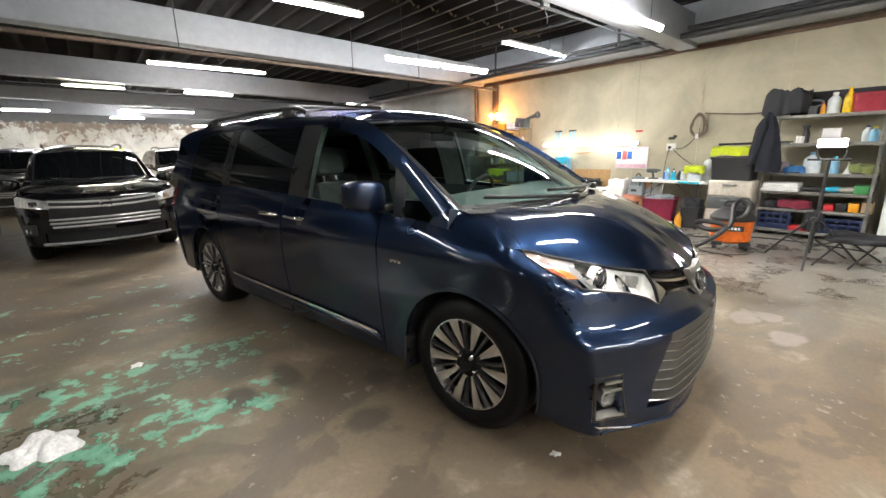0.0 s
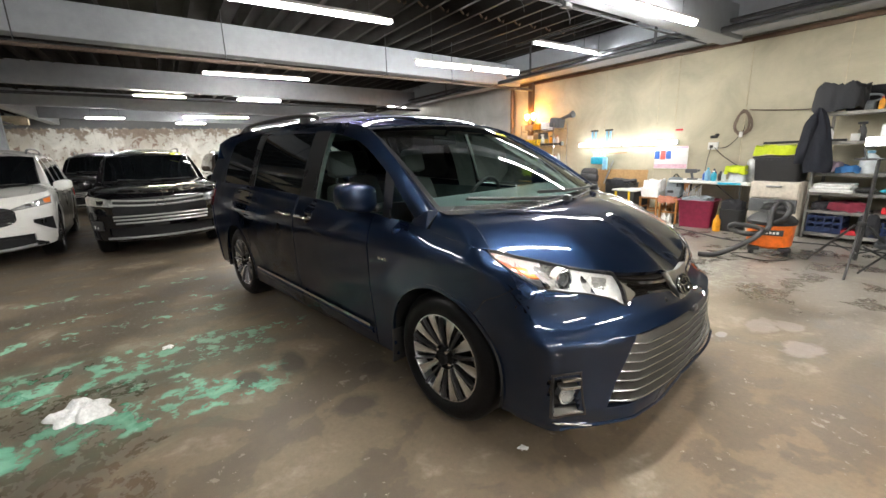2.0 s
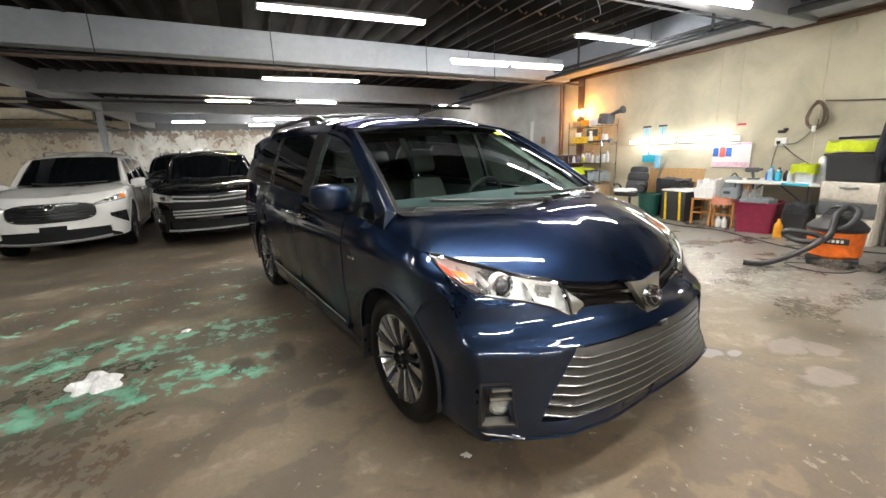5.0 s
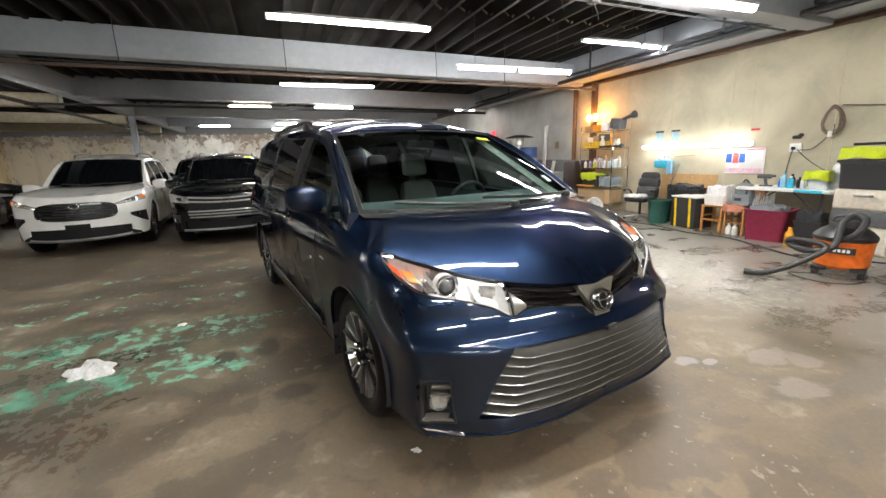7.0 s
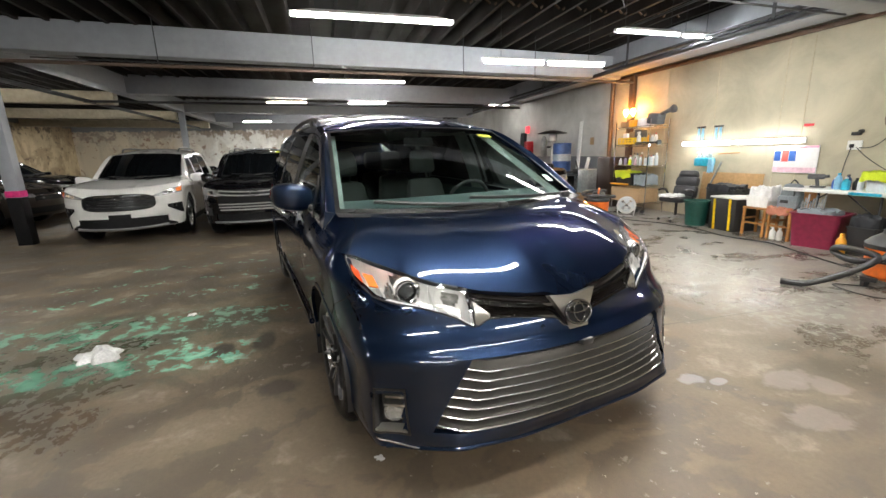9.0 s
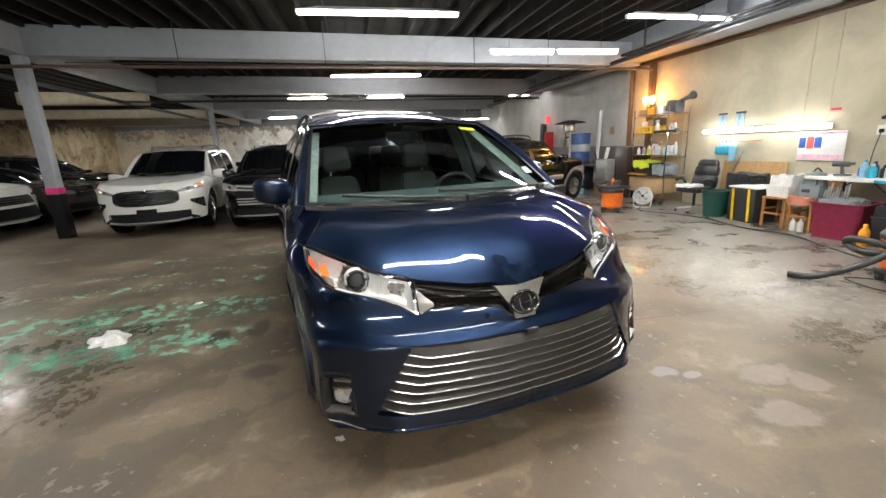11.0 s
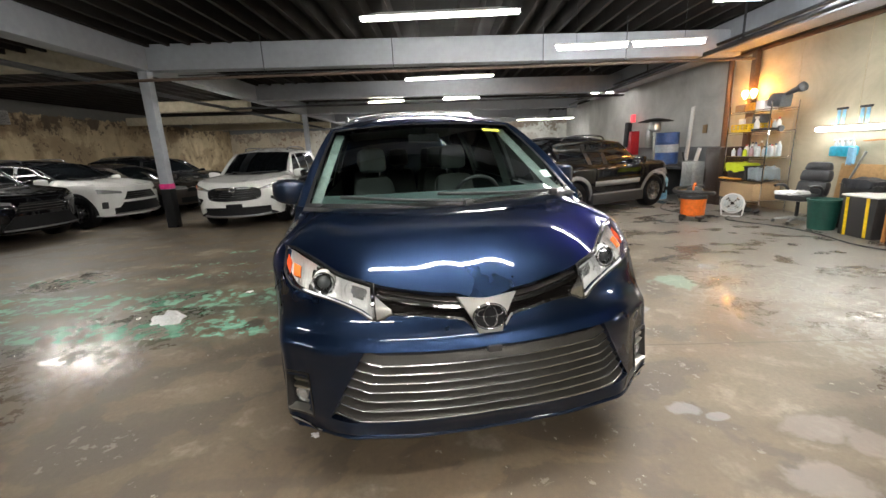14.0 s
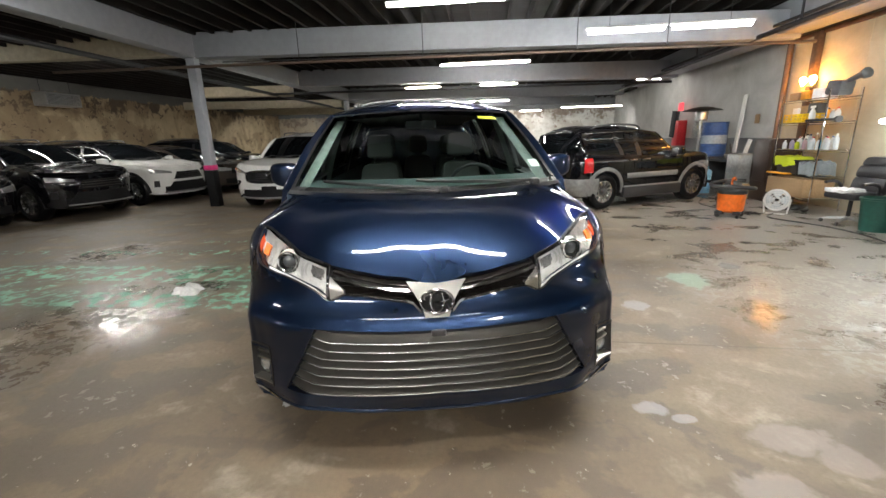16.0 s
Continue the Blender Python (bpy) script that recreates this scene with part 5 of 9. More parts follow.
        rail = bend([(-1.7, k * 0.6, 1.69), (-1.9, k * 0.605, 1.738), (-2.6, k * 0.605, 1.75), (-3.3, k * 0.6, 1.728), (-3.6, k * 0.59, 1.66)], 8)
        tube(bm, rail, 0.019, 8)
        for x in (-1.95, -3.3):
            box(bm, (x, k * 0.605, 1.705), (0.16, 0.035, 0.06), 0.015)
        part("roof_rail", bm, GUNMETAL, car)
        bm = bmesh.new()
        def tail(a, b):
            u = lerp(2.0, 2.3, a)
            z = lerp(0.9, 1.08, b)
            p = S.surf(u, z)
            n = Vector((p.x + 3.0, p.y * 1.4, 0)).normalized()
            p += n * 0.008
            return V(p.x, k * p.y, p.z)
        sheet(bm, tail, 12, 8, lip=0.01, centre=(-2, 0, 0.8))
        part("tail_lamp", bm, DARKRED, car, "dark red tail lamp")
    for x in (-2.15, -3.1):
        bm = bmesh.new()
        tube(bm, bend([(x, -0.6, 1.745), (x, -0.3, 1.79), (x, 0.3, 1.79), (x, 0.6, 1.745)], 6), 0.017, 8)
        part("roof_cross_bar", bm, GUNMETAL, car)
    for x in (-1.43, -1.77):
        door_handle(car, x, S.surf(1.4, 0.97).y + 0.004, 0.978, CHROME)
    for k in (-1, 1):
        bm = bmesh.new()
        for i in range(3):
            box(bm, (-0.46 + i * 0.03, k * (S.surf(1.2, 0.83).y + 0.001), 0.832), (0.022, 0.004, 0.016), 0.001)
        part("badge", bm, CHROME, car, "small chrome badge as plain bars")
    side_mirror(car, -0.62, 0.985, 1.168, BLUE, 0.98)
    # gap between bumper and fender, from the arch to the lamp
    for k in (-1, 1):
        bm = bmesh.new()
        line = []
        for t in np.linspace(0, 1, 20):
            z = lerp(0.69, 0.85, t)
            p = S.surf(S.seam_at(z), z)
            line.append(V(p.x + 0.0006, k * (p.y + 0.0008), p.z))
        tube(bm, line, 0.0018, 5)
        part("bumper_gap", bm, MATTBLACK, car)
    # wipers and cowl grille
    bm2 = bmesh.new()
    sheet(bm2, lambda a, b: S.cowl(a * 2 - 1) + Vector((lerp(0.07, -0.015, b), 0, lerp(-0.012, 0.006, b))), 24, 3)
    part("cowl_grille", bm2, BLACK, car)
    for y0, y1, lift in ((0.1, -0.62, 0.03), (0.66, -0.06, 0.04)):
        bm = bmesh.new()
        p = []
        for t in np.linspace(0, 1, 9):
            y = lerp(y0, y1, t)
            c = S.cowl(y / S.cowl_y)
            p.append(c + Vector((0.03 - 0.09 * t, 0, 0.03 + lift * t)))
        tube(bm, p, 0.009, 6)
        tube(bm, [q + Vector((-0.012, 0, -0.006)) for q in p[2:]], 0.007, 6)
        box(bm, tuple(p[0] + Vector((0.015, 0, -0.01))), (0.05, 0.05, 0.04), 0.012)
        part("wiper", bm, BLACK, car)
    # stickers on the windscreen
    def on_screen(w, b, o=0.004):
        q = S.cowl(w).lerp(S.header(w), b)
        return q + Vector((0.45, 0, 1)).normalized() * (0.05 * math.sin(math.pi * b) * (1 - 0.6 * w * w) + o)
    bm = bmesh.new()
    sheet(bm, lambda a, b: on_screen(lerp(0.6, 0.8, a), lerp(0.82, 0.87, b)), 6, 2)
    part("inspection_tag", bm, YTAG, car, "yellow paper tag on the windscreen")
    bm = bmesh.new()
    sheet(bm, lambda a, b: on_screen(lerp(0.86, 0.94, a), lerp(0.17, 0.25, b), -0.004), 3, 3)
    part("registration_sticker", bm, PAPER, car, "pale sticker inside the windscreen")
    # cabin
    bm = bmesh.new()
    def dash(a, b):
        w = a * 2 - 1
        c = S.cowl(w * 0.96)
        x = lerp(c.x - 0.03, -0.68, b)
        return V(x, c.y, lerp(c.z - 0.04, 1.1, b) + 0.05 * math.sin(math.pi * b))
    sheet(bm, dash, 24, 10)
    sheet(bm, lambda a, b: V(-0.68 - 0.05 * b, (a * 2 - 1) * 0.76, lerp(1.1, 0.55, b)), 12, 4)
    part("dashboard", bm, DASH, car, "dark grey dashboard")
    bm = bmesh.new()
    c = V(-0.86, 0.4, 1.02)
    tube(bm, [c + Vector((0.075 * math.cos(t), 0.185 * math.sin(t), 0.17 * math.cos(t))) for t in np.linspace(0, 2 * math.pi, 29)[:-1]], 0.015, 8, closed=True)
    tube(bm, [c + Vector((0, -0.17, 0.0)), c + Vector((0.02, 0, -0.02)), c + Vector((0, 0.17, 0.0))], 0.02, 8)
    tube(bm, [c + Vector((0.02, 0, 0)), c + Vector((0.16, 0, -0.08))], 0.035, 8)
    part("steering_wheel", bm, BLACK, car)
    for x, ys in ((-1.5, (-0.4, 0.4)), (-2.5, (-0.42, 0.42)), (-3.35, (-0.45, 0.0, 0.45))):
        for y in ys:
            bm = bmesh.new()
            box(bm, (x + 0.12, y, 0.62), (0.52, 0.5, 0.2), 0.06)
            box(bm, (0, 0, 0.26), (0.17, 0.5, 0.54), 0.07, pose(x - 0.12, y, 0.66, 0, -14, 0), taper=0.72)
            seat = part("seat", bm, GREYCLOTH, car, "light grey fabric seat")
            bm = bmesh.new()
            box(bm, (0, 0, 0.0), (0.11, 0.28, 0.23), 0.05, pose(x - 0.29, y, 1.335, 0, -10, 0), taper=0.85)
            part("headrest", bm, GREYCLOTH, seat)
            bm = bmesh.new()
            for d in (-0.06, 0.06):
                tube(bm, [(x - 0.26, y + d, 1.14), (x - 0.285, y + d, 1.27)], 0.007, 6)
            part("headrest_post", bm, CHROME, seat)
    bm = bmesh.new()
    box(bm, (-1.9, 0, 0.45), (3.7, 1.6, 0.1), 0.02)
    part("cabin_floor", bm, DASH, car)
    bm = bmesh.new()
    sheet(bm, lambda a, b: V(lerp(-1.0, -3.8, b), (a * 2 - 1) * 0.6, 1.585 + 0.03 * min(1, b * 3) - 0.03 * abs(a * 2 - 1)), 8, 8)
    part("headliner", bm, HEADLINER, car)
    def trimcard(bm, k):
        sheet(bm, lambda a, b: V(lerp(-0.6, -3.7, a), k * (0.84 - 0.02 * b), lerp(0.45, 1.07, b)), 12, 4)
    mirror_pair("door_card", trimcard, DASH, car)
    for x0, w in ((-1.35, 0.24), (-2.59, 0.13)):
        mirror_pair("pillar_trim", lambda bm, k: sheet(bm, lambda a, b: V(x0 - w * a, k * (S.side_y(lerp(1.05, 1.6, b)) - 0.03), lerp(1.05, 1.6, b)), 2, 6), PILLARTRIM, car)
    def front_trim(bm, k):
        def ap(a, b):
            p = S.cowl(k).lerp(S.header(k), b)
            return p + Vector((-0.05 - 0.04 * a, -k * (0.012 + 0.06 * a), -0.03))
        sheet(bm, ap, 2, 10)
    mirror_pair("pillar_trim", front_trim, PILLARTRIM, car)
    bm = bmesh.new()
    box(bm, (-0.9, 0, 1.5), (0.03, 0.24, 0.07), 0.015)
    tube(bm, [(-0.89, 0, 1.53), (-0.85, 0, 1.585)], 0.012, 6)
    part("interior_mirror", bm, MATTBLACK, car)
    wm = wheel_meshes("van", 0.356, 0.245, 0.235, 10, SILVER, WHEELDARK, twin=True)
    for x in (0, -3.03):
        for k in (-1, 1):
            add_wheel(car, x, k * 0.925, 0.352, wm, k)
    return car


minivan()


# ---- the hall ----
def slab(name, c, s, material, label, category, bevel=0.0, m=None, kind="structure"):
    bm = bmesh.new()
    box(bm, c, s, bevel, m)
    return single(name, bm, material, label, category, kind=kind)


slab("floor", (-11, -1.0, -0.1), (40, 28, 0.2), FLOOR, "worn brown concrete garage floor with stains and flaking green lines", "floor")
slab("wall_right_front", (0.55, 8.93, 1.95), (17.9, 0.25, 3.9), YELLOW, "cream painted workshop wall of large boards", "wall")
slab("wall_right_back", (-13.0, 9.0, 1.95), (9.1, 0.25, 3.9), GREYWALL, "grey-white painted wall beyond the workshop", "wall")
slab("wall_alcove", (-23.0, 11.2, 1.95), (11.0, 0.25, 3.9), GREYWALL, "grey wall of the far bay", "wall")
slab("wall_alcove_end", (-17.45, 10.1, 1.95), (0.25, 2.3, 3.9), GREYWALL, "short grey wall of the far bay", "wall")
slab("wall_far", (-28.4, -0.5, 1.95), (0.25, 23.5, 3.9), PEEL, "old white wall with peeling paint at the far end", "wall")
slab("wall_left", (-11, -12.2, 1.95), (35, 0.25, 3.9), TAN, "tan stained wall behind the parked cars", "wall")
slab("wall_behind", (8.2, -1.6, 1.95), (0.25, 21.4, 3.9), GREYWALL, "grey wall behind the open floor", "wall")
slab("ceiling", (-11, -0.9, 4.12), (40, 28, 0.2), JOIST, "dark timber ceiling deck", "ceiling")
bm = bmesh.new()
for i in range(56):
    y = -11.9 + i * 0.42
    box(bm, (-10.1, y, 3.86), (36.4, 0.06, 0.3))
single("ceiling_joists", bm, JOIST, "dark timber joists under the ceiling deck", "joists", kind="stuff", smooth=False)
bm = bmesh.new()
for x in (-4.4, -5.9, -1.2):
    for i in range(17, 28):
        y = -3.4 + i * 0.42
        tube(bm, [(x, y - 0.17, 3.74), (x, y + 0.17, 3.98)], 0.018, 4)
        tube(bm, [(x + 0.03, y + 0.17, 3.74), (x + 0.03, y - 0.17, 3.98)], 0.018, 4)
single("joist_bridging", bm, TRIMWOOD, "crossed brown timber struts between the joists", "bridging", kind="stuff", smooth=False)

# grey painted beams across the hall, falling a little towards the workshop wall
for i, x in enumerate((1.9, -3.0, -8.15, -13.3, -18.5, -23.6)):
    bm = bmesh.new()
    box(bm, (0, 4.0, 0), (0.32, 12.4, 0.5), 0.012)
    for y in (1.55, 4.9):
        box(bm, (0, y, 0), (0.326, 0.012, 0.49))
    tilt = pose(x, -1.6, 3.48, -1.15, 0, 0)
    single(f"beam_{i + 1}", bm, BEAM, "grey painted beam across the hall", "beam", tilt, kind="structure")
    bm = bmesh.new()
    if i == 3:              # the short beam ends at a trimmer
        box(bm, (0, -3.92, -0.38), (0.3, 3.2, 0.34), 0.012)
    else:
        box(bm, (0, -6.25, 0.02 if i < 3 else -0.38), (0.3, 7.86, 0.42 if i < 3 else 0.34), 0.012)
    single(f"beam_left_{i + 1}", bm, CREAMBEAM, "cream painted beam over the parked cars", "beam", tilt, kind="structure")
bm = bmesh.new()
box(bm, (-10, -3.75, 3.5), (36, 0.34, 0.46), 0.012)
single("girder_left", bm, BEAM, "grey painted girder along the column line", "girder", kind="structure")
bm = bmesh.new()
box(bm, (-4.0, 8.5, 3.42), (24.6, 0.32, 0.56), 0.012)
box(bm, (-4.0, 8.42, 3.12), (24.6, 0.5, 0.03), 0.008)
single("girder_right", bm, BEAM, "grey steel girder with a flange above the workshop wall", "girder", kind="structure")
bm = bmesh.new()
box(bm, (0.25, 8.775, 3.06), (17.3, 0.05, 0.07), 0.008)
single("trim", bm, TRIMWOOD, "brown wooden trim along the top of the cream wall", "trim", kind="structure")
slab("dado", (-13.0, 8.865, 0.6), (9.1, 0.012, 1.2), GREYBAND, "grey painted lower wall band", "wall band")
# board joints of the cream wall
bm = bmesh.new()
for x in (-6.7, -5.5, -4.28, -3.92, -2.74, -1.52, -0.3, 0.92):
    box(bm, (x, 8.803, 1.55), (0.008, 0.006, 2.95))
single("board_joints", bm, mat("joint_shadow_tan", (0.52, 0.46, 0.32), 0.8), "thin joints between the wall boards", "joints", kind="structure")


def column(x, y, band):
    ob = thing("column", pose(x, y, 0), "grey square column" + (" with a black base and a pink band" if band else ""), "column", "columns", "structure")
    bm = bmesh.new()
    box(bm, (0, 0, 1.65), (0.19, 0.2, 3.3), 0.012)
    part("shaft", bm, BEAM, ob)
    if band:
        bm = bmesh.new()
        box(bm, (0, 0, 0.42), (0.206, 0.216, 0.86), 0.012)
        part("black_base", bm, MATTBLACK, ob)
        bm = bmesh.new()
        box(bm, (0, 0, 0.91), (0.21, 0.22, 0.11), 0.01)
        part("pink_band", bm, mat("pink_tape", (0.75, 0.03, 0.22), 0.5), ob)
    return ob


column(-8.1, -3.74, True)
column(-18.5, -3.75, False)
column(-3.0, -3.75, False)


# pipes
def pipe(name, pts, r, material, label, n=10):
    bm = bmesh.new()
    tube(bm, pts, r, n)
    return single(name, bm, material, label, "pipe")


pipe("sprinkler_pipe", [(-7.45, -6.5, 3.02), (-7.45, 8.5, 2.86)], 0.03, RUSTY, "rusty sprinkler pipe hung below a beam")
pipe("sprinkler_pipe", [(8, 7.85, 3.16), (-17, 7.85, 3.02)], 0.045, DARKPIPE, "dark pipe hung along the workshop wall")
pipe("sprinkler_pipe", [(8, 8.1, 3.3), (-17, 8.1, 3.22)], 0.03, DARKPIPE, "thin dark pipe along the girder")
pipe("sprinkler_pipe", [(-2.5, -4.4, 3.06), (-24, -4.4, 2.98)], 0.05, DARKPIPE, "dark pipe along the column line")
pipe("sprinkler_pipe", [(-4.5, 3.6, 3.69), (-4.5, 7.7, 3.69)], 0.03, DARKPIPE, "dark pipe under the joists")
pipe("sprinkler_pipe", [(-12.6, -4.4, 2.99), (-12.6, 8.2, 2.84)], 0.035, DARKPIPE, "dark pipe below the second beam")
for x in (-0.6, -3.9, -6.9, -10.4, -13.6):
    bm = bmesh.new()
    box(bm, (x, 7.85, 3.42), (0.05, 0.012, 0.6))
    tube(bm, [(x - 0.03, 7.85 + 0.055 * math.cos(t), 3.11 + 0.055 * math.sin(t)) for t in np.linspace(0, 6.28, 13)[:-1]], 0.008, 6, closed=True)
    single("pipe_hanger", bm, DARKPIPE, "dark steel strap that holds the pipe", "hanger", group="pipe hangers")
for y in (-1.0, 1.5, 4.4, 6.0):
    bm = bmesh.new()
    tube(bm, [(-7.45, y, 2.96), (-7.45, y, 3.72)], 0.008, 6)
    box(bm, (-7.45, y, 2.95), (0.05, 0.05, 0.02), 0.004)
    single("pipe_hanger", bm, DARKPIPE, "thin rod that holds the rusty pipe", "hanger", group="pipe hangers")
pipe("wall_conduit", [(-8.42, 8.72, 0.0), (-8.42, 8.72, 3.05)], 0.055, TRIMWOOD, "brown vertical pipe at the end of the cream wall")
bm = bmesh.new()
box(bm, (-7.72, 8.74, 1.55), (0.14, 0.1, 3.05), 0.008)
single("wall_post", bm, TRIMWOOD, "brown timber post on the cream wall", "post", kind="structure")


# tube lamps
def tube_lamp(x, y0, y1, z, light=TUBELIGHT, kind=0, along="y", n=2):
    """kind 0: bare twin tubes under a white tray; 1: a round plastic batten; 2: a thin tray."""
    L = y1 - y0
    ob = thing("tube_lamp", pose(x, (y0 + y1) / 2, z) @ (pose(0, 0, 0) if along == "y" else pose(0, 0, 0, 0, 0, 90)), "lit fluorescent tube lamp with a white tray under the ceiling", "lamp", "tube lamps")
    bm = bmesh.new()
    if kind == 1:
        for i in range(n):
            c = -L / 2 + L / n * (i + 0.5)
            box(bm, (0, c, 0.05), (0.1, L / n - 0.05, 0.03), 0.01)
    else:
        box(bm, (0, 0, 0.06), (0.14 if kind == 0 else 0.09, L, 0.045), 0.008, taper=0.75)
        for s in (-1, 1):
            box(bm, (0, s * (L / 2 - 0.012), 0.02), (0.12 if kind == 0 else 0.07, 0.024, 0.06), 0.006)
    part("tray", bm, WHITEMETAL, ob)
    for i in range(n if kind == 1 else 1):
        c = 0 if kind != 1 else -L / 2 + L / n * (i + 0.5)
        l = (L if kind != 1 else L / n - 0.07) / 2 - 0.03
        for dx in ((-0.032, 0.032) if kind == 0 else (0.0,)):
            bm = bmesh.new()
            r = 0.019 if kind != 1 else 0.04
            tube(bm, [(dx, c - l, 0.012), (dx, c + l, 0.012)], r, 8)
            part("tube", bm, light, ob)
    for s in (-0.35, 0.35):
        bm = bmesh.new()
        tube(bm, [(0, s * L, 0.08), (0, s * L, 4.03 - z)], 0.004, 5)
        part("hanger", bm, DARKPIPE, ob)
    return ob


tube_lamp(-5.65, 1.22, 3.62, 3.34)
tube_lamp(-10.98, 1.45, 3.9, 3.33)
tube_lamp(-6.06, 4.23, 6.71, 2.91, TUBECOOL, 1)
tube_lamp(-2.58, 4.1, 6.55, 2.95, TUBELIGHT, 1)
tube_lamp(-5.25, 6.25, 7.55, 3.25, TUBECOOL, 2)
tube_lamp(-5.28, 7.6, 8.25, 3.25, TUBECOOL, 2)
tube_lamp(-13.55, -0.02, 1.2, 3.08, TUBEWARM, 2)
tube_lamp(-13.6, 2.5, 3.75, 3.08, TUBELIGHT, 2)
tube_lamp(-13.9, 7.6, 8.4, 3.08, TUBELIGHT, 2)
tube_lamp(-19.85, 1.35, 3.8, 3.08)
tube_lamp(-20.0, -1.75, -0.55, 3.0, TUBECOOL, 0)
tube_lamp(-22.5, 1.15, 2.35, 3.0, TUBELIGHT, 0)
tube_lamp(-26.5, 4.85, 6.1, 2.95, TUBELIGHT, 0)
tube_lamp(-24.6, 7.0, 8.75, 2.95, TUBEFAR, 0)
tube_lamp(-24.9, 8.85, 10.5, 2.95, TUBEFAR, 0)
# unseen lamps over the open floor, placed from their streaks in the paint
tube_lamp(-0.85, 1.3, 3.7, 3.34)
tube_lamp(0.5, 1.3, 3.7, 3.3, TUBELIGHT, 2)
# added fill lamps, out of view, that brighten the van's front
tube_lamp(3.6, 3.6, 6.0, 3.2)
tube_lamp(4.2, -1.4, 1.05, 3.3)
tube_lamp(6.2, 1.3, 3.7, 3.3)
# added fill lamps, out of view, for the tan wall and the left floor
tube_lamp(-2.6, -11.2, -8.8, 3.2, TUBEFAR)
tube_lamp(1.6, -6.4, -4.0, 3.2, TUBECOOL)
tube_lamp(-3.62, -3.3, -0.9, 3.4, TUBEFAR)
tube_lamp(-6.9, -11.6, -9.2, 3.3, TUBEFAR)
# unseen lamp behind a beam, placed from its glare on the wet floor
tube_lamp(-8.78, -8.6, -5.8, 3.61)
# added fill lamps hidden behind beams, to brighten the far and tan walls
tube_lamp(-24.1, 1.0, 3.4, 3.4)
tube_lamp(-24.1, -3.2, -0.8, 3.42)
tube_lamp(-24.05, -10.4, -7.9, 3.2, TUBECOOL)
tube_lamp(-13.72, -6.8, -4.4, 3.22, TUBECOOL)

# conduits, boxes and loose wires under the beams
for pts, r in (([(-3.22, -3.0, 3.2), (-3.22, 8.2, 3.02)], 0.014), ([(-8.36, -3.2, 3.22), (-8.36, 8.0, 3.02)], 0.014), ([(-2.0, 7.5, 3.68), (-6.9, 7.4, 3.66)], 0.02)):
    bm = bmesh.new()
    tube(bm, bend(pts, 4), r, 6)
    single("conduit", bm, DARKPIPE, "thin dark conduit under the ceiling", "conduit", group="conduits")
for x, y, z in ((-3.2, 4.7, 3.1), (-8.34, 2.2, 3.16), (-4.5, 5.2, 3.64), (-8.34, 5.6, 3.08)):
    bm = bmesh.new()
    box(bm, (x, y, z), (0.1, 0.12, 0.1), 0.01)
    tube(bm, bend([(x, y, z - 0.04), (x + 0.03, y + 0.04, z - 0.16), (x - 0.02, y + 0.1, z - 0.2)], 5), 0.006, 5)
    single("junction_box", bm, DARKPIPE, "dark junction box with a short loose wire", "junction box", group="junction boxes")


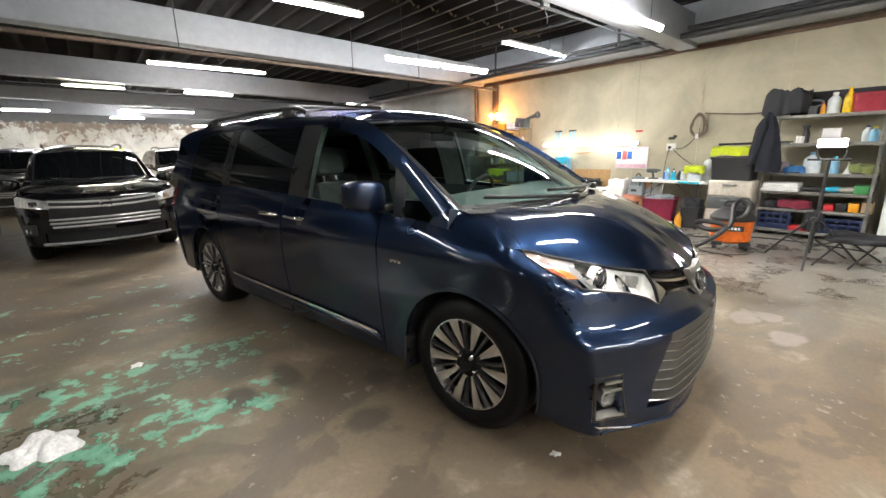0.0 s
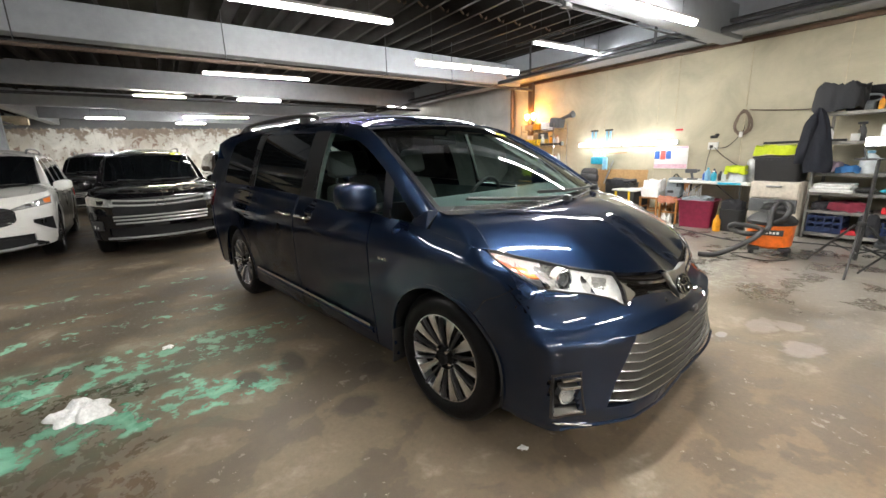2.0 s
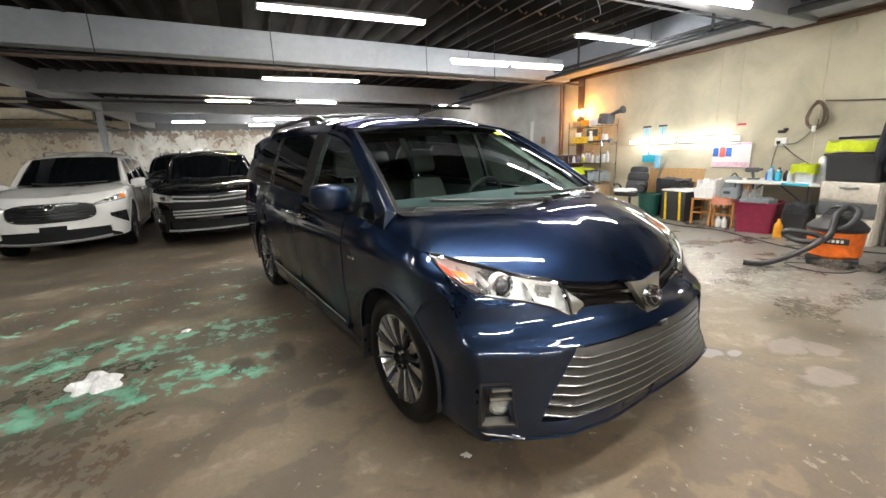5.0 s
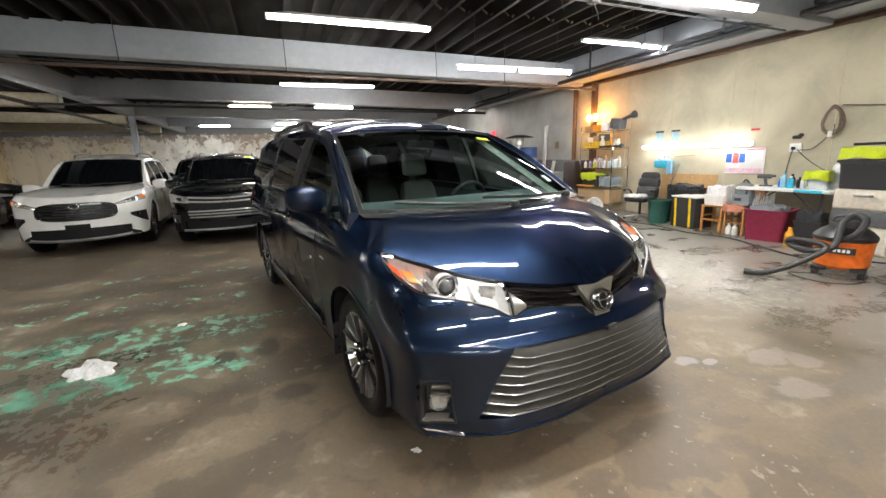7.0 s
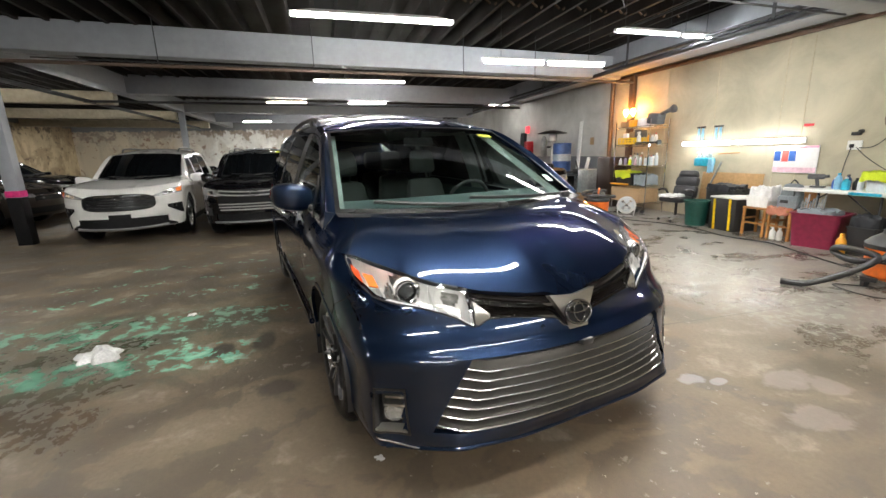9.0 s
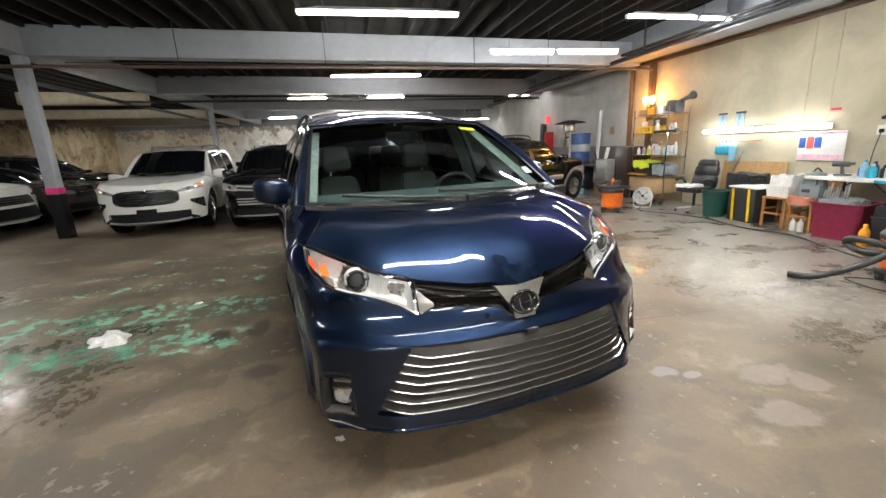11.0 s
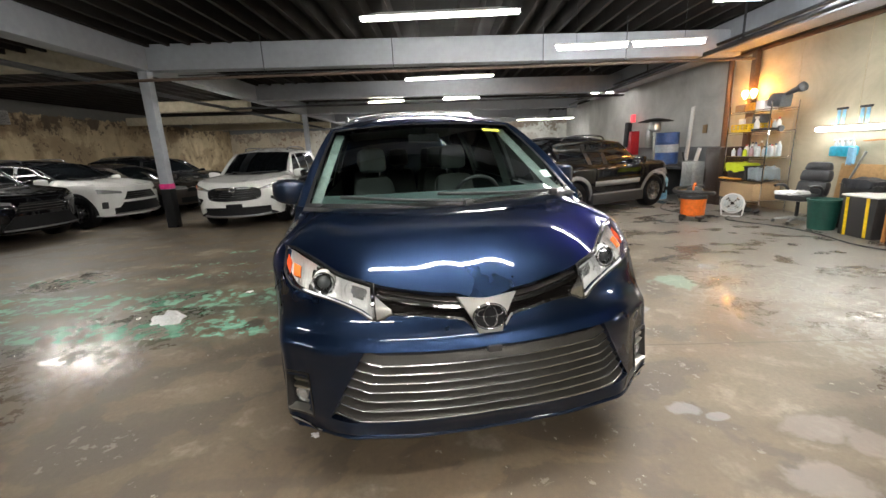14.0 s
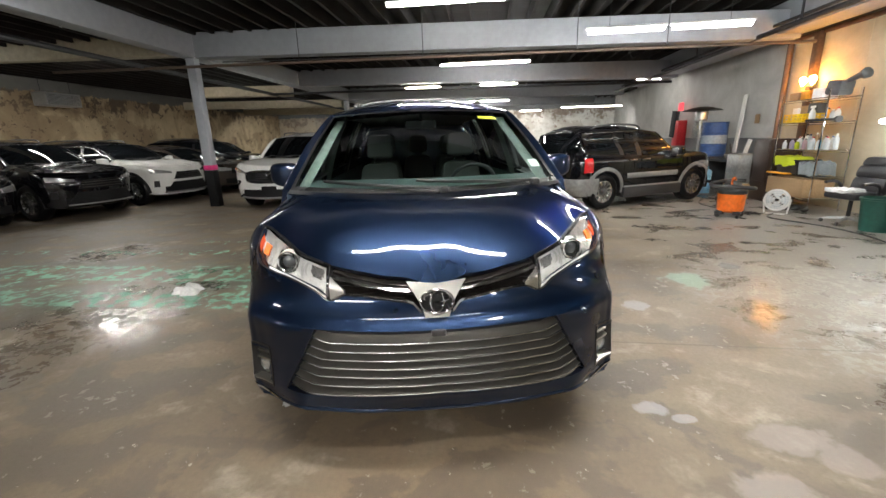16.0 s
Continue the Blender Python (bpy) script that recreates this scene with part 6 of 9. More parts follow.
# ---- other parked vehicles ----
BRIGHTBAR = mat("bright_trim", (0.66, 0.66, 0.65), 0.2, 0.6, vary=0.05)
def suv(name, m, label, body, hw=0.95, wb=2.85, fo=0.93, ro=1.1, H=1.7, nose_z=0.95, cowl_z=1.13, belt=1.05, R=0.375, face="wide", clad=None, trimcolor=CHROME, upright=0.0, rails=True, rim=SILVER, rear_detail=False, tag=False, top=None):
    car = thing(name, m, label, "car", "parked cars")
    n0 = nose_z
    bl = belt
    S = Shell(
        hw=hw, x0=fo - 0.72, xr0=-wb - ro + 0.45, axle=-wb, wheel_z=R, arch=R + 0.055, flare=0.06 if clad else 0.03, flare_out=0.012 if clad else 0.006,
        round_a=0.24, round_b=0.4,
        F=spl((0.2, fo - 0.06), (0.3, fo), (0.5, fo - 0.01), (0.7, fo - 0.02), (n0 - 0.1, fo - 0.06), (n0, fo - 0.13), (n0 + 0.1, fo - 0.45)),
        R=spl((0.25, -wb - ro + 0.12), (0.5, -wb - ro), (0.8, -wb - ro + 0.02), (bl + 0.05, -wb - ro + 0.08)),
        inset=spl((0.2, 0.06), (0.4, 0.03), (0.7, 0.0), (0.9, 0.005), (bl, 0.05), (bl + 0.1, 0.09)),
        waist=lambda x: 1.0 - 0.01 * max(0, -x - 2.0) ** 2,
        shoulder=(("s", 0.0, n0 - 0.02), ("s", 0.5, n0), ("s", 0.85, n0 + 0.03), ("x", fo - 0.8, n0 + 0.06), ("x", -0.4, bl - 0.02), ("x", -1.5, bl), ("x", -wb, bl + 0.04), ("x", -wb - 0.5, bl + 0.06)),
        bodytop=None,
        zb=spl((0.0, 0.24), (0.6, 0.26), (1.0, 0.3), (2.0, 0.32), (3.0, 0.36)),
        mouth=(0.31, 0.45), mouth_y=lambda z: 0.68,
        seam=0.0, door_x=(-0.55, -1.5, -wb + 0.42), door_names=("front_door", "rear_door"),
        cowl_x=-0.34, cowl_bow=0.22, cowl_y=hw - 0.2, cowl_z=cowl_z - 0.03, cowl_rise=0.03,
        head_x=-1.14 + 0.37 * upright, head_bow=0.14, head_y=0.63, head_z=H - 0.1, head_fall=0.03,
        hood_pow=1.3, hood_bulge=0.03, hood_rib=0.01,
        glass_y=spl((bl - 0.1, hw - 0.08), (bl + 0.1, hw - 0.12), (H - 0.25, hw - 0.21), (H - 0.1, 0.64), (H, 0.58)),
        edge=None, dlo=None, roof_end=-wb - ro + 0.42, crown=0.1, panes=())
    hx = S.head_x - S.head_bow
    re = S.roof_end - 0.1
    e1 = spl((0, -0.54), (0.32, hx), (0.6, lerp(hx, re, 0.45)), (0.85, re + 0.2), (1, re))
    e2 = spl((0, cowl_z), (0.32, H - 0.13), (0.6, H - 0.085), (0.85, H - 0.1), (1, H - 0.15))
    S.edge = lambda t: (e1(t), e2(t))
    d1 = spl((0, -0.68), (0.32, hx - 0.03), (0.6, lerp(hx, re, 0.45)), (0.85, re + 0.26), (1, re + 0.1))
    d2 = spl((0, bl - 0.01), (0.32, H - 0.19), (0.6, H - 0.15), (0.85, H - 0.2), (1, bl + 0.12))
    S.dlo = lambda t: (d1(t), d2(t))
    S.seam = 0.9
    S.u_at = u_at(S)
    S.seam = S.u_at(0.3, 0.7)
    q = -wb + 0.45
    S.panes = (("front_door_pane", -0.58, -1.42, -0.64, -1.48, "glass", 0.0), ("door_pillar", -1.42, -1.54, -1.48, -1.58, "pillar", 0.004),
               ("rear_door_pane", -1.54, q + 0.04, -1.58, q - 0.1, "glass", 0.0), ("door_pillar", q + 0.04, q - 0.06, q - 0.1, q - 0.2, "pillar", 0.004),
               ("rear_quarter_pane", q - 0.06, re + 0.3, q - 0.2, re + 0.36, "glass", 0.0), ("rear_pillar", re + 0.3, re - 0.12, re + 0.36, re + 0.06, "body", 0.002))
    car_body(S, car, body, clad, PRIVACY, PRIVACY)
    if top:                     # roof and pillars in a second colour
        for ob in car.children:
            if ob.name.split(".")[0] in ("roof", "roof_side_frame", "windscreen_pillar", "rear_pillar"):
                ob.data.materials[0] = top
    c = lambda v: (lambda y: v)
    # mouth
    bm = bmesh.new()
    sheet(bm, lambda a, b: S.front(lerp(-0.7, 0.7, a), lerp(0.3, 0.46, b), -0.03), 20, 4)
    part("lower_intake", bm, MATTBLACK, car)
    def patch(nm, material, ya, yb, za, zb, out, **k):
        return nose_patch(S, car, nm, material, ya, yb, za, zb, out, **k)
    if face == "wide":          # large rounded grille, arched lower intake over a silver lip, swept lamps
        def shape(half, zlo, zhi, power):
            """The upper and lower edge of a rounded opening at y."""
            zc, hh = (zlo + zhi) / 2, (zhi - zlo) / 2
            k = lambda y: max(0.0, 1 - min(1.0, abs(y) / half) ** power) ** (1 / power)
            return (lambda y: zc - hh * k(y)), (lambda y: zc + hh * k(y))
        def opening(name, material, half, zlo, zhi, power, out, lift=None):
            lo, hi = shape(half, zlo, zhi, power)
            bm = bmesh.new()
            def f(a, b):
                y = lerp(-half, half, a)
                z = lerp(lo(y), hi(y), b) + (lift(y) if lift else 0)
                rim = min(1.0, 4 * min(b, 1 - b, a * 3, 3 - a * 3))
                return S.front(y, z, out - 0.008 * rim)
            sheet(bm, f, 44, 10)
            return part(name, bm, material, car), lo, hi
        gr, lo, hi = opening("grille", MATTBLACK, 0.53, 0.585, 0.855, 3.6, 0.012)
        for zz in (0.64, 0.685, 0.73, 0.775):
            w = 0.47
            bm = bmesh.new()
            tube(bm, [S.front(y, zz + 0.02 * abs(y / 0.5) ** 2, 0.006) for y in np.linspace(-w, w, 26)], 0.007, 6)
            part("grille_bar", bm, SATIN, gr)
        bm = bmesh.new()
        rimline = [S.front(y, hi(y), 0.014) for y in np.linspace(-0.525, 0.525, 40)] + [S.front(y, lo(y), 0.014) for y in np.linspace(0.525, -0.525, 40)]
        tube(bm, rimline, 0.008, 6, closed=True)
        part("grille_surround", bm, SATIN, gr)
        for k in (-1, 1):
            bm = bmesh.new()
            sheet(bm, lambda a, b: S.front(k * lerp(0.08, 0.34, a), lerp(0.812, 0.838, b) + 0.006 * a, 0.02), 10, 3, lip=0.015, centre=(-0.5, 0, 0.7))
            part("chrome_trim", bm, trimcolor, gr)
            bm = bmesh.new()
            box(bm, tuple(S.front(k * 0.47, 0.63, 0.012)), (0.02, 0.07, 0.018), 0.006)
            part("chrome_trim", bm, trimcolor, gr)
        bm = bmesh.new()
        tube(bm, [S.front(0, 0.81, 0.03) + Vector((0, 0.062 * math.cos(t), 0.042 * math.sin(t))) for t in np.linspace(0, 6.283, 21)[:-1]], 0.007, 6, closed=True)
        part("emblem", bm, CHROME, gr)
        bm = bmesh.new()
        sheet(bm, lambda a, b: S.front(lerp(-0.78, 0.78, a), lerp(0.27, 0.42 - 0.12 * abs(2 * a - 1) ** 4, b), 0.01), 30, 6, lip=0.02, centre=(-0.5, 0, 0.4))
        part("lower_grille", bm, MATTBLACK, car)
        bm = bmesh.new()
        sheet(bm, lambda a, b: S.front(lerp(-0.66, 0.66, a), lerp(0.235, 0.285, b) + 0.03 * abs(2 * a - 1) ** 3, 0.02 + 0.014 * math.sin(math.pi * b)), 30, 4, lip=0.02, centre=(-0.5, 0, 0.3))
        part("skid_bar", bm, CLADSILVER, car)
        patch("headlamp", LENSBODY, 0.5, 0.89, lambda y: 0.785 + 0.16 * (y - 0.5), lambda y: 0.82 + 0.36 * (y - 0.5), 0.01, nu=20, label="swept slim headlamp with a bright strip")
        patch("daylight_strip", BRIGHTBAR, 0.56, 0.84, lambda y: 0.795 + 0.18 * (y - 0.5), lambda y: 0.807 + 0.24 * (y - 0.5), 0.018)
        patch("projector", CHROME, 0.64, 0.7, lambda y: 0.825, lambda y: 0.868, 0.018, nu=5, nv=4)
        patch("projector", CHROME, 0.72, 0.78, lambda y: 0.84, lambda y: 0.89, 0.018, nu=5, nv=4)
        patch("turn_signal", AMBER, 0.82, 0.88, lambda y: 0.81 + 0.16 * (y - 0.5), lambda y: 0.815 + 0.33 * (y - 0.5), 0.018, nu=5)
        patch("fog_lamp_bezel", MATTBLACK, 0.69, 0.88, lambda y: 0.6 - 0.75 * (y - 0.69), lambda y: 0.645 + 0.08 * (y - 0.69), 0.008, nu=10)
        patch("fog_lamp", CHROME, 0.74, 0.8, c(0.585), c(0.63), 0.02, nu=5, nv=5)
        bm = bmesh.new()
        sheet(bm, lambda a, b: S.front(lerp(-0.16, 0.16, a), lerp(0.42, 0.52, b), 0.03), 6, 3, lip=0.015, centre=(-0.5, 0, 0.5))
        part("plate_holder", bm, MATTBLACK, car, "black plate holder")
    elif face == "bars":        # stacked chrome bars
        bm = bmesh.new()
        sheet(bm, lambda a, b: S.front(lerp(-0.6, 0.6, a), lerp(0.5, 0.88, b), 0.01), 30, 8, lip=0.02, centre=(-0.5, 0, 0.6))
        gr = part("grille", bm, MATTBLACK, car)
        for z, h, w in ((0.83, 0.014, 0.58), (0.765, 0.014, 0.62), (0.62, 0.013, 0.6), (0.57, 0.013, 0.6), (0.52, 0.013, 0.58)):
            bm = bmesh.new()
            sheet(bm, lambda a, b: S.front(lerp(-w, w, a), z + h * (b - 0.5) * 2 + (0.03 * abs(a * 2 - 1) ** 2 if z > 0.7 else 0), 0.018 + 0.012 * math.sin(math.pi * b)), 26, 4, lip=0.015, centre=(-0.5, 0, z))
            part("chrome_bar", bm, BRIGHTBAR, gr)
        bm = bmesh.new()
        tube(bm, [S.front(0, 0.8, 0.04) + Vector((0, 0.07 * math.cos(t), 0.048 * math.sin(t))) for t in np.linspace(0, 6.283, 21)[:-1]], 0.009, 6, closed=True)
        part("emblem", bm, CHROME, gr)
        patch("headlamp", LENSBODY, 0.58, 0.89, lambda y: 0.76 + 0.12 * (y - 0.58), lambda y: 0.86 + 0.26 * (y - 0.58), 0.01, label="clear headlamp")
        patch("projector", CHROME, 0.68, 0.76, c(0.8), c(0.86), 0.02, nu=5, nv=5)
        patch("fog_lamp_bezel", BLACK, 0.74, 0.88, c(0.42), c(0.56), 0.008, nu=8)
        patch("fog_lamp", CHROME, 0.79, 0.84, c(0.45), c(0.5), 0.018, nu=4, nv=4)
        bm = bmesh.new()
        tube(bm, [S.front(y, 0.3, 0.014) for y in np.linspace(-0.7, 0.7, 30)], 0.018, 8)
        part("skid_bar", bm, CLADSILVER, car)
    elif face == "slim":        # trapezoid grille, slim lamps, dark lower jaw
        bm = bmesh.new()
        sheet(bm, lambda a, b: S.front(lerp(-0.42, 0.42, a) * lerp(1.12, 0.85, b), lerp(0.62, 0.8, b), 0.01), 20, 6, lip=0.02, centre=(-0.5, 0, 0.6))
        gr = part("grille", bm, MATTBLACK, car)
        for i in range(3):
            bm = bmesh.new()
            tube(bm, [S.front(y, 0.65 + i * 0.05, 0.014) for y in np.linspace(-0.4, 0.4, 16)], 0.007, 6)
            part("grille_bar", bm, GRILLEGREY, gr)
        bm = bmesh.new()
        sheet(bm, lambda a, b: S.front(lerp(-0.7, 0.7, a) * lerp(1.0, 0.7, b), lerp(0.3, 0.56, b), 0.012), 24, 6, lip=0.02, centre=(-0.5, 0, 0.5))
        part("lower_jaw", bm, MATTBLACK, car)
        patch("headlamp", LENSBODY, 0.48, 0.86, lambda y: 0.77 + 0.06 * (y - 0.48), lambda y: 0.82 + 0.2 * (y - 0.48), 0.01, label="slim headlamp")
        patch("fog_lamp_bezel", SATIN, 0.76, 0.84, c(0.45), c(0.6), 0.01, nu=6)
        bm = bmesh.new()
        tube(bm, [S.front(y, 0.31, 0.02) for y in np.linspace(-0.66, 0.66, 30)], 0.016, 8)
        part("skid_bar", bm, CLADSILVER, car)
    else:                       # plain
        bm = bmesh.new()
        sheet(bm, lambda a, b: S.front(lerp(-0.5, 0.5, a), lerp(0.6, 0.76, b), 0.01), 20, 5, lip=0.02, centre=(-0.5, 0, 0.6))
        gr = part("grille", bm, MATTBLACK, car)
        bm = bmesh.new()
        tube(bm, [S.front(y, 0.72, 0.02) for y in np.linspace(-0.5, 0.5, 16)], 0.01, 6)
        part("chrome_trim", bm, CHROME, gr)
        patch("headlamp", LENSBODY, 0.5, 0.88, c(0.68), lambda y: 0.76 + 0.15 * (y - 0.5), 0.01)
    if clad:
        def sill(bm, k):
            def f(a, b):
                x = lerp(-R - 0.12, -wb + R + 0.12, a)
                z = lerp(0.3, 0.42, b)
                return V(x, k * (S.surf(S.uox(x), z).y + 0.012 * math.sin(math.pi * b) + 0.004), z)
            sheet(bm, f, 24, 4, lip=0.012, centre=(-wb / 2, 0, 0.6))
        mirror_pair("sill_cladding", sill, clad, car)
        if rear_detail:
            def strip(bm, k):
                def f(a, b):
                    x = lerp(-R - 0.2, -wb + R + 0.16, a)
                    z = lerp(0.56, 0.66, b)
                    return V(x, k * (S.surf(S.uox(x), z).y + 0.016 * math.sin(math.pi * b) + 0.006), z)
                sheet(bm, f, 20, 5, lip=0.012, centre=(-wb / 2, 0, 0.6))
            mirror_pair("door_moulding", strip, clad, car)
            bm = bmesh.new()
            def rb(a, b):
                w = a * 2 - 1
                u = 3 - abs(w) * 1.06
                p = S.surf(u, lerp(0.28, 0.6, b))
                n = Vector((p.x + wb, p.y, 0)).normalized()
                p = p + n * (0.012 + 0.02 * math.sin(math.pi * b))
                return V(p.x, p.y if w > 0 else -p.y, p.z)
            sheet(bm, rb, 36, 8, lip=0.02, centre=(-wb + 0.4, 0, 0.5))
            part("rear_bumper", bm, clad, car, "silver rear bumper")
    def tail(bm, k):
        def f(a, b):
            u = lerp(1.985, 2.34, a) if not rear_detail else lerp(1.99, 2.16, a)
            z = lerp(bl - 0.3, bl + 0.02, b) if not rear_detail else lerp(bl - 0.27, bl - 0.01, b)
            p = S.surf(u, z)
            n = Vector((p.x + wb * 0.8, p.y * 1.4, 0)).normalized()
            p = p + n * 0.012
            return V(p.x, k * p.y, p.z)
        sheet(bm, f, 10, 8, lip=0.012, centre=(-wb + 0.4, 0, 0.8))
    mirror_pair("tail_lamp", tail, REDLENS, car, "red tail lamp")
    if rails:
        for k in (-1, 1):
            bm = bmesh.new()
            tube(bm, bend([(hx - 0.25, k * 0.52, H - 0.06), (hx - 0.4, k * 0.53, H + 0.0), (lerp(hx, re, 0.5), k * 0.53, H + 0.02), (re + 0.45, k * 0.52, H - 0.01), (re + 0.3, k * 0.52, H - 0.07)], 6), 0.018, 8)
            part("roof_rail", bm, GUNMETAL, car)
    if tag:
        bm = bmesh.new()
        sheet(bm, lambda a, b: S.cowl(0.0).lerp(S.header(0.0), 0.9 + 0.05 * b) + Vector((0.03, lerp(0.36, 0.52, a), 0.045)), 3, 2)
        part("inspection_tag", bm, YTAG, car, "yellow paper tag on the windscreen")
    for x in (-0.62 - 0.78, -wb + 0.62):
        door_handle(car, x, S.surf(1.4, 0.88).y + 0.002, 0.9, body if not rear_detail else CHROME)
    side_mirror(car, -0.62, hw + 0.06, bl + 0.04, body, 1.0)
    for y0, y1 in ((0.1, -0.5), (0.55, 0.0)):
        bm = bmesh.new()
        tube(bm, [S.cowl(lerp(y0, y1, t) / S.cowl_y) + Vector((0.03 - 0.05 * t, 0, 0.03 + 0.02 * t)) for t in (0, 0.5, 1)], 0.008, 5)
        part("wiper", bm, BLACK, car)
    wm = wheel_meshes(name, R, R - 0.13, 0.235, 10 if not rear_detail else 12, rim, GUNMETAL)
    for x in (0, -wb):
        for k in (-1, 1):
            add_wheel(car, x, k * (hw - 0.045), R, wm, k)
    return car


LENSBODY = mat("headlamp_lens", (0.36, 0.36, 0.36), 0.15, 0.5, coat=1.0, scale=30, vary=0.5)

suv("suv", pose(-8.25, -2.02, 0, 0, 0, 4), "pearl white suv with a black grille, parked beside a column", CARWHITE, hw=0.92, wb=2.75, fo=0.9, H=1.67, nose_z=0.97, cowl_z=1.1, belt=1.02, R=0.38, face="wide", rails=True)
suv("suv", pose(-7.95, 0.22, 0, 0, 0, 3), "glossy black suv with chrome grille bars, parked in the row", CARBLACK, hw=0.91, wb=2.75, fo=0.9, face="bars", H=1.62, nose_z=0.95, cowl_z=1.08, belt=1.0, R=0.37, tag=True)
suv("suv", pose(-9.2, -5.95, 0, 0, 0, 85), "white suv with black roof and lower bumper by the tan wall", CARWHITE, hw=0.92, wb=2.69, fo=0.9, ro=1.0, H=1.62, nose_z=0.94, R=0.36, face="slim", clad=MATTBLACK, top=CARBLACK)
suv("suv", pose(-7.15, -6.4, 0, 0, 0, 81), "black suv parked against the tan wall", CARBLACK, hw=0.93, wb=2.75, fo=0.92, ro=1.0, H=1.66, nose_z=0.95, R=0.37, face="slim")
suv("suv", pose(-8.68, 6.62, 0, 0, 0, 117.5), "black older suv with silver cladding parked by the workshop", CARBLACK, hw=0.84, wb=2.34, fo=0.76, ro=0.78, H=1.54, nose_z=0.92, cowl_z=1.04, belt=0.98, R=0.34, face="plain", clad=CLADSILVER, upright=0.6, rear_detail=True)
suv("suv", pose(-11.2, -5.65, 0, 0, 0, 86), "low dark brown car parked behind the column", CARBROWN, hw=0.9, wb=2.7, fo=0.92, ro=1.0, H=1.46, nose_z=0.86, cowl_z=1.0, belt=0.94, R=0.34, face="plain", rails=False)
suv("suv", pose(-13.3, -5.9, 0, 0, 0, 86), "black suv with roof rails in the row along the tan wall", CARBLACK, hw=0.93, wb=2.75, fo=0.92, ro=1.0, H=1.66, nose_z=0.94, face="slim")
suv("suv", pose(-15.0, -1.2, 0, 0, 0, 4), "dark suv in the second row of parked cars", CARBLACK, face="bars", H=1.7, nose_z=0.97)
suv("suv", pose(-15.0, 2.6, 0, 0, 0, 2), "dark grey suv in the second row of parked cars", CARBROWN, face="slim", H=1.68, nose_z=0.95)
suv("suv", pose(-5.1, -6.95, 0, 0, 0, 82), "dark suv at the end of the row by the tan wall", CARBLACK, hw=0.93, wb=2.75, fo=0.92, ro=1.0, H=1.64, nose_z=0.93, R=0.37, face="plain")


# ---- workshop things along the cream wall ----
ORANGE = mat("orange_plastic", (0.75, 0.15, 0.015), 0.4, bump=0.05)
CARD = mat("cardboard", (0.36, 0.24, 0.13), 0.8, bump=0.15, scale=60)
MAROON = mat("maroon_plastic", (0.19, 0.012, 0.04), 0.45)
BEIGE = mat("beige_plastic", (0.58, 0.53, 0.45), 0.5)
DGREY = mat("dark_grey_plastic", (0.08, 0.085, 0.09), 0.5)
HIVIS = mat("high_visibility_cloth", (0.46, 0.55, 0.02), 0.8, bump=0.4, scale=60)
YPLASTIC = mat("yellow_plastic", (0.75, 0.5, 0.01), 0.4)
OPLASTIC = mat("amber_plastic", (0.75, 0.33, 0.02), 0.4)
NAVY = mat("navy_plastic", (0.02, 0.045, 0.16), 0.45)
SKY = mat("light_blue_plastic", (0.25, 0.5, 0.7), 0.3)
CYAN = mat("cyan_plastic", (0.03, 0.42, 0.62), 0.35)
WHITEP = mat("white_plastic", (0.72, 0.72, 0.7), 0.4, vary=0.1)
GREENP = mat("dark_green_plastic", (0.008, 0.06, 0.045), 0.5)
WOOD = mat("orange_stained_wood", (0.4, 0.18, 0.05), 0.5, bump=0.15, scale=30, vary=0.35)
BOARD = mat("brown_hardboard", (0.38, 0.23, 0.1), 0.75, scale=25)
CLOTHW = mat("white_cloth", (0.72, 0.72, 0.72), 0.9, bump=0.3, scale=70)
CLOTHB = mat("black_cloth", (0.011, 0.012, 0.016), 0.7, bump=0.4, scale=60)
CLOTHG = mat("grey_cloth", (0.2, 0.23, 0.25), 0.85, bump=0.4, scale=60)
CLOTHR = mat("rust_towel", (0.5, 0.2, 0.13), 0.95, bump=0.5, scale=90)
CLOTHM = mat("maroon_cloth", (0.18, 0.02, 0.04), 0.9, bump=0.3)
CLOTHGR = mat("olive_cloth", (0.17, 0.2, 0.07), 0.9, bump=0.3)
CLOTHBL = mat("blue_cloth", (0.03, 0.12, 0.3), 0.9, bump=0.3)
STEEL = mat("grey_steel", (0.42, 0.43, 0.43), 0.4, 0.8, bump=0.1)
SHELFM = mat("worn_shelf_steel", (0.22, 0.215, 0.2), 0.5, 0.4, vary=0.35)
LEATHER = mat("black_leather", (0.022, 0.022, 0.025), 0.35, bump=0.25, scale=80)
CLEARP = mat("milky_plastic", (0.55, 0.6, 0.63), 0.25, vary=0.15)
RED = mat("red_plastic", (0.5, 0.02, 0.03), 0.4)
DRUM = mat("blue_drum_paint", (0.03, 0.08, 0.24), 0.4, bump=0.1, vary=0.3)
PINK = mat("pink_print", (0.75, 0.35, 0.5), 0.6)
PBLUE = mat("blue_print", (0.04, 0.13, 0.5), 0.6)


def can(name, x, y, z, prof, material, label, category, n=20, group=""):
    bm = bmesh.new()
    lathe(bm, prof, n)
    return single(name, bm, material, label, category, pose(x, y, z), group)


